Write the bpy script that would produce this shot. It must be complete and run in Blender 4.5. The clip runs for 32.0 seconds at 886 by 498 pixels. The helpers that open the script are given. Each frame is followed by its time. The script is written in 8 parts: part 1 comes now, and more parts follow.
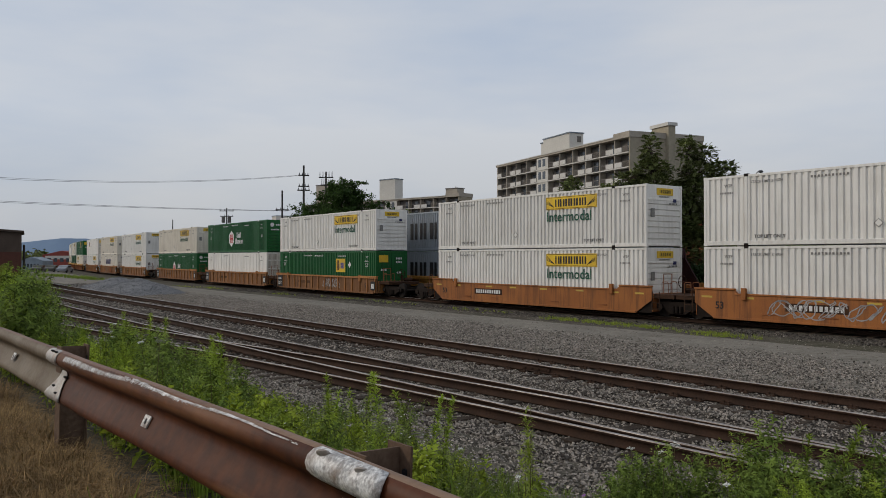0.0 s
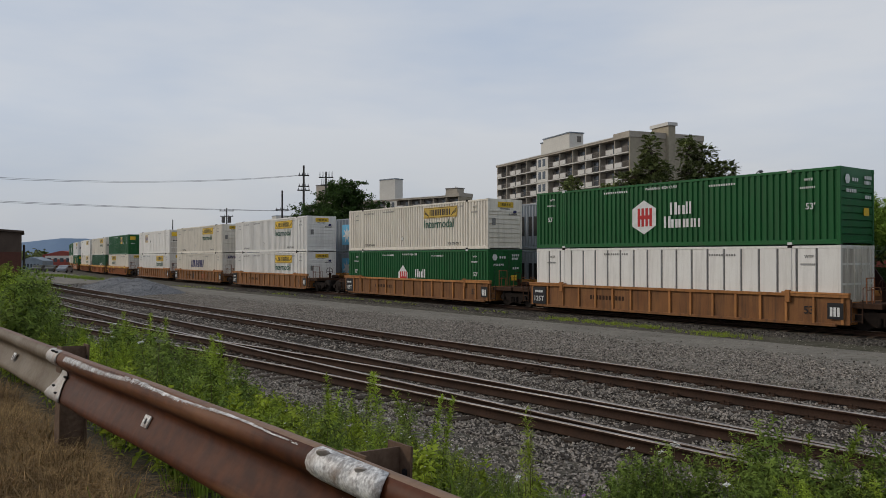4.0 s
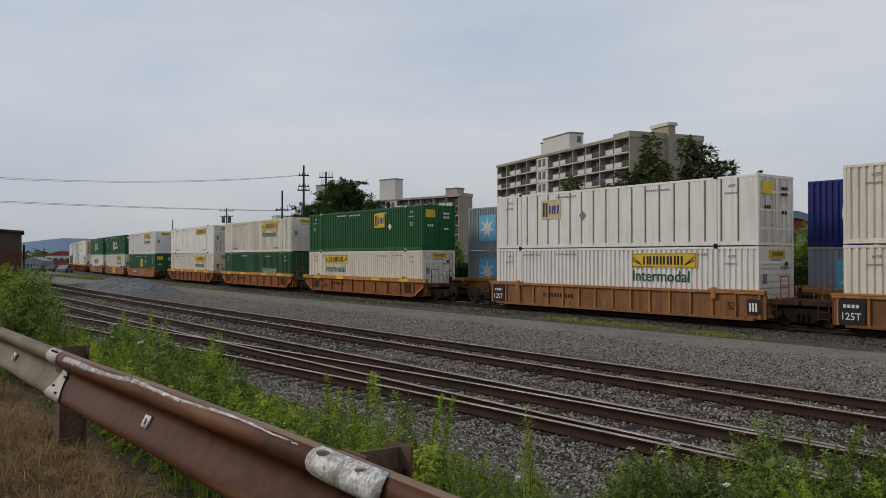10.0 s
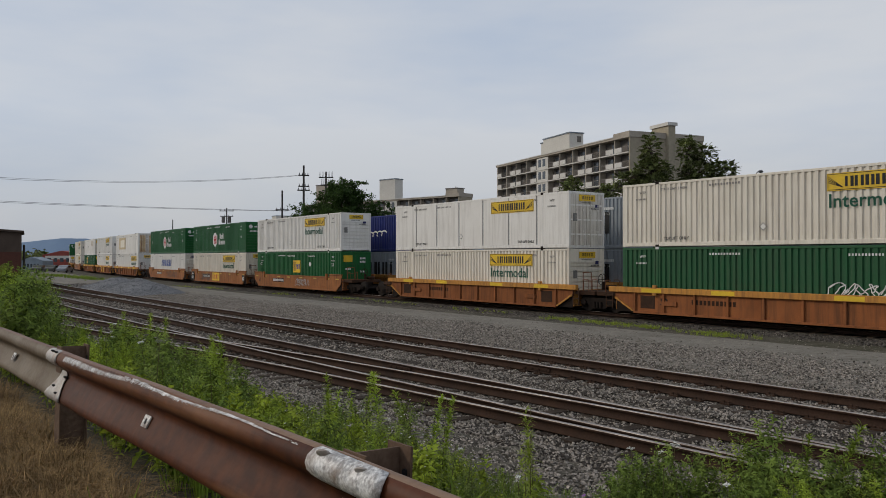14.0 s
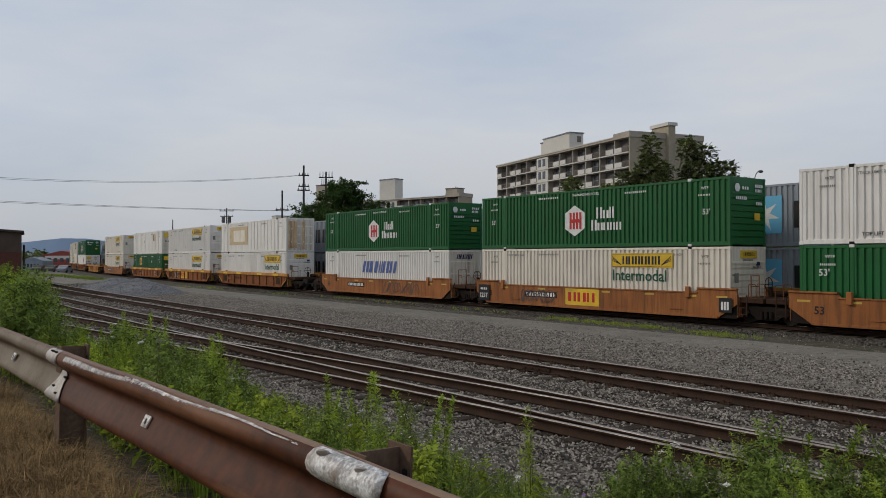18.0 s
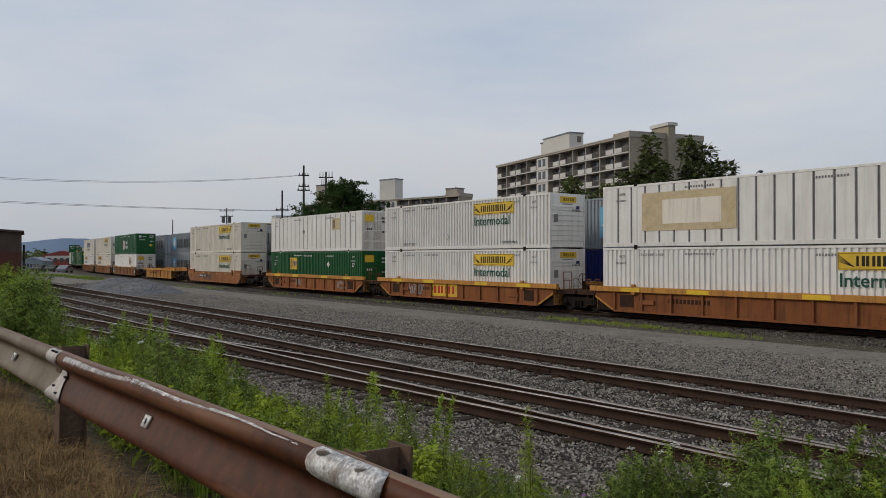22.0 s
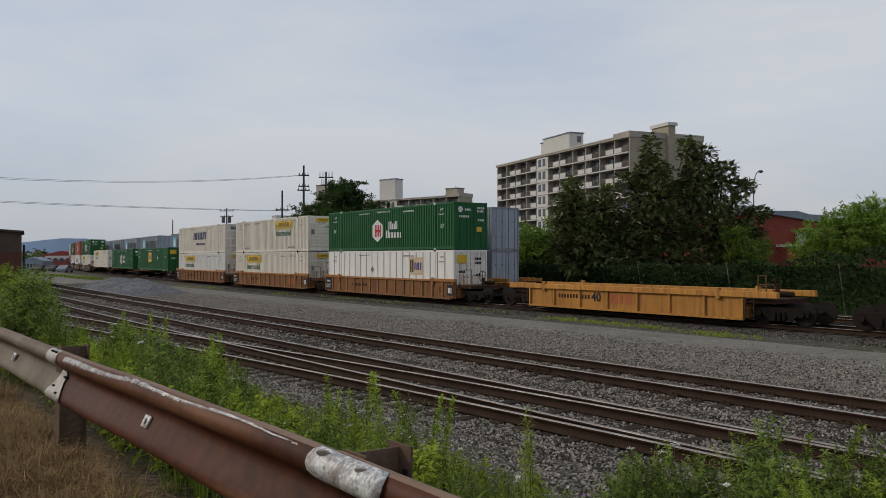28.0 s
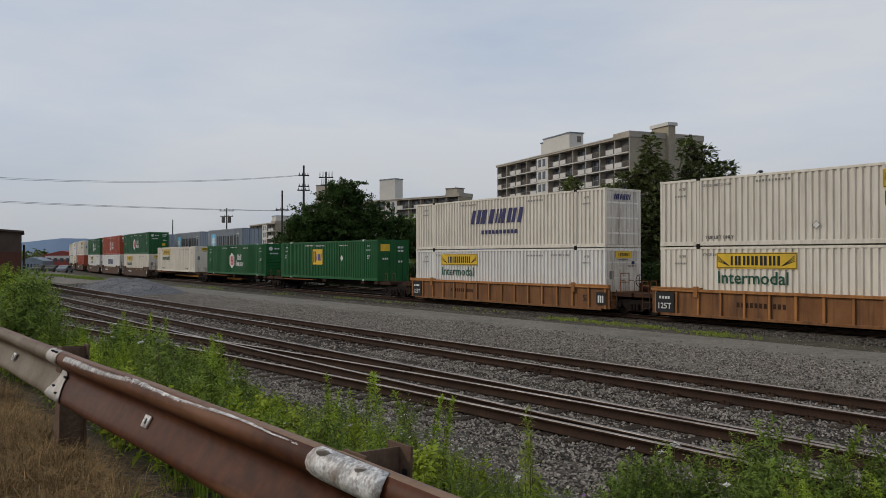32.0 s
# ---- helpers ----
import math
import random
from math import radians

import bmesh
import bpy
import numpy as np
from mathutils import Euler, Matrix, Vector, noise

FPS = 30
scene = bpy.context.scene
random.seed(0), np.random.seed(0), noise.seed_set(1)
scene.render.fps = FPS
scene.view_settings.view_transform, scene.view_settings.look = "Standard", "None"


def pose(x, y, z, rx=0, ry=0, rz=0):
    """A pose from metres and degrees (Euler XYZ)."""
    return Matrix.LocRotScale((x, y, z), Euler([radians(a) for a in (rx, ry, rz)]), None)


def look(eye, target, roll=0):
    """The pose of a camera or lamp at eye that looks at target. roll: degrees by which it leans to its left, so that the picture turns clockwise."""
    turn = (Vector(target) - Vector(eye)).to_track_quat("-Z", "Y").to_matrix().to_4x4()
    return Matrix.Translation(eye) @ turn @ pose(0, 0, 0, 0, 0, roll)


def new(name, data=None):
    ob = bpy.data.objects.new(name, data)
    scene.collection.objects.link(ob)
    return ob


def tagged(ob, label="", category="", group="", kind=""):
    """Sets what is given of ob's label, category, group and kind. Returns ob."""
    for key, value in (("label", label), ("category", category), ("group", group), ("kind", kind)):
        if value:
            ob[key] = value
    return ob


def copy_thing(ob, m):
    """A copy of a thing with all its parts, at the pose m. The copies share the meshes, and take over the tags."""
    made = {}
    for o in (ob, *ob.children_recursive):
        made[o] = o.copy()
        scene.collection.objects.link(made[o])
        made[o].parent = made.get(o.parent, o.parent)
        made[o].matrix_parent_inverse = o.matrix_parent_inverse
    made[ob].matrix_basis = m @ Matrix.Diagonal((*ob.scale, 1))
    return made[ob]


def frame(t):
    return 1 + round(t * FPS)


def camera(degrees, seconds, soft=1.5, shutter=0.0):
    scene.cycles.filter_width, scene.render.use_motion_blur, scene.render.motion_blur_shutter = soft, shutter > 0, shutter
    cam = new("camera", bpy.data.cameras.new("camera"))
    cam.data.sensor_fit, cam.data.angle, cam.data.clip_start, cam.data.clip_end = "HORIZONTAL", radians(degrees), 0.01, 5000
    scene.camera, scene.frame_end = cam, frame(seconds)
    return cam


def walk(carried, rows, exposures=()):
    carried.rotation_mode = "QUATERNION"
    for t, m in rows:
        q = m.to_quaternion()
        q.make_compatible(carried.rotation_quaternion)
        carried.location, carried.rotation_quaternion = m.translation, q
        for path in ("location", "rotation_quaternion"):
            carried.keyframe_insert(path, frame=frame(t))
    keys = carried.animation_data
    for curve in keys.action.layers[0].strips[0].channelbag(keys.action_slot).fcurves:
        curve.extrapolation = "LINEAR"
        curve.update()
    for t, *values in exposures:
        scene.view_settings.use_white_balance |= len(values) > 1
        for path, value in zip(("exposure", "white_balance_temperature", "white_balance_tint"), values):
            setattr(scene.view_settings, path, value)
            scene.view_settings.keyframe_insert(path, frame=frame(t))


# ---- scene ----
cam = camera(58.16, 32.0, soft=0.4)
EYE = 2.68
CAM_POSE = look((0, 0, EYE), (0, 100, EYE + 1.057), 0)
walk(cam, [(0.0, CAM_POSE), (32.0, CAM_POSE)], exposures=[(0.0, 0.0), (32.0, 0.0)])

# ---- light ----
world = bpy.data.worlds.new("overcast_sky")
scene.world = world
world.use_nodes = True
wn, wl = world.node_tree.nodes, world.node_tree.links
wn.clear()
SUN_EL, SUN_ROT = radians(28), radians(278)
sky = wn.new("ShaderNodeTexSky")
sky.sky_type, sky.sun_disc = "NISHITA", False
sky.sun_elevation, sky.sun_rotation = SUN_EL, SUN_ROT
sky.air_density, sky.dust_density, sky.ozone_density = 1.0, 2.0, 1.0
coord = wn.new("ShaderNodeTexCoord")
stretch = wn.new("ShaderNodeMapping")
stretch.inputs["Scale"].default_value = (1.0, 1.0, 4.0)
cloud = wn.new("ShaderNodeTexNoise")
cloud.inputs["Scale"].default_value, cloud.inputs["Detail"].default_value = 1.4, 5
cloud.inputs["Roughness"].default_value = 0.55
tone = wn.new("ShaderNodeValToRGB")
tone.color_ramp.elements[0].position, tone.color_ramp.elements[0].color = 0.40, (5.0, 5.75, 7.0, 1)
tone.color_ramp.elements[1].position, tone.color_ramp.elements[1].color = 0.64, (6.7, 6.95, 7.4, 1)
blend = wn.new("ShaderNodeMix")
blend.data_type = "RGBA"
blend.inputs["Factor"].default_value = 0.9
back = wn.new("ShaderNodeBackground")
back.inputs["Strength"].default_value = 0.094
out = wn.new("ShaderNodeOutputWorld")
wl.new(coord.outputs["Generated"], stretch.inputs["Vector"])
wl.new(stretch.outputs["Vector"], cloud.inputs["Vector"])
wl.new(cloud.outputs["Fac"], tone.inputs["Fac"])
wl.new(sky.outputs["Color"], blend.inputs["A"])
wl.new(tone.outputs["Color"], blend.inputs["B"])
# the overcast dims towards the hazy horizon
height = wn.new("ShaderNodeSeparateXYZ")
haze = wn.new("ShaderNodeMapRange")
haze.inputs["From Min"].default_value, haze.inputs["From Max"].default_value = 0.0, 0.17
haze.inputs["To Min"].default_value, haze.inputs["To Max"].default_value = 0.80, 1.0
dim = wn.new("ShaderNodeVectorMath")
dim.operation = "SCALE"
wl.new(coord.outputs["Generated"], height.inputs["Vector"])
wl.new(height.outputs["Z"], haze.inputs["Value"])
wl.new(blend.outputs["Result"], dim.inputs[0])
wl.new(haze.outputs["Result"], dim.inputs["Scale"])
wl.new(dim.outputs["Vector"], back.inputs["Color"])
wl.new(back.outputs["Background"], out.inputs["Surface"])
sun_data = bpy.data.lights.new("sun", "SUN")
sun_data.energy, sun_data.angle, sun_data.color = 1.25, radians(14), (1.0, 0.88, 0.72)
sun = new("sun", sun_data)
sun.matrix_world = look((-44, 6, 24), (0, 0, 0))

# ---- the tracks' common line: s runs away from the camera's side, off to the far side ----
LINE = (85.39, -57.588, -0.7018)
BENDS = [(0, 0.000219), (60, 0.000769), (230, 0.00110)]
LS = np.arange(-260, 760, 0.5)


def line_heading(s):
    a = LINE[2] + BENDS[0][1] * np.minimum(s, 0)
    for i, (s0, k) in enumerate(BENDS):
        s1 = BENDS[i + 1][0] if i + 1 < len(BENDS) else 1e9
        a = a + k * (np.clip(s, s0, s1) - s0)
    return a


LH = line_heading(LS)
_mid = (LH[1:] + LH[:-1]) / 2
LX = np.concatenate([[0], np.cumsum(np.sin(_mid) * 0.5)])
LY = np.concatenate([[0], np.cumsum(np.cos(_mid) * 0.5)])
LX, LY = LX - LX[520] + LINE[0], LY - LY[520] + LINE[1]


def spot(s, off=0.0):
    a = float(np.interp(s, LS, LH))
    return (float(np.interp(s, LS, LX)) + off * math.cos(a), float(np.interp(s, LS, LY)) - off * math.sin(a), a)


def on_line(s, off, z=0.0):
    """Pose at s on the line: local x points towards the camera's end, local y away from the camera."""
    x, y, a = spot(s, off)
    return Matrix.Translation((x, y, z)) @ Matrix.Rotation(math.atan2(-math.cos(a), -math.sin(a)), 4, "Z")


# ---- mesh helpers ----
def obj_of(name, bm, material, parent=None, label=""):
    me = bpy.data.meshes.new(name)
    bm.to_mesh(me)
    bm.free()
    for m in (material if isinstance(material, (list, tuple)) else [material]):
        me.materials.append(m)
    ob = new(name, me)
    if parent is not None:
        ob.parent = parent
    if label:
        ob["label"] = label
    return ob


def part(name, bm, material, parent, label=""):
    return obj_of(name, bm, material, parent, label)


def from_arrays(name, verts, faces, material, parent=None, smooth=False):
    me = bpy.data.meshes.new(name)
    verts = np.asarray(verts, dtype=np.float32).reshape(-1, 3)
    if isinstance(faces, np.ndarray):
        n, k = faces.shape
        me.vertices.add(len(verts))
        me.vertices.foreach_set("co", verts.ravel())
        me.loops.add(n * k)
        me.loops.foreach_set("vertex_index", faces.astype(np.int32).ravel())
        me.polygons.add(n)
        me.polygons.foreach_set("loop_start", np.arange(0, n * k, k, dtype=np.int32))
        me.polygons.foreach_set("loop_total", np.full(n, k, dtype=np.int32))
        me.update(calc_edges=True)
    else:
        me.from_pydata(verts.tolist(), [], faces)
    if smooth:
        me.polygons.foreach_set("use_smooth", np.ones(len(me.polygons), dtype=bool))
    for m in (material if isinstance(material, (list, tuple)) else [material]):
        me.materials.append(m)
    ob = new(name, me)
    if parent is not None:
        ob.parent = parent
    return ob


def box(bm, x0, x1, y0, y1, z0, z1, bevel=0.0, mi=0):
    r = bmesh.ops.create_cube(bm, size=1.0)
    vs = r["verts"]
    for v in vs:
        v.co = Vector((x0 + (v.co.x + 0.5) * (x1 - x0), y0 + (v.co.y + 0.5) * (y1 - y0), z0 + (v.co.z + 0.5) * (z1 - z0)))
    fs = {f for v in vs for f in v.link_faces}
    for f in fs:
        f.material_index = mi
    if bevel:
        es = list({e for v in vs for e in v.link_edges})
        bmesh.ops.bevel(bm, geom=es, offset=bevel, segments=1, affect="EDGES", profile=0.5)
    return vs


def boxed(*a, bevel=0.0):
    bm = bmesh.new()
    box(bm, *a, bevel=bevel)
    return bm


def tube(bm, p, q, r, n=8, r2=None):
    p, q = Vector(p), Vector(q)
    d = q - p
    m = Matrix.Translation((p + q) / 2) @ d.to_track_quat("Z", "Y").to_matrix().to_4x4()
    bmesh.ops.create_cone(bm, cap_ends=True, segments=n, radius1=r, radius2=r if r2 is None else r2, depth=d.length, matrix=m)


def prism(bm, outline, y0, y1, bevel=0.0):
    """An outline in x, z extruded along y."""
    a = [bm.verts.new((x, y0, z)) for x, z in outline]
    b = [bm.verts.new((x, y1, z)) for x, z in outline]
    n = len(outline)
    fs = [bm.faces.new(a), bm.faces.new(b[::-1])]
    fs += [bm.faces.new((a[i], b[i], b[(i + 1) % n], a[(i + 1) % n])) for i in range(n)]
    bmesh.ops.recalc_face_normals(bm, faces=fs)
    if bevel:
        bmesh.ops.bevel(bm, geom=list({e for f in fs for e in f.edges}), offset=bevel, segments=1, affect="EDGES")
    return a + b


def sweep(name, profile, s0, s1, step, material, parent=None, close=False, smooth=False, wob=0.0):
    """A profile of (off, z) drawn along the tracks' line."""
    ss = np.linspace(s0, s1, max(2, int((s1 - s0) / step) + 1))
    rng = np.random.default_rng(7)
    x, y, a = np.interp(ss, LS, LX), np.interp(ss, LS, LY), np.interp(ss, LS, LH)
    pr = np.array(profile, dtype=float)
    k = len(pr)
    off = pr[None, :, 0] + rng.normal(0, wob, (len(ss), k))
    zz = pr[None, :, 1] + rng.normal(0, wob * 0.25, (len(ss), k))
    v = np.stack([x[:, None] + off * np.cos(a)[:, None], y[:, None] - off * np.sin(a)[:, None], zz], -1).reshape(-1, 3)
    n = len(ss)
    cols = k if close else k - 1
    i, j = np.meshgrid(np.arange(n - 1), np.arange(cols), indexing="ij")
    j2 = (j + 1) % k
    f = np.stack([i * k + j, i * k + j2, (i + 1) * k + j2, (i + 1) * k + j], -1).reshape(-1, 4)
    return from_arrays(name, v, f, material, parent, smooth)


def empty(name, m=None):
    e = new(name)
    e.empty_display_size = 0.3
    if m is not None:
        e.matrix_world = m
    return e

# ---- materials ----
def mat(name, color, color2=None, rough=0.7, metal=0.0, scale=3.0, fine=40.0, bump=0.15, dirt=None, dirt_amount=0.3, streak=False,
        space="Object", rand=0.0, island=0.0, spec=0.25, dirt_scale=None, crisp=0.14):
    """Paint or mineral: two scales of variation, a dirt colour over it (as runs down the face when streak is set), and fine relief."""
    m = bpy.data.materials.new(name)
    m.use_nodes = True
    n, l = m.node_tree.nodes, m.node_tree.links
    bsdf = n["Principled BSDF"]
    if rough >= 0.75:  # dusty, porous surfaces
        spec = min(spec, 0.12)
    bsdf.inputs["Metallic"].default_value = metal
    bsdf.inputs["Specular IOR Level"].default_value = spec
    tc = n.new("ShaderNodeTexCoord")
    big = n.new("ShaderNodeTexNoise")
    big.inputs["Scale"].default_value, big.inputs["Detail"].default_value = scale, 4
    small = n.new("ShaderNodeTexNoise")
    small.inputs["Scale"].default_value, small.inputs["Detail"].default_value = fine, 3
    for t in (big, small):
        l.new(tc.outputs[space], t.inputs["Vector"])
    c2 = color2 or tuple(c * 0.72 for c in color)
    mix = n.new("ShaderNodeMix")
    mix.data_type = "RGBA"
    mix.inputs["A"].default_value, mix.inputs["B"].default_value = (*color, 1), (*c2, 1)
    add = n.new("ShaderNodeMath")
    add.operation = "MULTIPLY_ADD"
    add.inputs[1].default_value, add.inputs[2].default_value = 0.5, -0.02
    both = n.new("ShaderNodeMath")
    both.operation = "ADD"
    l.new(big.outputs["Fac"], both.inputs[0])
    l.new(small.outputs["Fac"], both.inputs[1])
    l.new(both.outputs[0], add.inputs[0])
    ramp = n.new("ShaderNodeMapRange")
    ramp.inputs["From Min"].default_value, ramp.inputs["From Max"].default_value = 0.48 - crisp, 0.48 + crisp
    l.new(add.outputs[0], ramp.inputs["Value"])
    l.new(ramp.outputs["Result"], mix.inputs["Factor"])
    col = mix.outputs["Result"]
    if dirt:
        mp = n.new("ShaderNodeMapping")
        mp.inputs["Scale"].default_value = (3.0, 3.0, 0.22) if streak is True else (1, 1, 1)
        if streak and streak is not True:  # runs lie along a level line at this angle
            mp.vector_type = "TEXTURE"
            mp.inputs["Rotation"].default_value = (0, 0, streak)
            mp.inputs["Scale"].default_value = (5.0, 0.4, 0.4)
        dn = n.new("ShaderNodeTexNoise")
        dn.inputs["Scale"].default_value = dirt_scale or (1.6 if streak else scale * 0.6)
        dn.inputs["Detail"].default_value, dn.inputs["Roughness"].default_value = 6, 0.65
        l.new(tc.outputs[space], mp.inputs["Vector"])
        l.new(mp.outputs["Vector"], dn.inputs["Vector"])
        if rand:
            oi0 = n.new("ShaderNodeObjectInfo")
            sh = n.new("ShaderNodeMath")
            sh.operation = "MULTIPLY"
            sh.inputs[1].default_value = 37.0
            l.new(oi0.outputs["Random"], sh.inputs[0])
            l.new(sh.outputs[0], mp.inputs["Location"])
        dr = n.new("ShaderNodeMapRange")
        dr.inputs["From Min"].default_value, dr.inputs["From Max"].default_value = 0.46, 0.74
        dr.inputs["To Max"].default_value = dirt_amount
        l.new(dn.outputs["Fac"], dr.inputs["Value"])
        dm = n.new("ShaderNodeMix")
        dm.data_type = "RGBA"
        dm.inputs["B"].default_value = (*dirt, 1)
        l.new(dr.outputs["Result"], dm.inputs["Factor"])
        l.new(col, dm.inputs["A"])
        col = dm.outputs["Result"]
    for amt, node, sock in ((island, "ShaderNodeNewGeometry", "Random Per Island"), (rand, "ShaderNodeObjectInfo", "Random")):
        if not amt:
            continue
        src = n.new(node)
        mr = n.new("ShaderNodeMapRange")
        mr.inputs["To Min"].default_value, mr.inputs["To Max"].default_value = 1 - amt, 1 + amt
        l.new(src.outputs[sock], mr.inputs["Value"])
        hs = n.new("ShaderNodeHueSaturation")
        l.new(mr.outputs["Result"], hs.inputs["Value"])
        l.new(col, hs.inputs["Color"])
        col = hs.outputs["Color"]
    l.new(col, bsdf.inputs["Base Color"])
    rr = n.new("ShaderNodeMapRange")
    rr.inputs["To Min"].default_value, rr.inputs["To Max"].default_value = max(0.05, rough - 0.12), min(1.0, rough + 0.12)
    l.new(big.outputs["Fac"], rr.inputs["Value"])
    l.new(rr.outputs["Result"], bsdf.inputs["Roughness"])
    if bump:
        b = n.new("ShaderNodeBump")
        b.inputs["Strength"].default_value, b.inputs["Distance"].default_value = bump, 0.02
        l.new(small.outputs["Fac"], b.inputs["Height"])
        l.new(b.outputs["Normal"], bsdf.inputs["Normal"])
    return m


def leafy(name, color, color2, through_light=0.25, island=0.25):
    m = mat(name, color, color2, rough=0.7, scale=0.7, fine=9.0, bump=0.0, island=island, rand=0.22, spec=0.1)
    n, l = m.node_tree.nodes, m.node_tree.links
    bsdf, outn = n["Principled BSDF"], n["Material Output"]
    tr = n.new("ShaderNodeBsdfTranslucent")
    src = bsdf.inputs["Base Color"].links[0].from_socket
    l.new(src, tr.inputs["Color"])
    ms = n.new("ShaderNodeMixShader")
    ms.inputs["Fac"].default_value = through_light
    l.new(bsdf.outputs["BSDF"], ms.inputs[1])
    l.new(tr.outputs["BSDF"], ms.inputs[2])
    l.new(ms.outputs["Shader"], outn.inputs["Surface"])
    return m


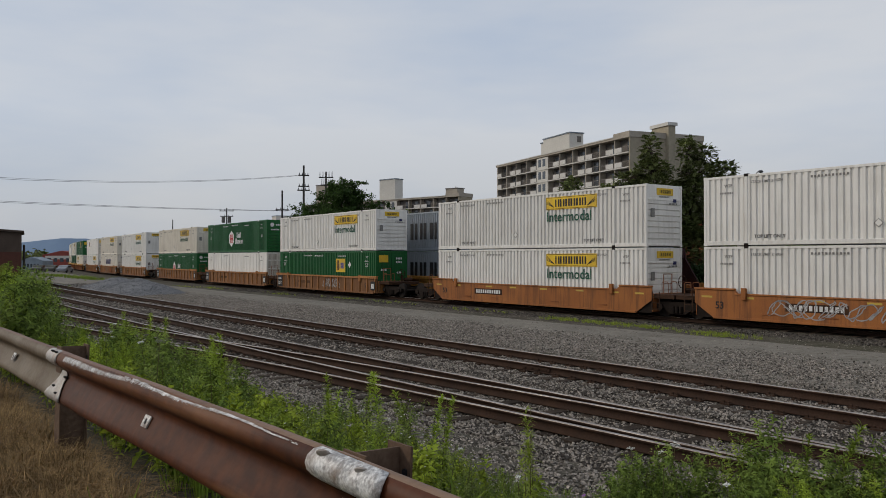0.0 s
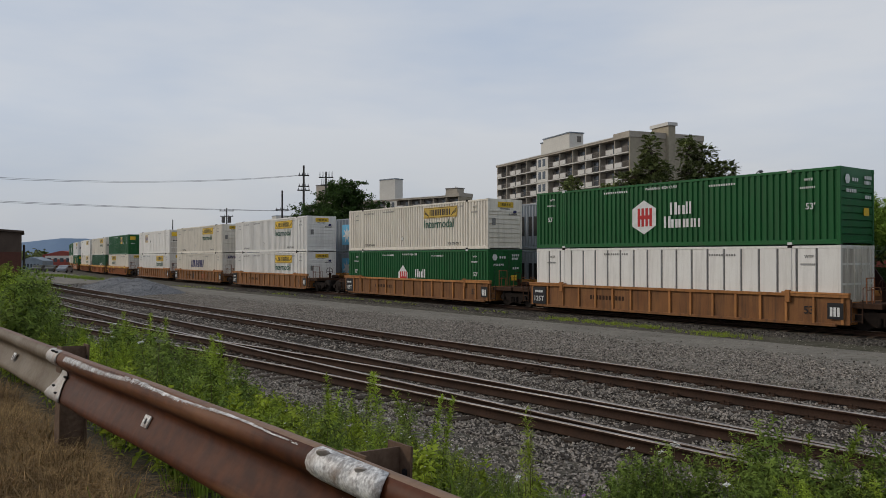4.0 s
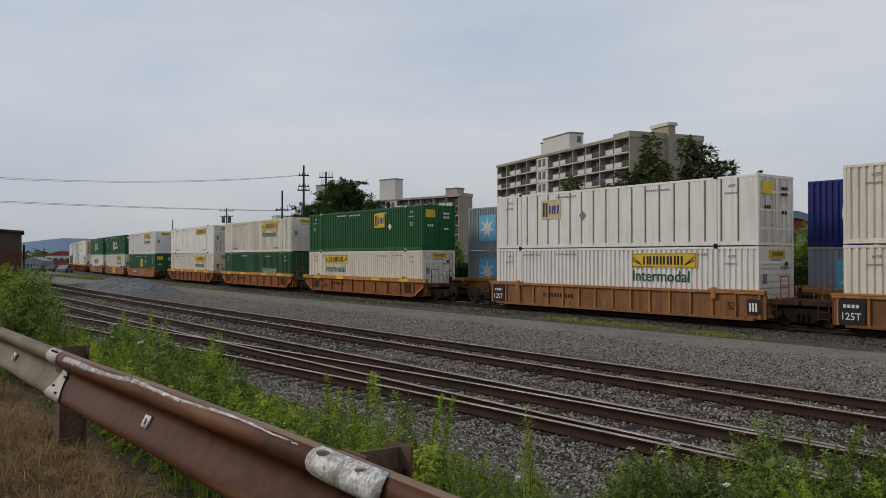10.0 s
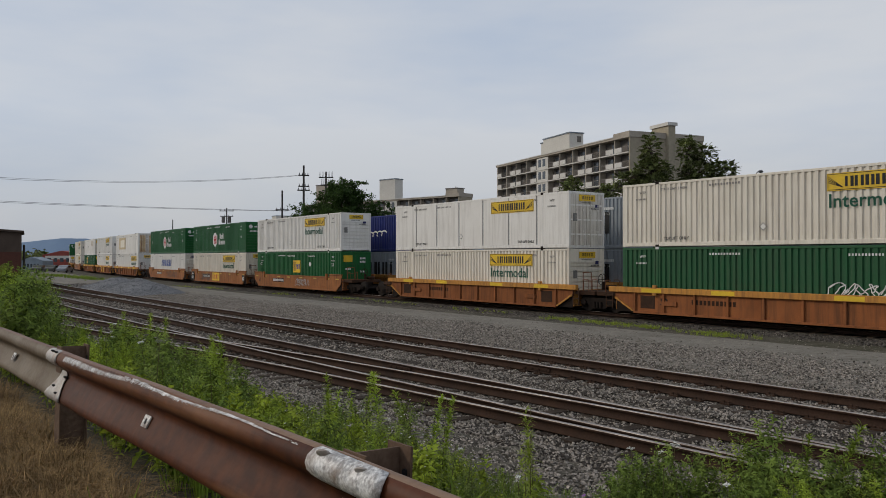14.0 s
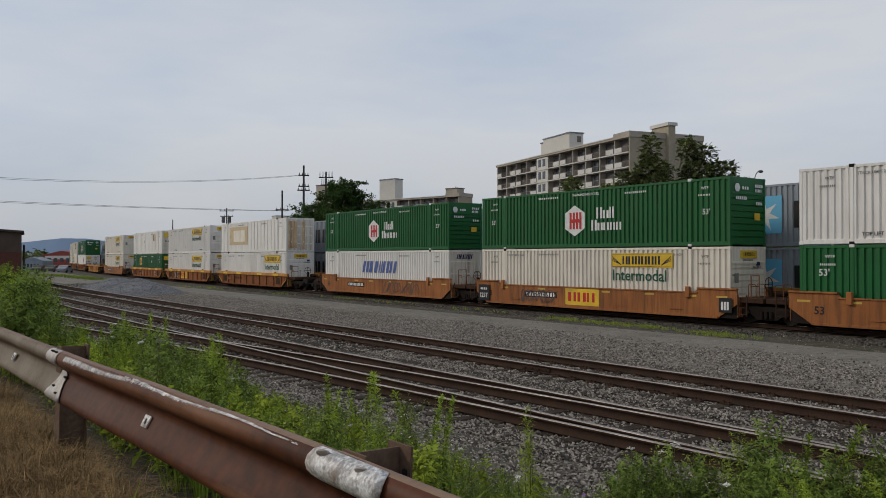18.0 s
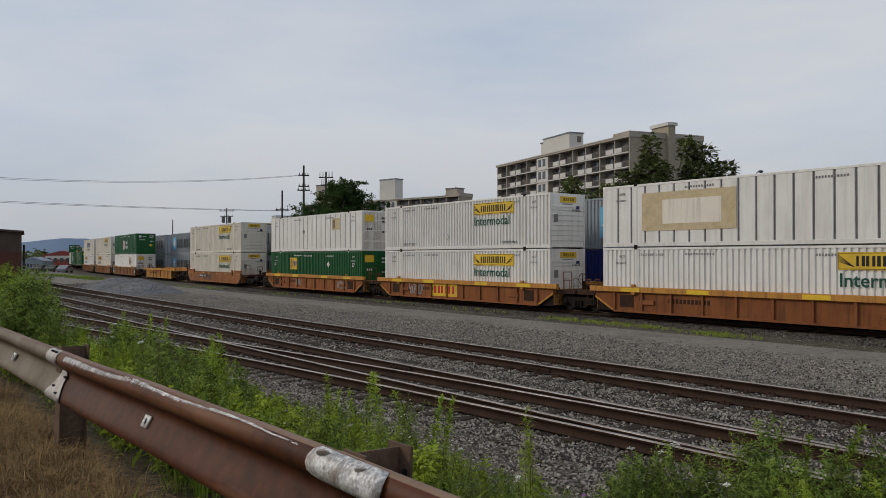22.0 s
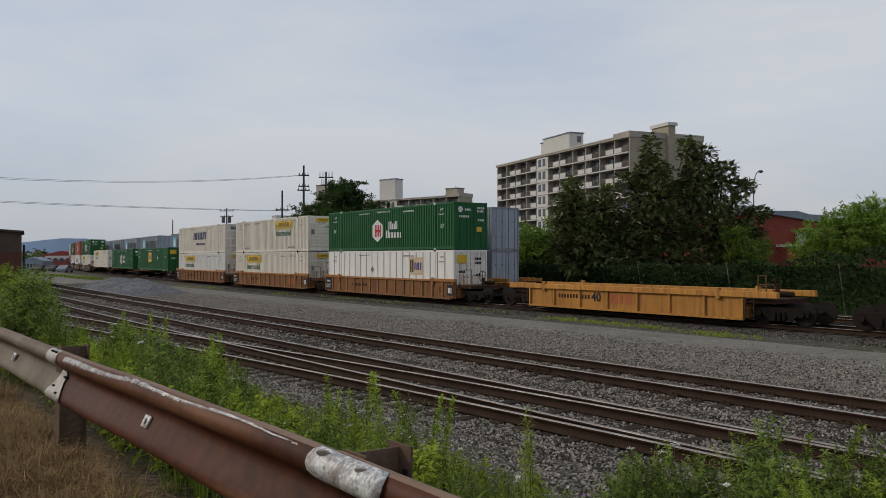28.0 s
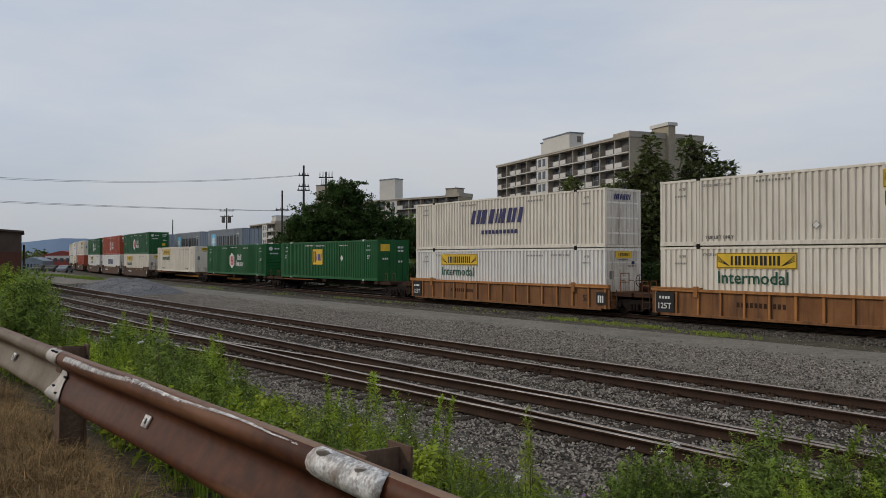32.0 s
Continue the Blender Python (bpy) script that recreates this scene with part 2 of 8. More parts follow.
GRIME = (0.16, 0.12, 0.085)
M = dict(
    white=mat("white_paint", (0.78, 0.76, 0.715), (0.69, 0.665, 0.615), 0.5, scale=0.8, dirt=GRIME, dirt_amount=0.26, streak=True, rand=0.05),
    cream=mat("cream_paint", (0.755, 0.70, 0.60), (0.67, 0.615, 0.515), 0.55, scale=0.8, dirt=GRIME, dirt_amount=0.34, streak=True, rand=0.06),
    green=mat("green_paint", (0.010, 0.108, 0.027), (0.008, 0.084, 0.021), 0.45, scale=0.8, dirt=(0.05, 0.085, 0.045), dirt_amount=0.35, streak=True, rand=0.08),
    green2=mat("dull_green_paint", (0.014, 0.096, 0.034), (0.020, 0.080, 0.034), 0.5, scale=0.9, dirt=(0.08, 0.10, 0.06), dirt_amount=0.45, streak=True, rand=0.08),
    greyblue=mat("grey_blue_paint", (0.270, 0.298, 0.325), (0.23, 0.255, 0.28), 0.5, scale=0.8, dirt=(0.13, 0.11, 0.09), dirt_amount=0.35, streak=True, rand=0.06),
    pale_door=mat("pale_grey_blue_door_paint", (0.36, 0.41, 0.47), (0.30, 0.34, 0.40), 0.5, scale=1.0, dirt=(0.13, 0.11, 0.09), dirt_amount=0.45, streak=True, rand=0.06),
    blue=mat("deep_blue_paint", (0.012, 0.022, 0.155), (0.010, 0.018, 0.11), 0.42, scale=0.8, dirt=(0.06, 0.06, 0.09), dirt_amount=0.4, streak=True, rand=0.06),
    red=mat("orange_red_paint", (0.42, 0.075, 0.03), (0.34, 0.065, 0.03), 0.5, scale=0.8, dirt=GRIME, dirt_amount=0.4, streak=True, rand=0.06),
    yellow=mat("yellow_panel", (0.76, 0.50, 0.03), (0.62, 0.40, 0.03), 0.5, scale=2.0, dirt=GRIME, dirt_amount=0.35, rand=0.08),
    decal_green=mat("green_lettering", (0.01, 0.085, 0.05), rough=0.5, bump=0.0),
    decal_blue=mat("blue_lettering", (0.035, 0.035, 0.12), rough=0.5, bump=0.0),
    swift_blue=mat("faded_blue_lettering", (0.05, 0.085, 0.26), (0.10, 0.14, 0.30), rough=0.6, scale=4, bump=0.0),
    black=mat("black_lettering", (0.018, 0.018, 0.02), rough=0.55, bump=0.0),
    decal_white=mat("white_lettering", (0.72, 0.72, 0.70), rough=0.5, scale=4, bump=0.0),
    decal_red=mat("red_lettering", (0.5, 0.03, 0.03), rough=0.5, bump=0.0),
    sky_blue=mat("light_blue_panel", (0.13, 0.44, 0.66), (0.14, 0.40, 0.60), rough=0.5, scale=1.5, dirt=GRIME, dirt_amount=0.2, bump=0.0),
    tan=mat("bare_tan_patch", (0.50, 0.38, 0.20), (0.60, 0.50, 0.34), rough=0.7, scale=3, dirt=GRIME, dirt_amount=0.3),
    seam=mat("dark_rib_line", (0.16, 0.155, 0.15), (0.10, 0.095, 0.09), rough=0.6, scale=3),
    steel=mat("worn_steel", (0.30, 0.29, 0.28), (0.17, 0.13, 0.10), 0.5, metal=0.6, scale=4),
    well_orange=mat("faded_orange_brown_paint", (0.430, 0.190, 0.056), (0.300, 0.125, 0.042), 0.7, scale=1.2, dirt=(0.10, 0.053, 0.03), dirt_amount=0.7, streak=True, rand=0.14),
    well_smooth=mat("ochre_orange_paint", (0.375, 0.138, 0.035), (0.255, 0.090, 0.027), 0.66, scale=0.8, dirt=(0.07, 0.034, 0.02), dirt_amount=0.85, streak=True, rand=0.12),
    well_yellow=mat("weathered_yellow_paint", (0.54, 0.255, 0.045), (0.39, 0.170, 0.040), 0.7, scale=1.0, dirt=(0.11, 0.055, 0.028), dirt_amount=0.75, streak=True, rand=0.10),
    rib_dark=mat("rusty_rib_paint", (0.26, 0.105, 0.05), (0.19, 0.08, 0.04), 0.75, scale=2, dirt=(0.07, 0.04, 0.03), dirt_amount=0.6, rand=0.1),
    graffiti=mat("graffiti_paint", (0.42, 0.40, 0.38), (0.20, 0.19, 0.19), 0.6, scale=4, bump=0.0),
    graffiti_dark=mat("dark_graffiti_paint", (0.05, 0.045, 0.05), (0.10, 0.09, 0.09), 0.6, scale=4, bump=0.0),
    truck=mat("grimy_truck_steel", (0.010, 0.008, 0.007), (0.022, 0.016, 0.013), 0.9, scale=5, dirt=(0.04, 0.022, 0.014), dirt_amount=0.3, rand=0.1, spec=0.2),
    wheel=mat("wheel_steel", (0.014, 0.012, 0.011), (0.028, 0.021, 0.017), 0.8, scale=6),
    tread=mat("polished_tread", (0.42, 0.41, 0.40), rough=0.3, metal=0.9, scale=8),
    rail_side=mat("rusty_rail", (0.030, 0.017, 0.012), (0.058, 0.033, 0.022), 0.85, scale=2.5, fine=30, dirt=(0.02, 0.015, 0.012), dirt_amount=0.6),
    rail_top=mat("worn_rail_head", (0.40, 0.37, 0.34), (0.19, 0.15, 0.13), 0.40, metal=0.65, scale=1.5),
    plate_rust=mat("rusty_tie_plate", (0.060, 0.034, 0.022), (0.030, 0.019, 0.013), 0.85, scale=6, fine=40),
    tie=mat("weathered_tie_wood", (0.026, 0.019, 0.014), (0.058, 0.043, 0.032), 0.9, scale=3, fine=26, bump=0.5, rand=0.3),
    # bed coloured dark, so that the gaps between stones look shaded
    ballast=mat("ballast_bed", (0.070, 0.059, 0.049), (0.010, 0.008, 0.007), 0.95, scale=24, fine=55, bump=1.0, dirt=(0.045, 0.034, 0.026), dirt_amount=0.5, dirt_scale=0.35, crisp=0.08),
    stone=mat("ballast_stone", (0.300, 0.266, 0.228), (0.110, 0.094, 0.078), 0.9, scale=14, fine=60, bump=0.3, island=0.8),
    # ballast by the trains: oil and grime, plus their shade put into the colour
    shaded_bed=mat("oily_shaded_ballast", (0.034, 0.029, 0.025), (0.013, 0.011, 0.010), 0.9, scale=14, fine=40, bump=0.8),
    stone_shaded=mat("grimy_shaded_stone", (0.115, 0.102, 0.088), (0.05, 0.043, 0.037), 0.9, scale=9, fine=50, bump=0.3, island=0.6),
    end_concrete=mat("olive_end_wall_concrete", (0.375, 0.330, 0.245), (0.315, 0.275, 0.205), 0.9, scale=0.3, fine=2, bump=0.05, dirt=(0.17, 0.15, 0.12), dirt_amount=0.4, dirt_scale=0.2),
    stone_blue=mat("crushed_stone", (0.215, 0.217, 0.222), (0.078, 0.078, 0.080), 0.9, scale=9, fine=24, bump=0.8, island=0.6, crisp=0.08),
    ground=mat("gravel_ground", (0.115, 0.102, 0.082), (0.044, 0.039, 0.031), 0.95, scale=1.2, fine=28, bump=0.9, dirt=(0.07, 0.075, 0.032), dirt_amount=0.4, dirt_scale=0.12, crisp=0.09),
    road=mat("compacted_gravel_road", (0.245, 0.225, 0.190), (0.160, 0.145, 0.122), 0.95, scale=6, fine=48, bump=1.0, dirt=(0.095, 0.088, 0.074), dirt_amount=0.6, dirt_scale=0.45, crisp=0.09),
    soil=mat("dry_soil", (0.16, 0.12, 0.085), (0.10, 0.078, 0.055), 0.95, scale=3, fine=30, bump=0.8),
    galv=mat("galvanised_steel", (0.46, 0.45, 0.43), (0.34, 0.31, 0.28), 0.55, metal=0.35, scale=12, fine=60, dirt=(0.20, 0.10, 0.05), dirt_amount=0.75, dirt_scale=9),
    # tan streaks along the beam: rust, and its highlight put into the colour
    rust=mat("rusted_guard_rail", (0.115, 0.034, 0.011), (0.030, 0.010, 0.006), 0.55, scale=1.3, fine=14, bump=0.12, dirt=(0.27, 0.130, 0.060), dirt_amount=0.95, dirt_scale=1.5, streak=math.pi / 2 + 0.67, spec=0.15, crisp=0.2),
    rust2=mat("greyish_rusted_rail", (0.165, 0.125, 0.080), (0.100, 0.070, 0.043), 0.6, scale=2.2, fine=40, bump=0.15, dirt=(0.22, 0.19, 0.145), dirt_amount=0.6, dirt_scale=2.0),
    # lighter top of the roll: dust, plus sky sheen put into the colour
    worn=mat("dusty_skylit_rust", (0.185, 0.088, 0.043), (0.090, 0.038, 0.020), 0.5, scale=2.2, fine=30, bump=0.12, dirt=(0.27, 0.18, 0.115), dirt_amount=0.8, dirt_scale=1.8, streak=math.pi / 2 + 0.67, spec=0.25),
    emblem_brown=mat("dark_brown_lettering", (0.075, 0.028, 0.02), rough=0.55, bump=0.0),
    emblem_blue=mat("blue_emblem_paint", (0.05, 0.055, 0.26), rough=0.55, bump=0.0),
    post=mat("rusted_post_steel", (0.10, 0.062, 0.042), (0.16, 0.108, 0.074), 0.8, scale=6, fine=40),
    scrape=mat("scraped_bright_steel", (0.74, 0.73, 0.71), (0.30, 0.295, 0.29), 0.55, metal=0.1, scale=15, fine=80, dirt=(0.15, 0.09, 0.05), dirt_amount=0.9, dirt_scale=11, crisp=0.09),
    concrete=mat("apartment_concrete", (0.42, 0.375, 0.31), (0.34, 0.30, 0.25), 0.9, scale=0.3, fine=3, bump=0.05, dirt=(0.20, 0.175, 0.145), dirt_amount=0.4, dirt_scale=0.25),
    concrete_light=mat("light_apartment_panel", (0.60, 0.58, 0.53), (0.52, 0.50, 0.46), 0.9, scale=0.3, fine=3, bump=0.05),
    balcony=mat("balcony_panel", (0.64, 0.62, 0.58), (0.54, 0.52, 0.48), 0.85, scale=1.0, fine=5, bump=0.03),
    # dark colour carries the balconies' shade; vents and poles use it too
    recess=mat("recess_shade_grey", (0.16, 0.145, 0.13), (0.12, 0.11, 0.10), 0.9, scale=0.6, fine=5, bump=0.03, rand=0.3),
    glass=mat("window_glass", (0.035, 0.045, 0.055), (0.06, 0.07, 0.08), 0.15, scale=0.6, bump=0.0, spec=0.8),
    brick=mat("red_brick", (0.24, 0.06, 0.04), (0.18, 0.045, 0.033), 0.9, scale=2, fine=12, bump=0.1),
    dark_brick=mat("dark_brick", (0.125, 0.052, 0.038), (0.085, 0.04, 0.03), 0.9, scale=2, fine=12, bump=0.1),
    roof_grey=mat("grey_metal_roof", (0.22, 0.26, 0.30), (0.17, 0.20, 0.235), 0.6, scale=0.8, fine=8),
    roof_red=mat("red_metal_roof", (0.30, 0.07, 0.05), (0.22, 0.05, 0.04), 0.7, scale=0.8, fine=8),
    shed=mat("brown_shed_wall", (0.105, 0.078, 0.06), (0.07, 0.052, 0.042), 0.9, scale=1.2, fine=10),
    shed_door=mat("grey_shed_panel", (0.23, 0.22, 0.20), (0.18, 0.17, 0.155), 0.85, scale=1.2, fine=10),
    pole=mat("pole_wood", (0.075, 0.068, 0.062), (0.05, 0.045, 0.042), 0.9, scale=3, fine=20),
    wire=mat("wire", (0.05, 0.052, 0.06), rough=0.7, bump=0.0),
    # haze of the distance is put into the hills' base colour
    hill=mat("haze_blue_hill", (0.20, 0.27, 0.37), (0.17, 0.235, 0.33), 1.0, scale=0.002, fine=0.01, bump=0.0, spec=0.0),
    bark=mat("bark", (0.075, 0.058, 0.045), (0.045, 0.036, 0.028), 0.95, scale=5, fine=24, bump=0.6),
    leaf_dark=leafy("dark_tree_leaves", (0.200, 0.235, 0.078), (0.085, 0.098, 0.040), 0.32, 0.6),
    leaf_mid=leafy("tree_leaves", (0.205, 0.300, 0.045), (0.110, 0.180, 0.030), 0.32, 0.4),
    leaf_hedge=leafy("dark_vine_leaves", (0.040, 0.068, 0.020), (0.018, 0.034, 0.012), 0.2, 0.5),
    leaf_green=leafy("green_tree_leaves", (0.080, 0.135, 0.034), (0.040, 0.075, 0.020), 0.25, 0.45),
    weed=leafy("weed_leaves", (0.340, 0.430, 0.046), (0.185, 0.265, 0.034), 0.35, 0.4),
    weed2=leafy("grey_green_weed", (0.215, 0.265, 0.066), (0.105, 0.140, 0.036), 0.28, 0.5),
    weed3=leafy("yellow_green_weed", (0.30, 0.36, 0.055), (0.20, 0.26, 0.04), 0.35, 0.25),
    weed4=leafy("mid_green_weed", (0.350, 0.415, 0.042), (0.150, 0.205, 0.026), 0.32, 0.6),
    weed5=leafy("blue_green_weed", (0.215, 0.285, 0.052), (0.092, 0.142, 0.032), 0.3, 0.6),
    grass=leafy("grass_blades", (0.20, 0.265, 0.034), (0.100, 0.165, 0.028), 0.3, 0.4),
    straw=leafy("dry_grass", (0.47, 0.315, 0.145), (0.095, 0.056, 0.027), 0.2, 0.55),
    stem=mat("weed_stem", (0.10, 0.125, 0.04), (0.13, 0.09, 0.05), 0.8, bump=0.0),
    flower=mat("white_flower", (0.62, 0.63, 0.56), rough=0.8, bump=0.0),
    flower_purple=mat("purple_flower", (0.30, 0.13, 0.36), rough=0.8, bump=0.0),
    small_ink=mat("faint_small_print", (0.13, 0.125, 0.12), (0.25, 0.24, 0.22), rough=0.6, scale=5, bump=0.0),
    door_dirty=mat("grimy_pale_door_paint", (0.74, 0.70, 0.63), (0.60, 0.55, 0.47), 0.6, scale=1.2, dirt=(0.12, 0.075, 0.045), dirt_amount=0.7, streak=True, rand=0.1),
    rust_end=mat("rust_stained_pale_paint", (0.68, 0.56, 0.38), (0.50, 0.31, 0.14), 0.7, scale=1.6, dirt=(0.15, 0.052, 0.022), dirt_amount=1.0, streak=True),
    greasy=mat("greasy_brown_paint", (0.070, 0.033, 0.018), (0.030, 0.018, 0.012), 0.8, scale=2.5, dirt=(0.025, 0.018, 0.014), dirt_amount=0.8, rand=0.15),
    faded_red=mat("faded_red_lettering", (0.40, 0.09, 0.045), (0.36, 0.12, 0.05), rough=0.65, scale=4, bump=0.0),
    well_panel=mat("reddish_brown_well_panel", (0.300, 0.108, 0.038), (0.195, 0.070, 0.027), 0.75, scale=1.2, dirt=(0.07, 0.038, 0.024), dirt_amount=0.75, streak=True, rand=0.14),
    well_tan=mat("orange_brown_well_panel", (0.265, 0.120, 0.042), (0.165, 0.070, 0.028), 0.7, scale=1.2, dirt=(0.06, 0.034, 0.022), dirt_amount=0.9, streak=True, rand=0.14),
    bulkhead=mat("dark_maroon_steel", (0.045, 0.014, 0.014), (0.022, 0.010, 0.010), 0.8, scale=2, dirt=(0.03, 0.02, 0.016), dirt_amount=0.6),
    well_brown=mat("dark_brown_well_paint", (0.115, 0.072, 0.052), (0.08, 0.052, 0.04), 0.8, scale=1.2, dirt=(0.05, 0.035, 0.026), dirt_amount=0.6, streak=True, rand=0.1),
    ochre=mat("faded_ochre_panel", (0.56, 0.38, 0.06), (0.46, 0.31, 0.07), 0.6, scale=3, dirt=GRIME, dirt_amount=0.4),
    lens=mat("lamp_lens", (0.10, 0.10, 0.11), rough=0.3, bump=0.0),
    car_white=mat("grey_car_paint", (0.26, 0.27, 0.29), rough=0.35, bump=0.0),
    car_dark=mat("olive_grey_car_paint", (0.085, 0.082, 0.068), rough=0.4, bump=0.0),
)

# ---- ground and tracks ----
T_NEAR, T_MID, T_MAIN, T_FAR = -19.7, -15.75, 1.3, 6.25
RAIL_Z = {T_NEAR: 0.2, T_MID: 0.2, T_MAIN: 0.0, T_FAR: 0.0}


def off_of(x, y):
    """Signed distance from the tracks' line, far side positive."""
    x, y = np.asarray(x, float), np.asarray(y, float)
    s = np.zeros(x.shape)
    s = (x - 22.0) * math.sin(-0.658) + (y - 19.76) * math.cos(-0.658) + 100
    for _ in range(6):
        s = np.clip(s, LS[0], LS[-1])
        px, py, a = np.interp(s, LS, LX), np.interp(s, LS, LY), np.interp(s, LS, LH)
        s = s + (x - px) * np.sin(a) + (y - py) * np.cos(a)
    s = np.clip(s, LS[0], LS[-1])
    px, py, a = np.interp(s, LS, LX), np.interp(s, LS, LY), np.interp(s, LS, LH)
    return (x - px) * np.cos(a) - (y - py) * np.sin(a), s


BANK_O = [-400, -60, -28.6, -27.6, -26.2, -24.6, -23.2, -21.6, -13.5, -6, 10, 400]
BANK_Z = [1.44, 1.44, 1.42, 1.30, 0.80, 0.28, 0.03, -0.06, -0.10, -0.20, -0.24, -0.24]


def ground_z(x, y):
    o, s = off_of(x, y)
    z = np.interp(o, BANK_O, BANK_Z)
    away = np.clip((np.hypot(np.asarray(x, float), np.asarray(y, float)) - 60) / 60, 0, 1)
    return z * (1 - away) + np.minimum(z, -0.12) * away


def spaced(lo, hi, d0, far, ratio=1.16):
    c = list(np.arange(lo, hi, d0))
    d = d0
    a, b = [], []
    v = hi
    while v < far:
        b.append(v)
        d *= ratio
        v += d
    b.append(far)
    d, v = d0, lo
    while v > -far:
        d *= ratio
        v -= d
        a.append(max(v, -far))
    return np.array(a[::-1] + c + b)


gx, gy = spaced(-24, 26, 0.42, 4500), spaced(-6, 46, 0.42, 4500)
GX, GY = np.meshgrid(gx, gy, indexing="ij")
GZ = ground_z(GX, GY)
rng = np.random.default_rng(3)
near_cam = np.exp(-(np.hypot(GX, GY) / 40) ** 2)
GZ = GZ + rng.normal(0, 0.018, GZ.shape) * near_cam
ny = len(gy)
ii, jj = np.meshgrid(np.arange(len(gx) - 1), np.arange(ny - 1), indexing="ij")
gf = np.stack([ii * ny + jj, (ii + 1) * ny + jj, (ii + 1) * ny + jj + 1, ii * ny + jj + 1], -1).reshape(-1, 4)
ground = from_arrays("ground", np.stack([GX, GY, GZ], -1).reshape(-1, 3), gf, M["ground"], smooth=True)
tagged(ground, "flat gravelly rail yard ground with patches of weeds", "ground", kind="structure")

road = sweep("road", [(-13.3, -0.24), (-12.5, -0.07), (-11.6, -0.045), (-9.0, -0.06), (-6.0, -0.10), (-4.6, -0.165), (-3.6, -0.33)], 20, 330, 2.0, M["road"], wob=0.012)
tagged(road, "compacted grey gravel service road beside the tracks", "gravel road", kind="structure")

RAIL_PROFILE = [(-0.07, -0.172), (-0.07, -0.155), (-0.012, -0.14), (-0.010, -0.05), (-0.037, -0.038), (-0.037, -0.008), (-0.03, 0.0), (0.03, 0.0),
                (0.037, -0.008), (0.037, -0.038), (0.010, -0.05), (0.012, -0.14), (0.07, -0.155), (0.07, -0.172)]
tie_bm = bmesh.new()
box(tie_bm, -0.115, 0.115, -1.3, 1.3, -0.18, 0.0, bevel=0.012)
tie_mesh = bpy.data.meshes.new("tie")
tie_bm.to_mesh(tie_mesh)
tie_bm.free()
tie_mesh.materials.append(M["tie"])


def track(name, centre, s0, s1, label, near=None, bed_of="ballast"):
    """Ballast, two rails and ties; the ties between the two s of near are pieces of their own."""
    z = RAIL_Z[centre]
    t = empty(name)
    tagged(t, label, "railway track", kind="structure")
    top = z - 0.205
    bed = sweep("ballast_bed", [(centre - 2.3, top - 0.22), (centre - 1.75, top - 0.02), (centre - 0.8, top), (centre + 0.8, top), (centre + 1.75, top - 0.02), (centre + 2.3, top - 0.22)],
                s0, s1, 0.8, M[bed_of], t, wob=0.03)
    for side in (-1, 1):
        c = centre + side * (0.7175 + 0.037)
        rail = sweep("rail", [(c + a, z + b) for a, b in RAIL_PROFILE], s0, s1, 2.0, [M["rail_side"], M["rail_top"]], t, close=True)
        k = len(RAIL_PROFILE)
        idx = np.zeros(len(rail.data.polygons), dtype=np.int32)
        idx[6::k] = 1
        idx[5::k] = 1
        idx[7::k] = 1
        rail.data.polygons.foreach_set("material_index", idx)
    r = random.Random(int(centre * 10))
    far_v, far_f, plate_v, plate_f = [], [], [], []
    base = np.array([v.co[:] for v in tie_mesh.vertices])
    faces = [tuple(p.vertices) for p in tie_mesh.polygons]
    s = s0
    while s < s1:
        m = on_line(s, centre + r.gauss(0, 0.03), z - 0.190 + r.gauss(0, 0.008)) @ Matrix.Rotation(r.gauss(0, 0.02), 4, "Z")
        if near and near[0] < s < near[1]:
            o = new("tie", tie_mesh)
            o.parent, o.matrix_basis = t, m
            for side in (-1, 1):
                p = m @ Matrix.Translation((0, side * 0.755, 0.014))
                n0 = len(plate_v)
                for bx0, bx1, by0, by1, bz0, bz1 in ((-0.1, 0.1, -0.19, 0.19, -0.02, 0.012), (-0.075, -0.035, -0.145, -0.105, 0.0, 0.05), (0.03, 0.07, -0.145, -0.105, 0.0, 0.045), (-0.02, 0.02, 0.105, 0.145, 0.0, 0.05)):
                    plate_v += [tuple(p @ Vector(q)) for q in ((bx0, by0, bz0), (bx1, by0, bz0), (bx1, by1, bz0), (bx0, by1, bz0), (bx0, by0, bz1), (bx1, by0, bz1), (bx1, by1, bz1), (bx0, by1, bz1))]
                for k0 in range(n0, len(plate_v), 8):
                    plate_f += [tuple(k0 + i for i in f) for f in ((4, 5, 6, 7), (0, 1, 5, 4), (1, 2, 6, 5), (2, 3, 7, 6), (3, 0, 4, 7))]
        elif s < 230:
            n0 = len(far_v)
            far_v += [tuple(m @ Vector(b)) for b in base]
            far_f += [tuple(i + n0 for i in f) for f in faces]
        s += 0.53 + r.gauss(0, 0.02)
    if plate_v:
        tagged(from_arrays("tie_plates", plate_v, plate_f, M["plate_rust"], t), kind="stuff")
    if far_v:
        far = from_arrays("distant_ties", far_v, far_f, M["tie"], t)
        tagged(far, kind="stuff")
    return t


track("near_track", T_NEAR, 60, 330, "near railway track with worn rails on ballast", (95, 205))
track("middle_track", T_MID, 60, 340, "second railway track with worn rails on ballast", (95, 205))
track("main_track", T_MAIN, 20, 560, "main line track under the container train", bed_of="shaded_bed")
track("far_track", T_FAR, 20, 560, "farther main line track behind the train", bed_of="shaded_bed")

# ---- containers ----
CW, CH, L53, L40 = 2.6, 2.896, 16.15, 12.19
MESHES = {}


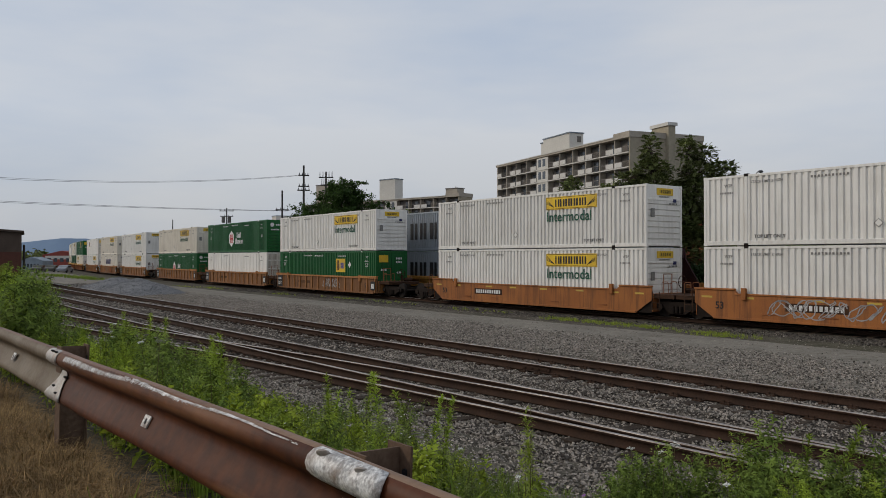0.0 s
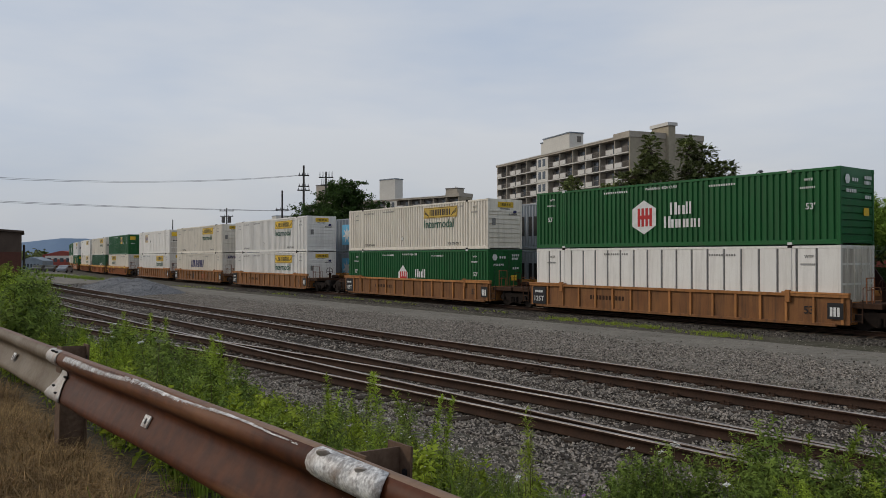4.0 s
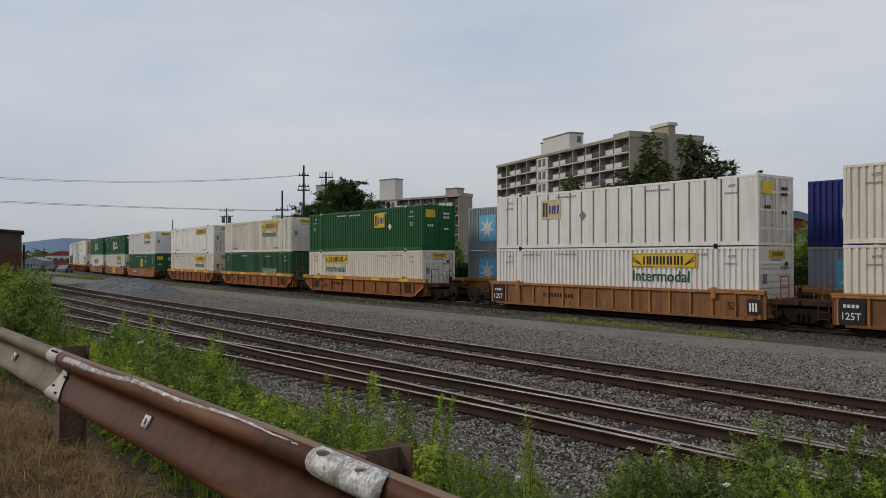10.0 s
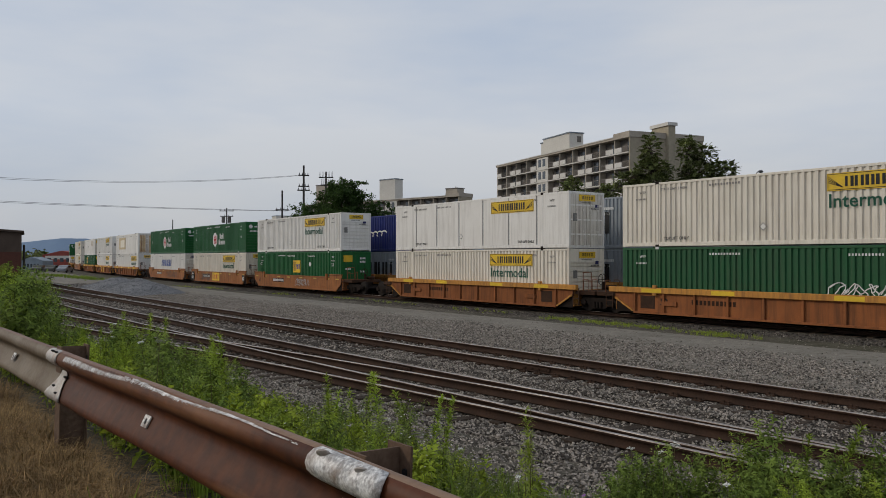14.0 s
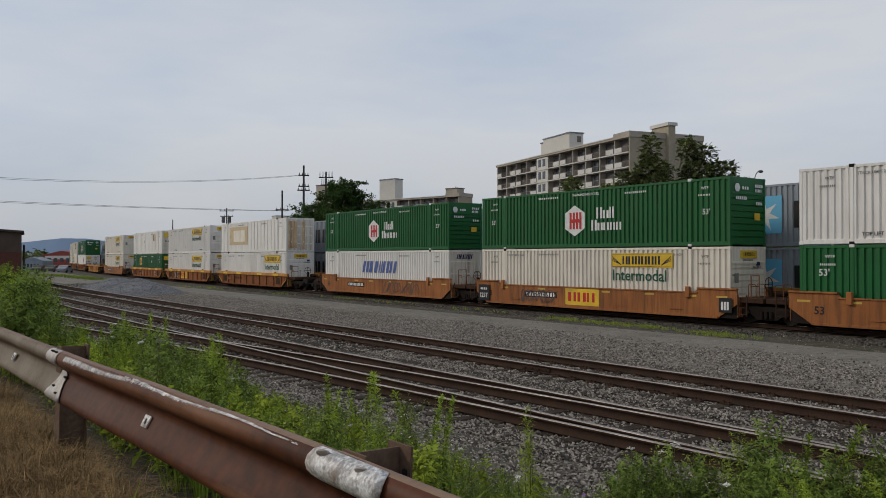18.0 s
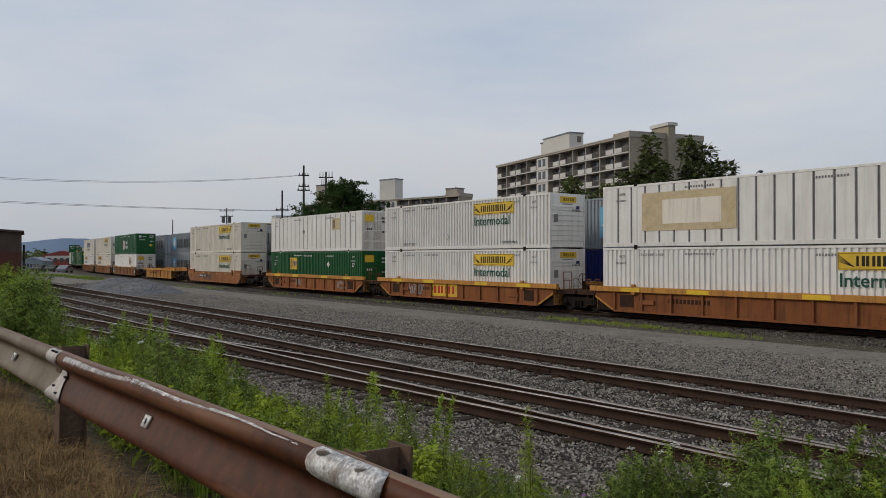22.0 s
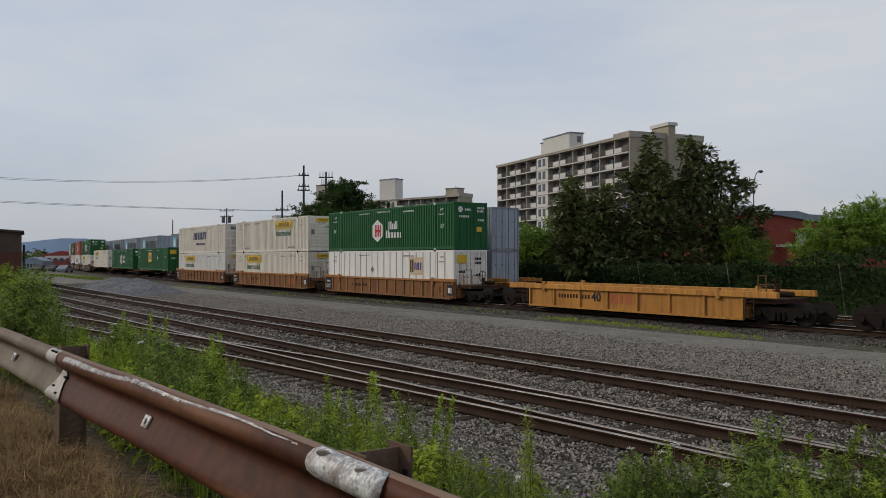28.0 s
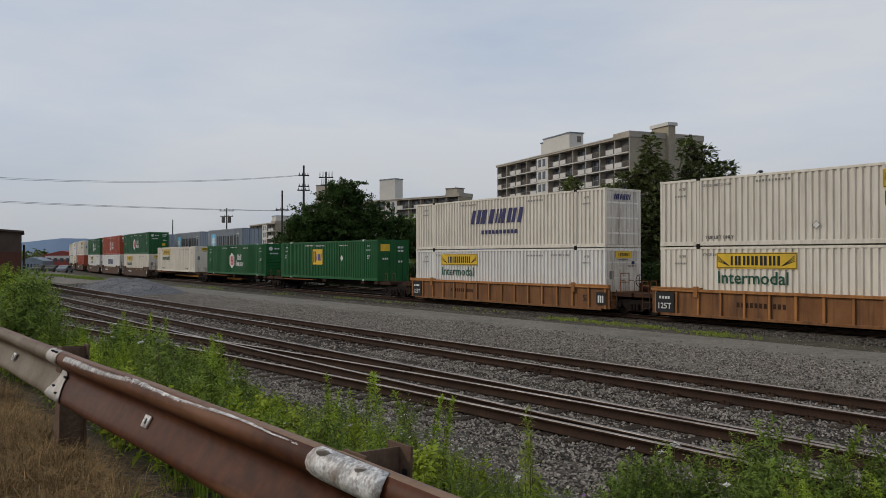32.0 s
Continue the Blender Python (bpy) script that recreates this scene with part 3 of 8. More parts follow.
def shared(key, name, parent, make, material, m=None, label=""):
    """A part whose mesh is made once for each key."""
    if key not in MESHES:
        bm = make()
        me = bpy.data.meshes.new(name)
        bm.to_mesh(me)
        bm.free()
        for q in (material if isinstance(material, (list, tuple)) else [material]):
            me.materials.append(q)
        MESHES[key] = me
    o = new(name, MESHES[key])
    o.parent = parent
    if name in STUFF_NAMES:
        o["kind"] = "stuff"
    if m is not None:
        o.matrix_basis = m
    if label:
        o["label"] = label
    return o


def corrugated(x0, x1, z0, z1, y, pitch, depth, horizontal=False, flat=0.50):
    """A pressed sheet in the plane y, its folds going in by depth."""
    bm = bmesh.new()
    a, b = (z0, z1) if horizontal else (x0, x1)
    n = max(1, round((b - a) / pitch))
    p = (b - a) / n
    us = [a]
    ds = [0.0]
    for i in range(n):
        u = a + i * p
        us += [u + flat * p, u + (flat + 0.2 * (1 - flat)) * p, u + (1 - 0.2 * (1 - flat)) * p, u + p]
        ds += [0.0, depth, depth, 0.0]
    lo, hi = [], []
    for u, d in zip(us, ds):
        if horizontal:
            lo.append(bm.verts.new((x0, y + d, u)))
            hi.append(bm.verts.new((x1, y + d, u)))
        else:
            lo.append(bm.verts.new((u, y + d, z0)))
            hi.append(bm.verts.new((u, y + d, z1)))
    for i in range(len(us) - 1):
        f = (lo[i], hi[i], hi[i + 1], lo[i + 1]) if horizontal else (lo[i], lo[i + 1], hi[i + 1], hi[i])
        bm.faces.new(f)
    return bm


def posted(x0, x1, z0, z1, y, pitch):
    """Flat sheets with narrow grooves between them."""
    bm = bmesh.new()
    n = max(1, round((x1 - x0) / pitch))
    p = (x1 - x0) / n
    us, ds = [x0], [0.0]
    for i in range(1, n):
        u = x0 + i * p
        us += [u - 0.055, u - 0.04, u + 0.04, u + 0.055]
        ds += [0.0, 0.035, 0.035, 0.0]
    us.append(x1)
    ds.append(0.0)
    lo = [bm.verts.new((u, y + d, z0)) for u, d in zip(us, ds)]
    hi = [bm.verts.new((u, y + d, z1)) for u, d in zip(us, ds)]
    for i in range(len(us) - 1):
        f = bm.faces.new((lo[i], lo[i + 1], hi[i + 1], hi[i]))
        f.material_index = 1 if ds[i] > 0.03 and ds[i + 1] > 0.03 else 0
    return bm


def bars(x0, z0, w, h, n, slant=0.0, gap=0.28, y=0.0):
    """Plain upright bars in place of lettering."""
    bm = bmesh.new()
    p = w / n
    for i in range(n):
        a, b = x0 + i * p, x0 + (i + 1 - gap) * p
        vs = [bm.verts.new(c) for c in ((a, y, z0), (b, y, z0), (b + slant * h, y, z0 + h), (a + slant * h, y, z0 + h))]
        bm.faces.new(vs)
    return bm


def strokes(x0, z0, w, h, n, seed=1, slant=0.0, weight=0.30, y=0.0, tall=(1.0,), wide=None):
    """Close uneven upright bars, two for each of n cells, in place of bold lettering."""
    r = random.Random(seed)
    bm = bmesh.new()
    cells = wide or [r.uniform(0.85, 1.15) for _ in range(n)]
    k = w / sum(cells)
    a = x0
    for j, c in enumerate(cells):
        cw = c * k * 0.88
        hh = h * tall[j % len(tall)]
        for u, t in ((a, weight), (a + cw * (1 - weight), weight)):
            q = u + cw * t * r.uniform(0.85, 1.1)
            bm.faces.new([bm.verts.new(p) for p in ((u, y, z0), (q, y, z0), (q + slant * hh, y, z0 + hh), (u + slant * hh, y, z0 + hh))])
        a += c * k
    return bm


def under(child, holder):
    """Makes one part of a thing a piece of another part of it, where it lies."""
    child.matrix_basis = holder.matrix_basis.inverted() @ child.matrix_basis
    child.parent = holder
    return child


STUFF_NAMES = ("name_mark", "small_print", "end_print", "end_name_mark", "number_mark", "emblem_mark", "name_line", "name_border")


def pipe(bm, pts, r, n=6):
    """One bent pipe through the points."""
    pts = [Vector(p) for p in pts]
    rings = []
    for i, p in enumerate(pts):
        d = (pts[min(i + 1, len(pts) - 1)] - pts[max(i - 1, 0)]).normalized()
        q = d.to_track_quat("Z", "Y").to_matrix()
        rings.append([bm.verts.new(p + q @ Vector((r * math.cos(2 * math.pi * k / n), r * math.sin(2 * math.pi * k / n), 0))) for k in range(n)])
    for a, b in zip(rings, rings[1:]):
        for k in range(n):
            bm.faces.new((a[k], a[(k + 1) % n], b[(k + 1) % n], b[k]))
    bm.faces.new(rings[0][::-1])
    bm.faces.new(rings[-1])


def plate(x0, x1, z0, z1, y=0.0, t=0.004):
    return boxed(x0, x1, y - t, y + t, z0, z1)


def letters(text, size, parent, material, m, name="lettering"):
    """Words in the built-in font as a thin mesh."""
    key = ("text", text, size, material.name)
    if key not in MESHES:
        cu = bpy.data.curves.new("word", "FONT")
        cu.body, cu.size, cu.extrude, cu.resolution_u = text, size, 0.0015, 2
        cu.offset = size * 0.012
        tmp = bpy.data.objects.new("word", cu)
        me = bpy.data.meshes.new_from_object(tmp)
        bpy.data.objects.remove(tmp)
        bpy.data.curves.remove(cu)
        me.materials.clear()
        me.materials.append(material)
        me.name = "word"
        MESHES[key] = me
    o = new(name, MESHES[key])
    o.parent = parent
    o.matrix_basis = m
    return o


UP = Matrix.Rotation(radians(90), 4, "X")


def face(x, z, y=-CW / 2 - 0.012):
    return Matrix.Translation((x, y, z)) @ UP


def star(r_out, r_in, n=7):
    bm = bmesh.new()
    vs = []
    for i in range(2 * n):
        r = r_out if i % 2 == 0 else r_in
        a = math.pi / 2 + math.pi * i / n
        vs.append(bm.verts.new((r * math.cos(a), 0, r * math.sin(a))))
    c = bm.verts.new((0, 0, 0))
    for i in range(2 * n):
        bm.faces.new((c, vs[i], vs[(i + 1) % (2 * n)]))
    return bm


def ngon(r, n, turn=0.0, sx=1.0):
    bm = bmesh.new()
    bm.faces.new([bm.verts.new((sx * r * math.cos(turn + 2 * math.pi * i / n), 0, r * math.sin(turn + 2 * math.pi * i / n))) for i in range(n)])
    return bm


def container(paint, side="corr", end="doors", length=L53, decal=None, label="", mark=True, width=CW):
    """A shipping container: origin under its middle, the side that the camera sees at local -y, the end that it sees at +x."""
    c = empty("shipping_container")
    tagged(c, label, "container", group="containers on the train" if length > 13 else "containers on the far train")
    P = M[paint]
    hx, hy = length / 2, width / 2
    k = (paint, length, width)
    mir = Matrix.Rotation(math.pi, 4, "Z")
    # frame; what only the far side shows is one shell
    for sx, sy in ((1, -1), (1, 1), (-1, -1)):
        shared(("post", k, sx, sy), "corner_post", c, lambda: boxed(min(sx * hx, sx * (hx - 0.13)), max(sx * hx, sx * (hx - 0.13)), min(sy * hy, sy * (hy - 0.12)), max(sy * hy, sy * (hy - 0.12)), 0.0, CH, bevel=0.012), P)
        if length > 13:
            for z in (0.0, CH - 0.13):
                shared(("cast", sx, sy, z, k), "corner_casting", c, lambda: boxed(min(sx * (hx + 0.006), sx * (hx - 0.17)), max(sx * (hx + 0.006), sx * (hx - 0.17)), min(sy * (hy + 0.006), sy * (hy - 0.155)), max(sy * (hy + 0.006), sy * (hy - 0.155)), z - 0.004 if z == 0.0 else z, z + 0.13 + (0.006 if z else 0.0), bevel=0.01), P)
    shared(("brail", k), "bottom_rail", c, lambda: boxed(-hx + 0.13, hx - 0.13, -hy, -hy + 0.1, 0.015, 0.19, bevel=0.01), P)
    shared(("trail", k), "top_rail", c, lambda: boxed(-hx + 0.13, hx - 0.13, -hy, -hy + 0.08, CH - 0.11, CH - 0.005, bevel=0.01), P)

    def shell():
        bm = corrugated(-hx + 0.13, hx - 0.13, 0.19, CH - 0.11, -hy + 0.016, 0.55, 0.034)
        bmesh.ops.rotate(bm, verts=bm.verts[:], matrix=Matrix.Rotation(math.pi, 3, "Z"))
        box(bm, -hx, -hx + 0.13, hy - 0.12, hy, 0.0, CH)
        box(bm, -hx + 0.13, hx - 0.13, hy - 0.1, hy, 0.015, 0.19)
        box(bm, -hx + 0.13, hx - 0.13, hy - 0.08, hy, CH - 0.11, CH - 0.005)
        box(bm, -hx + 0.02, -hx + 0.07, -hy + 0.12, hy - 0.12, 0.05, CH - 0.02)
        box(bm, -hx + 0.1, hx - 0.1, -hy + 0.1, hy - 0.1, 0.05, 0.17)
        return bm
    shared(("shell", k), "far_shell", c, shell, P)
    # sides
    if side == "corr":
        mk = lambda: corrugated(-hx + 0.13, hx - 0.13, 0.19, CH - 0.11, -hy + 0.010, 0.27, 0.058, flat=0.46)
        ms = P
    elif side == "post":
        mk = lambda: posted(-hx + 0.13, hx - 0.13, 0.19, CH - 0.11, -hy + 0.012, 0.8)
        ms = [P, M["seam"]]
    else:
        mk = lambda: posted(-hx + 0.13, hx - 0.13, 0.19, CH - 0.11, -hy + 0.006, 2.4)
        ms = [P, M["seam"]]
    shared(("side", k, side), "side_panel", c, mk, ms)
    shared(("roof", k), "roof", c, lambda: boxed(-hx + 0.1, hx - 0.1, -hy + 0.06, hy - 0.06, CH - 0.06, CH - 0.02), P)
    if length > 13:
        for x in (-6.09, 6.09):
            shared(("lift", k, x), "lifting_post", c, lambda: boxed(x - 0.075, x + 0.075, -hy - 0.012, -hy + 0.05, 0.0, CH + 0.012, bevel=0.01), P)
            for zb in (-0.012, CH - 0.09):
                shared(("liftc", x, zb, paint in ("green", "green2")), "lifting_block", c, lambda: boxed(x - 0.095, x + 0.095, -hy - 0.018, -hy + 0.16, zb, zb + (0.11 if zb < 0 else 0.125), bevel=0.01), M["decal_white" if paint in ("green", "green2") else "truck"])
    # ends
    ew = hy - 0.12
    if end == "louvre":
        mk = lambda: corrugated(-ew, ew, 0.14, CH - 0.62, 0.0, 0.27, 0.05, True, 0.76)
        shared(("end", k, end), "end_wall", c, mk, P, Matrix.Translation((hx - 0.03, 0, 0)) @ Matrix.Rotation(radians(90), 4, "Z"))
        shared(("endtop", k), "end_header", c, lambda: boxed(hx - 0.07, hx - 0.02, -ew, ew, CH - 0.62, CH), P)
        for z in (CH - 0.68, 0.10):
            shared(("esill", k, z), "end_rail", c, lambda: boxed(hx - 0.09, hx, -ew, ew, z - 0.05, z + 0.06, bevel=0.01), P)
    else:
        for sy in (-1, 1):
            leaf = shared(("door", k, sy), "door", c, lambda: boxed(hx - 0.07, hx - 0.03, min(0.012 * sy, sy * ew), max(0.012 * sy, sy * ew), 0.14, CH - 0.12, bevel=0.008), M["door_dirty"] if paint in ("white", "cream") else M["pale_door"] if paint == "greyblue" else P)
            for yy in (0.28, 0.80):
                def rod():
                    bm = bmesh.new()
                    tube(bm, (hx - 0.01, sy * yy, 0.05), (hx - 0.01, sy * yy, CH - 0.05), 0.02, 6)
                    box(bm, hx - 0.03, hx + 0.02, sy * yy - 0.05, sy * yy + 0.05, 0.8, 0.9)
                    box(bm, hx - 0.03, hx + 0.02, sy * yy - 0.05, sy * yy + 0.05, 1.9, 2.0)
                    return bm
                under(shared(("rod", k, sy, yy), "lock_rod", c, rod, M["door_dirty"] if paint in ("white", "cream") else M["steel"] if paint != "green" else M["green2"]), leaf)
        for z in (0.07, CH - 0.06):
            shared(("dsill", k, z), "door_sill", c, lambda: boxed(hx - 0.1, hx - 0.005, -ew, ew, z - 0.07, z + 0.06, bevel=0.01), P)
        if paint in ("white", "cream"):
            for z in (0.7, 1.45, 2.2):
                shared(("hinge", width, length, z), "hinge_strip", c, lambda: boxed(hx - 0.034, hx - 0.018, -ew + 0.05, ew - 0.05, z - 0.04, z + 0.04), P)
    yf = -hy - 0.006
    if decal:
        decal(c, hx, yf)
    return c


# ---- markings, brand marks as plain shapes ----
def small_marks(c, hx, yf, material, word=True):
    """The small print at the posts: number rows and lifting marks as bars, and readable words."""
    if material.name == "black_lettering":
        material = M["small_ink"]
    for x, z, w, h, n in ((-hx + 4.7, 2.55, 1.5, 0.09, 11), (hx - 5.6, 2.50, 1.3, 0.09, 11), (-hx + 0.8, 2.14, 0.62, 0.08, 8), (hx - 1.55, 2.14, 0.62, 0.08, 8)):
        shared(("sm", x, z, material.name), "small_print", c, lambda: bars(x, z, w, h, n, 0, 0.45, y=yf), material)
    for x in (-hx + 1.0, hx - 1.4):
        letters("WTP", 0.17, c, material, face(x, 2.42, yf - 0.002))
    if word:
        letters("STACK LIMIT 2 HIGH", 0.15, c, material, face(-hx + 2.2, 2.52, yf - 0.002))
        letters("STACK LIMIT 2 HIGH", 0.15, c, material, face(hx - 3.75, 2.52, yf - 0.002))
        letters("TOP LIFT ONLY", 0.19, c, M["black"], face(-hx + 2.35, 0.30, yf - 0.002))
        letters("TOP LIFT ONLY", 0.19, c, M["black"], face(hx - 3.9, 0.30, yf - 0.002))


def jb_panel(c, x, z, yf, w=2.6, h=0.62, tint="yellow"):
    held = shared(("jbp", x, z, w, tint), "name_panel", c, lambda: plate(x, x + w, z, z + h, yf), M[tint], label="yellow name panel with black bars")
    under(shared(("jbl", x, z, w), "name_mark", c, lambda: strokes(x + 0.19 * w, z + 0.14, 0.62 * w, h - 0.28, 6, 3, 0, 0.36, y=yf - 0.007), M["black"]), held)

    def border():
        bm = bmesh.new()
        t = 0.022
        for x0, x1, z0, z1 in ((0.03, w - 0.03, 0.03, 0.03 + t), (0.03, w - 0.03, h - 0.03 - t, h - 0.03), (0.03, 0.03 + t, 0.03, h - 0.03), (w - 0.03 - t, w - 0.03, 0.03, h - 0.03)):
            bm.faces.new([bm.verts.new((x + a, yf - 0.0065, z + q)) for a, q in ((x0, z0), (x1, z0), (x1, z1), (x0, z1))])
        for x0, x1 in ((0.06, 0.17 * w), (0.97 * w, 0.82 * w)):
            for d in (0.0, 0.07, 0.14, 0.21):
                bm.faces.new([bm.verts.new((x + a, yf - 0.0065, z + q)) for a, q in ((x0, h - 0.12 - d), (x0, h - 0.15 - d), (x1, 0.10), (x1, 0.13))])
        return bm
    under(shared(("jbe", x, z, w), "name_border", c, border, M["black"]), held)


def end_panel(c, hx, z=2.30, tint="yellow"):
    o = shared(("epan", hx, z), "end_name_panel", c, lambda: boxed(hx - 0.022, hx + 0.004, -0.55, 0.62, z + 0.12, z + 0.44), M[tint], label="yellow name panel on the end")
    under(shared(("ebar", hx, z), "end_name_mark", c, lambda: strokes(-0.36, z + 0.2, 0.8, 0.16, 6, 3), M["black"], Matrix.Translation((hx + 0.008, 0, 0)) @ Matrix.Rotation(radians(90), 4, "Z")), o)
    eprint = Matrix.Translation((hx + 0.008, 0, 0)) @ Matrix.Rotation(radians(90), 4, "Z")
    shared(("eprw", hx), "end_print", c, lambda: bars(-0.40, z + 0.0, 0.75, 0.07, 10, 0, 0.3), M["small_ink"], eprint)
    shared(("eprx", hx), "end_print", c, lambda: bars(0.30, z - 0.32, 0.62, 0.09, 6, 0, 0.3), M["small_ink"], eprint)
    shared(("epry", hx), "end_label", c, lambda: boxed(hx - 0.02, hx + 0.003, 0.62, 0.86, z - 0.20, z - 0.04), M["decal_blue"])
    shared(("eprz", hx), "end_label", c, lambda: boxed(hx - 0.02, hx + 0.003, -0.98, -0.72, z - 0.92, z - 0.52), M["small_ink"])


def swift(pos=0.0, faded=False, end=True, sub=False):
    def f(c, hx, yf):
        ink = M["swift_blue" if faded else "decal_blue"]
        z = 1.45 if sub else 1.38
        shared(("swl", pos, faded, sub), "name_mark", c, lambda: strokes(pos - 2.6, z, 4.5, 0.80, 5, 6, 0.28, 0.38, y=yf, wide=(1.0, 1.45, 0.55, 1.0, 1.0)), ink, label="slanted blue bars for a name")
        if sub:
            shared(("sws", pos), "name_line", c, lambda: bars(pos - 1.6, 0.85, 3.2, 0.22, 10, y=yf), ink)
        small_marks(c, hx, yf, M["black"], False)
        shared(("swe", hx), "end_name_mark", c, lambda: strokes(-0.7, 2.35, 1.2, 0.28, 5, 6, 0.25, 0.38, wide=(1.0, 1.45, 0.55, 1.0, 1.0)), ink, Matrix.Translation((hx + 0.008, 0, 0)) @ Matrix.Rotation(radians(90), 4, "Z"))
    return f


def hub(pos=-2.0, shape="hex", z=1.35):
    def f(c, hx, yf):
        if shape == "hex":
            badge = shared(("hx1", pos), "emblem", c, lambda: ngon(0.78, 6, math.pi / 6), M["decal_white"], Matrix.Translation((pos, yf - 0.003, z)), "white six-sided emblem")
        else:
            def house():
                bm = bmesh.new()
                prism(bm, [(-0.55, -0.7), (0.55, -0.7), (0.55, 0.35), (0.0, 0.85), (-0.55, 0.35)], -0.002, 0.002)
                return bm
            badge = shared(("hs1",), "emblem", c, house, M["decal_white"], Matrix.Translation((pos, yf - 0.004, z)), "white emblem")
        ink = M["decal_red"]
        under(shared(("hxb", shape), "emblem_mark", c, lambda: bars(-0.36, -0.42, 0.90, 0.84, 4, 0, 0.36), ink, Matrix.Translation((pos, yf - 0.009, z))), badge)
        under(shared(("hxc", shape), "emblem_mark", c, lambda: bars(-0.36, -0.09, 0.80, 0.18, 1, 0, 0.05), ink, Matrix.Translation((pos, yf - 0.010, z))), badge)
        shared(("ht1", pos, z), "name_mark", c, lambda: strokes(pos + 1.45, z + 0.06, 1.15, 0.54, 3, 2, 0, 0.36, y=yf - 0.004, tall=(1.0, 0.72, 1.0)), M["decal_white"])
        shared(("ht2", pos, z), "name_mark", c, lambda: strokes(pos + 1.12, z - 0.52, 1.95, 0.52, 5, 4, 0, 0.36, y=yf - 0.004, tall=(1.0, 0.72, 0.72, 0.72, 0.72)), M["decal_white"])
        small_marks(c, hx, yf, M["decal_white"], False)
        letters("53'", 0.34, c, M["decal_white"], face(-hx + 0.85, 1.35, yf - 0.004))
        letters("53'", 0.34, c, M["decal_white"], face(hx - 1.35, 1.35, yf - 0.004))
        letters("WARNING HIGH CUBE", 0.17, c, M["decal_white"], face(-0.9, 2.58, yf - 0.004))
        e = Matrix.Translation((hx + 0.016, 0, 0)) @ Matrix.Rotation(radians(90), 4, "Z")
        shared(("hubend", hx), "end_emblem", c, lambda: ngon(0.2, 6), M["decal_white"], Matrix.Translation((hx + 0.016, -0.8, 2.45)) @ Matrix.Rotation(radians(90), 4, "Z"))
        for yy, zz, w, n in ((-0.45, 2.38, 0.5, 3), (0.5, 2.5, 0.6, 4), (0.5, 2.3, 0.5, 5), (-0.9, 1.95, 0.8, 6), (0.55, 1.75, 0.5, 3)):
            shared(("hubeb", yy, zz), "end_print", c, lambda: bars(yy, zz, w, 0.13, n), M["decal_white"], e)
        shared(("hubtag", hx), "end_label", c, lambda: boxed(hx + 0.002, hx + 0.014, 0.45, 0.85, 1.1, 1.4), M["yellow"])
    return f


def emp(pos=-1.0, z=0.75, on="white", size=1.0, up=0.0):
    """A yellow panel with three plain upright blocks, one brown and two blue, and the small print of its container."""
    def f(c, hx, yf):
        faded = on == "faded"
        held = shared(("ep1", pos, z, on), "emblem_panel", c, lambda: plate(pos, pos + 1.42 * size, z, z + size, yf - 0.002), M["tan" if faded or on == "olive" else "yellow"], label="yellow emblem panel")
        under(shared(("ep2", pos, z), "emblem_mark", c, lambda: bars(pos + 0.11 * size, z + 0.13 * size, 0.42 * size, 0.74 * size, 2, 0, 0.30, y=yf - 0.010), M["emblem_brown"]), held)
        under(shared(("ep3", pos, z), "emblem_mark", c, lambda: strokes(pos + 0.55 * size, z + 0.26 * size, 0.76 * size, 0.44 * size, 2, 5, 0.08, 0.36, y=yf - 0.010), M["tan" if faded else "emblem_blue"]), held)
        ink = M["decal_white"] if on in ("green", "faded_green") else M["black"]
        small_marks(c, hx, yf, ink, False)
        if on == "green":
            letters("53'", 0.36, c, ink, face(-hx + 0.75, 1.58 + 0.6 * up, yf - 0.004))
            letters("53'", 0.36, c, ink, face(hx - 1.45, 1.58 + 0.6 * up, yf - 0.004))
            letters("WARNING HIGH CUBE", 0.15, c, ink, face(-1.5, 2.52, yf - 0.004))
        shared(("epd", on), "placard_face", c, lambda: ngon(0.24, 4), M["decal_white" if on == "green" else "small_ink"], Matrix.Translation((-1.5 if on != "green" else hx - 5.2 if pos < 1 else pos + 1.36 * size + 0.75, yf - 0.006, 1.6 + up)))
        e = Matrix.Translation((hx + 0.016, 0, 0)) @ Matrix.Rotation(radians(90), 4, "Z")
        shared(("epe", hx), "end_emblem_panel", c, lambda: boxed(hx + 0.004, hx + 0.014, -1.05, -0.3, 2.1, 2.6), M["yellow"])
        for yy, zz, w, n in ((0.35, 2.3, 0.5, 4), (0.35, 2.05, 0.5, 4), (-0.9, 1.5, 0.5, 3), (0.4, 1.3, 0.4, 2)):
            shared(("epb", yy, zz, ink.name), "end_print", c, lambda: bars(yy, zz, w, 0.14, n), ink, e)
    return f


def patch():
    def f(c, hx, yf):
        shared(("patch1",), "bare_patch", c, lambda: plate(-hx + 2.35, -hx + 7.2, 0.72, 2.45, yf + 0.001, 0.003), M["tan"], label="tan patch where a sign was removed")
        shared(("patch2",), "bare_patch", c, lambda: plate(-hx + 3.5, -hx + 6.5, 1.02, 2.1, yf - 0.004, 0.003), M["cream"])
        small_marks(c, hx, yf, M["black"], False)
        e = Matrix.Translation((hx + 0.016, 0, 0))
        shared(("patch3",), "bare_patch", c, lambda: boxed(hx - 0.02, hx + 0.012, 0.12, 0.42, 0.2, 2.6), M["rust_end"], label="rust-stained strip of door")
        shared(("patch4",), "bare_patch", c, lambda: boxed(hx - 0.02, hx + 0.012, -1.08, -0.34, 0.3, 2.6), M["rust_end"], label="rust-stained strip of door")
    return f


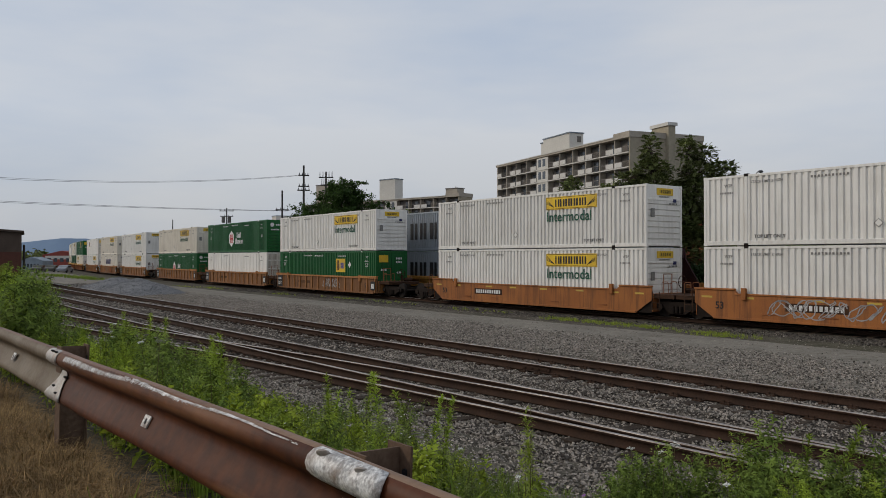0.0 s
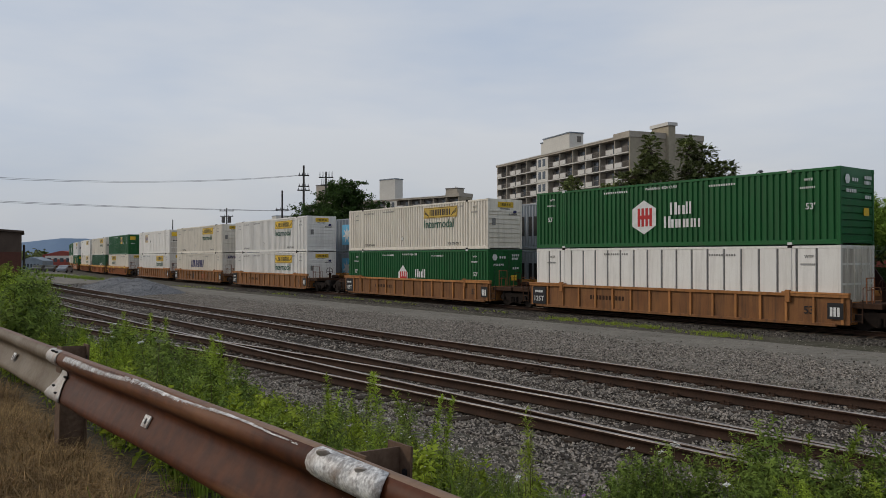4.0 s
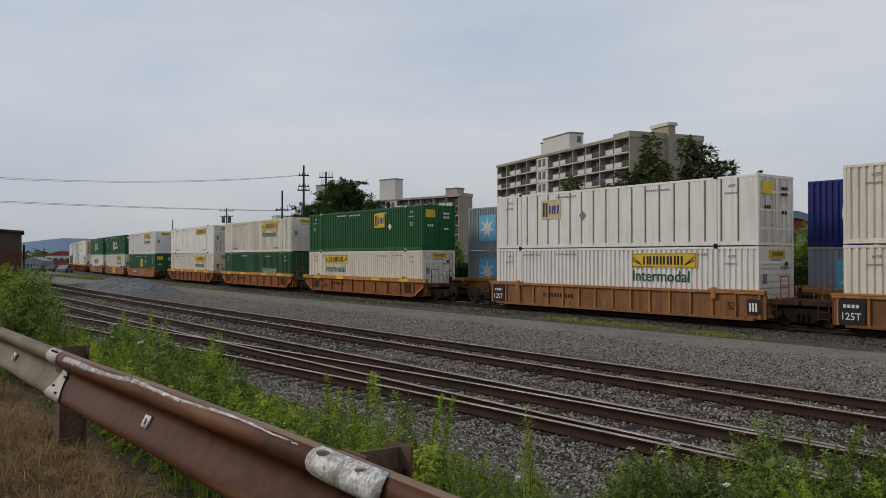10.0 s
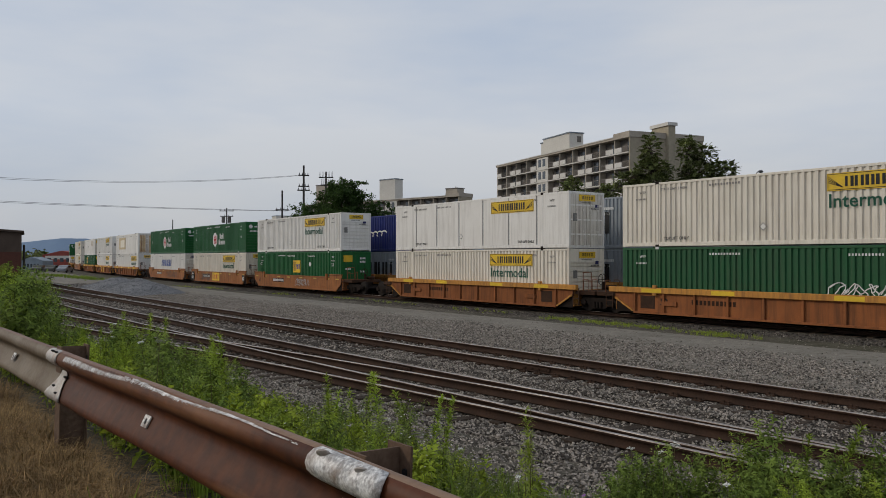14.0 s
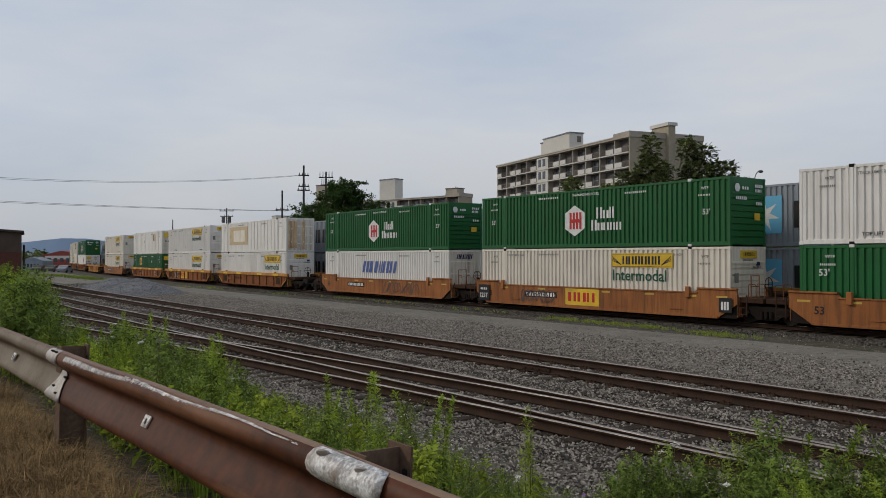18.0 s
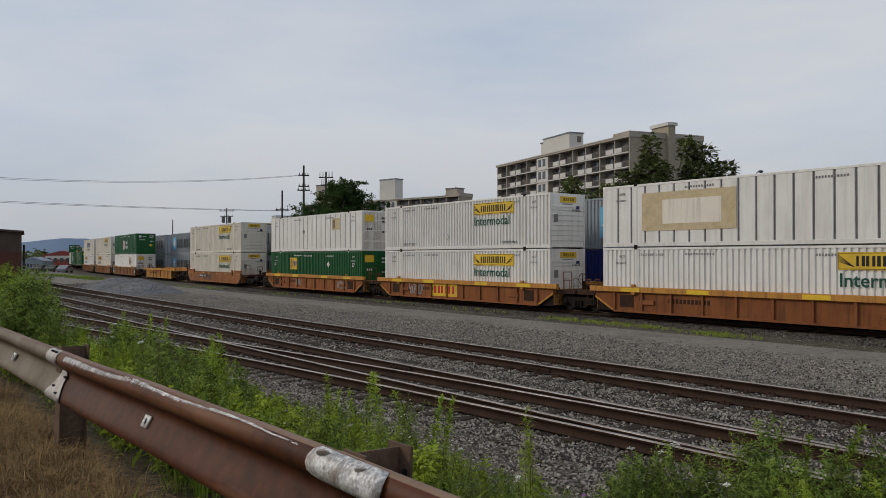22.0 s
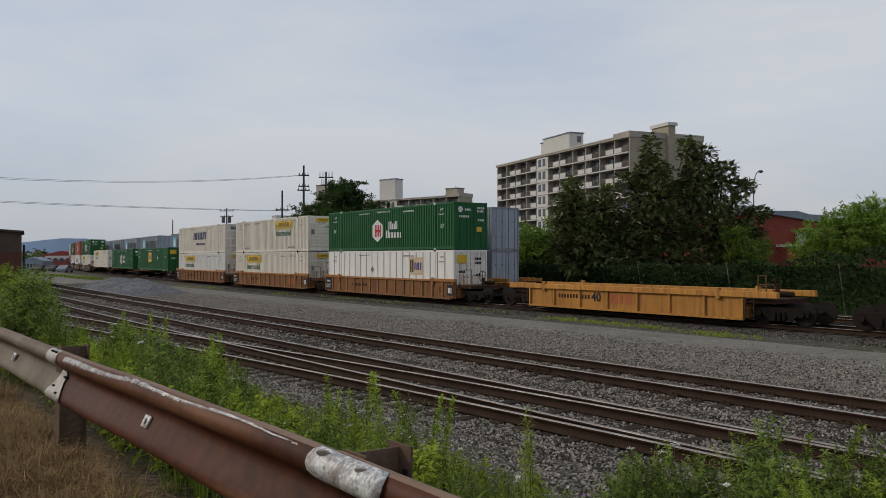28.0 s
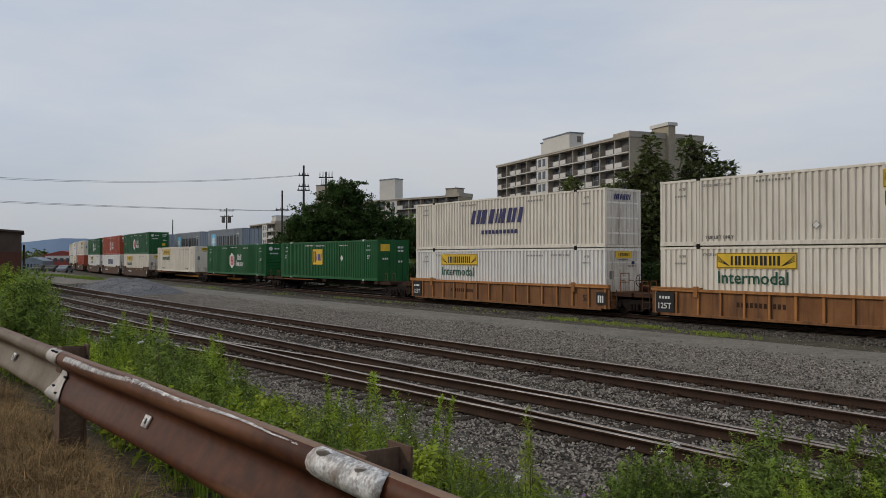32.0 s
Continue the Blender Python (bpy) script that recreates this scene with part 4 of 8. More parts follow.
def plain(ink="black"):
    return lambda c, hx, yf: small_marks(c, hx, yf, M[ink], False)


def line_name(c, hx, yf):
    """A light blue square with a white star, and dark bars for the name."""
    held = shared(("mk1",), "star_panel", c, lambda: plate(-hx + 1.25, -hx + 3.0, 0.62, 2.37, yf + 0.002, 0.004), M["sky_blue"], label="light blue panel with a white star")
    under(shared(("mk2",), "star", c, lambda: star(0.80, 0.30), M["decal_white"], Matrix.Translation((-hx + 2.12, yf - 0.006, 1.49)), "white seven-pointed star"), held)
    shared(("mk3",), "name_mark", c, lambda: strokes(-hx + 3.6, 0.86, 7.7, 1.22, 6, 8, 0, 0.33, yf - 0.004), M["black"], label="black bars for the line's name")
    shared(("mk5",), "small_print", c, lambda: bars(hx - 1.6, 2.2, 0.9, 0.14, 6, y=yf - 0.004), M["decal_white"])
    shared(("mk6",), "small_print", c, lambda: bars(hx - 1.6, 1.9, 0.6, 0.14, 4, y=yf - 0.004), M["decal_white"])


def script_name(c, hx, yf):
    """A white pennant emblem and a flowing white line for the name."""
    held = shared(("sf1",), "emblem", c, lambda: ngon(0.98, 28), M["decal_white"], Matrix.Translation((-hx + 2.5, yf - 0.003, 1.42)), "round white-ringed emblem with a pennant")
    under(shared(("sf2",), "emblem_disc", c, lambda: ngon(0.92, 28), M["blue"], Matrix.Translation((-hx + 2.5, yf - 0.006, 1.42))), held)
    under(shared(("sf3",), "pennant", c, lambda: bars(-0.5, -0.3, 1.05, 0.62, 1, 0.08, 0.0), M["decal_white"], Matrix.Translation((-hx + 2.5, yf - 0.009, 1.42))), held)
    under(shared(("sf5",), "pennant_cross", c, lambda: bars(-0.12, -0.3, 0.24, 0.62, 1, 0.08, 0.0), M["decal_red"], Matrix.Translation((-hx + 2.5, yf - 0.012, 1.42))), held)
    under(shared(("sf6",), "pennant_cross", c, lambda: bars(-0.5, -0.09, 1.05, 0.2, 1, 0.08, 0.0), M["decal_red"], Matrix.Translation((-hx + 2.5, yf - 0.015, 1.42))), held)

    def curl():
        bm = bmesh.new()
        pts = []
        for i in range(121):
            u = i / 120
            amp = 0.95 if u < 0.14 else 0.36
            pts.append((-hx + 3.6 + u * 6.4 + 0.25 * math.sin(u * 58), 1.25 + u * 0.25 + amp * 0.5 * math.cos(u * 58)))
        vs = [(bm.verts.new((x, yf - 0.004, z - 0.06)), bm.verts.new((x + 0.05, yf - 0.004, z + 0.06))) for x, z in pts]
        for a, b in zip(vs, vs[1:]):
            bm.faces.new((a[0], b[0], b[1], a[1]))
        return bm
    shared(("sf4",), "name_line", c, curl, M["decal_white"], label="flowing white line for the name")


# ---- cars ----
def wheelset(parent, x, z0=0.0):
    r = 0.457

    def make():
        bm = bmesh.new()
        for sy in (-1, 1):
            tube(bm, (0, sy * 0.70, 0), (0, sy * 0.83, 0), r, 24)
            tube(bm, (0, sy * 0.675, 0), (0, sy * 0.70, 0), r + 0.028, 24)
            tube(bm, (0, sy * 0.83, 0), (0, sy * 0.90, 0), 0.13, 12)
            for k in range(3):
                a = 2 * math.pi * k / 3
                box(bm, 0.24 * math.cos(a) - 0.03, 0.24 * math.cos(a) + 0.03, sy * 0.845 - 0.015, sy * 0.845 + 0.015, 0.24 * math.sin(a) - 0.03, 0.24 * math.sin(a) + 0.03)
        tube(bm, (0, -1.0, 0), (0, 1.0, 0), 0.08, 10)
        return bm
    o = shared(("wheelset",), "wheelset", parent, make, M["wheel"], Matrix.Translation((x, 0, r)), "pair of worn steel wheels on an axle")
    AXLES.append(o)
    return o


AXLES = []


def truck(parent, x):
    """Two-axle truck under a car, at x along it."""
    for sy in (-1, 1):
        def frame_side():
            bm = bmesh.new()
            prism(bm, [(-1.15, 0.36), (-1.2, 0.56), (-0.95, 0.66), (-0.55, 0.70), (0.55, 0.70), (0.95, 0.66), (1.2, 0.56), (1.15, 0.36), (0.75, 0.40), (0.42, 0.16), (-0.42, 0.16), (-0.75, 0.40)], -0.07, 0.07)
            for k in (-1, 1):
                tube(bm, (k * 0.89, -0.14, 0.457), (k * 0.89, 0.09, 0.457), 0.13, 10)
            for k in (-0.2, 0.0, 0.2):
                tube(bm, (k, -0.11, 0.22), (k, -0.11, 0.5), 0.075, 8)
            return bm
        shared(("tside", sy), "side_frame", parent, frame_side, M["truck"], Matrix.Translation((x, sy * 1.0, 0)) @ (Matrix.Rotation(math.pi, 4, "Z") if sy > 0 else Matrix.Identity(4)))
    shared(("bolster",), "bolster", parent, lambda: boxed(-0.2, 0.2, -1.0, 1.0, 0.38, 0.62, bevel=0.02), M["truck"], Matrix.Translation((x, 0, 0)))
    for k in (-0.89, 0.89):
        wheelset(parent, x + k)


def gear(parent, x0, x1, P, platform_z=1.02, sgn=1):
    """End platform, grab irons and brake gear between the well and the next unit."""
    a, b = min(x0, x1), max(x0, x1)
    shared(("plat", round(b - a, 2), platform_z, P.name), "end_platform", parent, lambda: boxed(-(b - a) / 2, (b - a) / 2, -1.25, 1.25, platform_z - 0.2, platform_z, bevel=0.015), M["greasy"], Matrix.Translation(((a + b) / 2, 0, 0)))
    shared(("draft", round(b - a, 2)), "draft_sill", parent, lambda: boxed(-(b - a) / 2 - 0.25, (b - a) / 2 + 0.25, -0.3, 0.3, 0.62, platform_z - 0.17, bevel=0.02), M["truck"], Matrix.Translation(((a + b) / 2, 0, 0)))
    for y in (-1.12, -0.5):
        def hoop():
            bm = bmesh.new()
            pipe(bm, [(0, y, platform_z), (0, y, platform_z + 0.5), (0.04, y, platform_z + 0.56), (0.30, y, platform_z + 0.56), (0.34, y, platform_z + 0.5), (0.34, y, platform_z)], 0.016, 5)
            return bm
        shared(("grab", platform_z, P.name, y), "grab_iron", parent, hoop, M["rib_dark"], Matrix.Translation(((a + b) / 2 - 0.2, 0, 0)))


def end_rail(parent, x, sgn):
    """Upright hand rail across the end of a car."""
    def make():
        bm = bmesh.new()
        for y in (-1.2, -0.62):
            tube(bm, (0, y, 0.95), (0, y, 1.95), 0.022, 6)
        tube(bm, (0, -1.2, 1.93), (0, -0.62, 1.93), 0.02, 6)
        tube(bm, (0, -1.2, 1.5), (0, -0.62, 1.5), 0.016, 6)
        return bm
    shared(("erail",), "hand_rail", parent, make, M["rib_dark"], Matrix.Translation((x, 0, 0)))


WELL = 16.9


def ribbed_side(hx, P):
    """Side of a ribbed well: sheet, top chord, bottom chord."""
    def make():
        bm = bmesh.new()
        box(bm, -hx, hx, -1.40, -1.36, 0.2, 1.2)
        box(bm, -hx + 0.5, hx - 0.5, -1.47, -1.34, 0.12, 0.24, bevel=0.012)
        return bm
    return make


def well_car(style, label, lead_gap, trail_gap, trucks, digits="53", wide=WELL, simple=False, plates=True):
    """One well unit: origin at rail level under its middle. lead_gap and trail_gap: from its middle to the next truck's middle."""
    c = empty("well_car")
    tagged(c, label, "rail car", group="cars of the container train")
    hx = wide / 2
    P = M[{"rib": "well_orange", "smooth": "well_smooth", "brown": "well_brown", "yellow": "well_yellow"}[style]]
    mir = Matrix.Rotation(math.pi, 4, "Z")
    if style == "rib":
        for m in (None, mir):
            shared(("rside", wide), "side_sill", c, ribbed_side(hx, P), M["well_tan"], m)
            shared(("rtop", wide), "top_chord", c, lambda: boxed(-hx, hx, -1.50, -1.34, 1.19, 1.31, bevel=0.012), P, m)
        n = 15
        for i in range(n + 1):
            x = -hx + 0.25 + (wide - 0.5) * i / n
            shared(("rib",), "rib", c, lambda: boxed(-0.05, 0.05, -1.475, -1.40, 0.2, 1.19, bevel=0.008), P, Matrix.Translation((x, 0, 0)))
        for sx in (-1, 1):
            shared(("ryl", sx, wide), "top_chord_cover", c, lambda: boxed(min(sx * hx, sx * (hx - 2.6)), max(sx * hx, sx * (hx - 2.6)), -1.515, -1.33, 1.30, 1.37, bevel=0.01), P)
    elif style in ("smooth", "brown"):
        def sm():
            bm = bmesh.new()
            prism(bm, [(-hx, 0.75), (-hx, 1.34), (-hx + 1.9, 1.34), (-hx + 2.05, 1.18), (hx - 2.05, 1.18), (hx - 1.9, 1.34), (hx, 1.34), (hx, 0.75), (hx - 0.9, 0.16), (-hx + 0.9, 0.16)], -1.42, -1.36)
            box(bm, -hx + 1.9, hx - 1.9, -1.46, -1.34, 1.14, 1.205, bevel=0.01)
            box(bm, -hx + 0.9, hx - 0.9, -1.45, -1.30, 0.12, 0.22, bevel=0.01)
            for sx in (-1, 1):
                box(bm, min(sx * hx, sx * (hx - 1.9)), max(sx * hx, sx * (hx - 1.9)), -1.48, -1.30, 1.33, 1.40, bevel=0.01)
            return bm
        for m in (None, mir):
            shared(("smside", wide, style), "side_sill", c, sm, P, m)
        for x in (-hx + 0.6, -hx + 2.5, -hx + 5.4, -1.0, 1.4, 4.0, hx - 2.2, hx - 0.7):
            shared(("smy", x), "reflector", c, lambda: boxed(x - 0.26, x + 0.26, -1.428, -1.42, 0.99, 1.07), M["ochre"])
        for x in (-hx + 3.4, -2.6, 2.2, hx - 3.0):
            shared(("smh",), "hand_hold", c, lambda: boxed(-0.32, 0.32, -1.455, -1.42, 0.40, 0.43), M["well_panel"], Matrix.Translation((x, 0, 0)))
    else:
        def ys():
            bm = bmesh.new()
            cut = 1.15 if wide > 15 else 0.0
            prism(bm, [(-hx, 0.78 if cut else 0.3), (-hx, 1.25), (hx, 1.25), (hx, 0.78 if cut else 0.3), (hx - cut, 0.16), (-hx + cut, 0.16)], -1.40, -1.36)
            box(bm, -hx + cut, hx - cut, -1.50, -1.34, 0.12, 0.21, bevel=0.01)
            return bm
        for m in (None, mir):
            shared(("yside", wide), "side_sill", c, ys, M["well_panel"] if wide > 15 else P, m)
            shared(("ytop", wide), "top_chord", c, lambda: boxed(-hx - (0.3 if wide > 15 else 1.5), hx + (0.3 if wide > 15 else 1.5), -1.53, -1.32, 1.06, 1.31, bevel=0.015), P, m)
        n = max(7, int(wide / 1.75))
        for i in range(0 if simple else n + 1):
            x = -hx + (1.2 if wide > 15 else 0.06) + (wide - (2.4 if wide > 15 else 0.12)) * i / n
            shared(("yrib", wide > 15), "rib", c, lambda: boxed(-0.055, 0.055, -1.485, -1.40, 0.21, 1.06, bevel=0.01), M["well_panel"] if wide > 15 else P, Matrix.Translation((x, 0, 0)))
        for sx in (() if simple else (-1, 1)):
            def brace():
                bm = bmesh.new()
                prism(bm, [(sx * (hx - 1.2), 0.2), (sx * (hx - 1.05), 0.2), (sx * (hx - 0.02), 0.76), (sx * (hx - 0.02), 0.86)], -1.47, -1.40)
                return bm
            if wide > 15:
              shared(("ybrace", sx, wide), "end_brace", c, brace, P)
            if wide > 15:
              # flat dark patch, painted in place of a shaded recess in the side
              shared(("yplate", sx, wide), "info_plate", c, lambda: boxed(min(sx * (hx - 1.5), sx * (hx - 2.3)), max(sx * (hx - 1.5), sx * (hx - 2.3)), -1.412, -1.40, 0.36, 0.94), M["greasy"])
              for k, xp in enumerate((hx - 2.2, 2.6)):
                  shared(("ypatch", sx, k), "paint_patch", c, lambda: boxed(sx * xp - 0.55, sx * xp + 0.55, -1.536, -1.529, 1.09, 1.27), M["yellow"], label="brighter yellow paint patch")
              shared(("yslot", sx), "side_bracket", c, lambda: boxed(min(sx * (hx - 2.7), sx * (hx - 3.5)), max(sx * (hx - 2.7), sx * (hx - 3.5)), -1.47, -1.40, 0.52, 0.72, bevel=0.01), M["well_panel"])
    # the well's floor and ends
    shared(("wfloor", wide), "well_floor", c, lambda: boxed(-hx + 0.1, hx - 0.1, -1.36, 1.36, 0.16, 0.22), M["truck"])
    for sx in (-1, 1):
        shared(("wend", sx, wide, P.name), "well_end", c, lambda: boxed(min(sx * hx, sx * (hx - 0.12)), max(sx * hx, sx * (hx - 0.12)), -1.34, 1.34, 0.22, 1.04, bevel=0.01), P)
        # dark plate added to fill the dark gap under the sloped end
        if style != "rib" and wide > 15:
            def web():
                bm = bmesh.new()
                prism(bm, [(sx * (hx - 1.25), 0.17), (sx * (hx - 0.05), 0.80), (sx * (hx - 0.05), 0.17)], -1.345, -1.33)
                return bm
            shared(("web", sx, wide), "end_web", c, web, M["truck"])
        g = lead_gap if sx > 0 else trail_gap
        a, b = sx * hx, sx * (g - (0.06 if g < 10.3 else -1.2))
        if simple:
            shared(("plat", round(abs(b - a), 2), "s"), "end_platform", c, lambda: boxed(-abs(b - a) / 2, abs(b - a) / 2, -1.15, 1.15, 0.7, 1.02, bevel=0.015), P, Matrix.Translation(((a + b) / 2, 0, 0)))
            continue
        gear(c, a, b, P)
        if sx > 0:
            end_rail(c, hx + 0.5, sx)

        def ladder():
            bm = bmesh.new()
            for k in range(3):
                box(bm, -0.2, 0.2, -1.50, -1.47, 0.35 + 0.27 * k, 0.38 + 0.27 * k)
            for xx in (-0.2, 0.2):
                box(bm, xx - 0.02, xx + 0.02, -1.50, -1.46, 0.30, 1.15)
            return bm
        shared(("ladder", P.name), "ladder", c, ladder, M["greasy"], Matrix.Translation((sx * (hx + 0.28), 0, 0)))
    if "lead" in trucks:
        truck(c, lead_gap)
    if "trail" in trucks:
        truck(c, -trail_gap)
    # guide brackets, plates and hand brake
    for x in (() if simple else (-6.1, 6.1) if wide > 15 else (-5.2, 5.2)):
        shared(("guide", P.name), "guide_bracket", c, lambda: boxed(-0.11, 0.11, -1.535, -1.40, 0.95, 1.43, bevel=0.02), P, Matrix.Translation((x, 0, 0)))
        shared(("guidef", P.name), "guide_bracket", c, lambda: boxed(-0.11, 0.11, 1.40, 1.535, 0.95, 1.43, bevel=0.02), P, Matrix.Translation((x, 0, 0)))
    if not simple:
        def wheel_ring():
            bm = bmesh.new()
            pipe(bm, [(0, 0.29 * math.cos(a * 0.5236), 0.29 * math.sin(a * 0.5236)) for a in range(13)], 0.02, 5)
            box(bm, -0.012, 0.012, -0.25, 0.25, -0.015, 0.015)
            box(bm, -0.012, 0.012, -0.015, 0.015, -0.25, 0.25)
            return bm
        shared(("bwheel",), "brake_wheel", c, wheel_ring, M["greasy"], Matrix.Translation((hx + 0.34, 0.35, 1.55)))
        shared(("bstand",), "brake_stand", c, lambda: boxed(-0.06, 0.06, -0.08, 0.08, 1.0, 1.45, bevel=0.01), M["greasy"], Matrix.Translation((hx + 0.42, 0.35, 0)))
        shared(("hose",), "air_reservoir", c, lambda: boxed(-0.35, 0.35, -0.2, 0.2, 1.02, 1.26, bevel=0.08), M["greasy"], Matrix.Translation((hx + 0.55, 0.75, 0)))
        if wide > 15 and style != "yellow" and plates:
            shared(("tplate", style), "load_plate", c, lambda: boxed(-0.48, 0.48, -1.488, -1.478, 0.26, 1.14), M["black"], Matrix.Translation((-hx + 0.75, 0, 0)))
            letters("125T", 0.36, c, M["decal_white"], face(-hx + 0.34, 0.42, -1.492))
            shared(("tprint",), "small_print", c, lambda: bars(-0.3, 0.85, 0.6, 0.12, 4, y=-1.491), M["decal_white"], Matrix.Translation((-hx + 0.75, 0, 0)))
            shared(("splate",), "load_plate", c, lambda: boxed(-0.3, 0.3, -1.488, -1.478, 0.4, 1.0), M["black"], Matrix.Translation((hx - 0.5, 0, 0)))
            shared(("sprint",), "small_print", c, lambda: bars(-0.2, 0.5, 0.4, 0.34, 3, y=-1.491), M["decal_white"], Matrix.Translation((hx - 0.5, 0, 0)))
    # numbers
    ink = M["decal_white"] if style != "yellow" else M["black"]
    if simple:
        return c
    if digits:
        letters(digits, 0.42 if wide > 15 else 0.62, c, M["black"], face(-hx + 1.0 if style == "smooth" else hx - 1.75 if wide > 15 and style != "yellow" else -hx + 2.6 if wide > 15 else -hx + 4.4, 0.55, -1.432 if style != "yellow" else -1.418))
    if style in ("smooth", "brown"):
        shared(("numplate", style, wide), "number_panel", c, lambda: boxed(-4.35, -1.9, -1.4245, -1.419, 0.58, 0.90), M["greasy"])
    shared(("num", style, wide), "number_mark", c, lambda: bars(-4.2, 0.64, 2.2, 0.2, 11, 0, 0.35, y=-1.427 if style in ("smooth", "brown") else -1.409), M["decal_white"] if style in ("smooth", "brown") else M["greasy"])
    return c


def flat_car(label, lead_gap, trail_gap, trucks):
    """Low spine car for one container."""
    c = empty("spine_car")
    tagged(c, label, "rail car", group="cars of the container train")
    shared(("spine",), "centre_sill", c, lambda: boxed(-9.3, 9.3, -0.35, 0.35, 0.62, 0.98, bevel=0.02), M["truck"])
    for x in (-7.9, -6.0, 0.0, 6.0, 7.9):
        shared(("cross",), "cross_bearer", c, lambda: boxed(-0.25, 0.25, -1.33, 1.33, 0.80, 1.0, bevel=0.02), M["greasy"], Matrix.Translation((x, 0, 0)))
    shared(("walk",), "walkway", c, lambda: boxed(-8.2, -2.0, -1.33, -0.9, 0.86, 0.92), M["well_panel"])
    for sx, g in ((1, lead_gap), (-1, trail_gap)):
        gear(c, sx * 8.3, sx * (g - 0.1), M["greasy"], 1.0)
    if "lead" in trucks:
        truck(c, lead_gap)
    if "trail" in trucks:
        truck(c, -trail_gap)
    return c


def scribble(w, h, seed, y, thick=0.022, strokes=13):
    """Looping spray-paint strokes, unreadable."""
    r = random.Random(seed)
    bm = bmesh.new()
    for k in range(strokes):
        cx = w * (k + 0.5) / strokes
        ph0, lo, turns = r.uniform(0, 6.28), r.uniform(0.25, 0.5), r.uniform(0.7, 1.4)
        rx, rz = w / strokes * r.uniform(0.5, 1.5), h * r.uniform(0.32, 0.5)
        pts = [(cx + rx * math.cos(ph0 + 6.28 * turns * i / 22) + 0.1 * rx * math.sin(i * 1.3), h / 2 + rz * math.sin(ph0 * 1.7 + 6.28 * turns * i / 22 * r.choice((1.0, 1.0, 1.03)))) for i in range(23)]
        prev = None
        for i, (x, z) in enumerate(pts):
            x2, z2 = pts[min(i + 1, 22)]
            x1, z1 = pts[max(i - 1, 0)]
            d = Vector((x2 - x1, z2 - z1))
            n = Vector((-d.y, d.x)).normalized() * thick if d.length > 1e-6 else Vector((0, thick))
            v = (bm.verts.new((x - n.x, y, z - n.y)), bm.verts.new((x + n.x, y, z + n.y)))
            if prev:
                bm.faces.new((prev[0], v[0], v[1], prev[1]))
            prev = v
    return bm

# ---- the container train: where the far end of each load lies along it, and how far it has run ----
KNOTS = [0, 4, 8, 10, 12, 16, 20, 24, 28, 32]
RUN = [-209.75, -158.08, -105.18, -78.44, -52.28, 0.0, 52.2, 104.18, 155.68, 206.96]
KEYED = []


def jbx(x, tint="yellow", word="decal_green", end=True):
    def f(c, hx, yf):
        jb_panel(c, x, 1.98, yf, 3.55, 0.66, tint)
        if word != "white":
            letters("Intermodal", 0.72, c, M[word], face(x + 0.03, 1.37, yf - 0.003), "word_intermodal")
        small_marks(c, hx, yf, M["black"])
        shared(("dia",), "placard_holder", c, lambda: ngon(0.17, 4), M["seam"], Matrix.Translation((-0.9, yf - 0.004, 0.75)))
        shared(("dia2",), "placard_face", c, lambda: ngon(0.14, 4), M["white"], Matrix.Translation((-0.9, yf - 0.008, 0.75)))
        if end:
            end_panel(c, hx)
    return f


JBW = "white corrugated container with a yellow name panel"
JBC = "cream weathered corrugated container with a yellow name panel"
HUBL = "dark green corrugated container with a white six-sided emblem"
EMPW = "white sheet-and-post container with a small yellow emblem"
EMPG = "dark green corrugated container with a yellow emblem panel"
SWW = "white corrugated container with slanted blue name bars"
GRN = "dark green corrugated container with faint white graffiti"
TOP, LOW = 3.167, 0.236
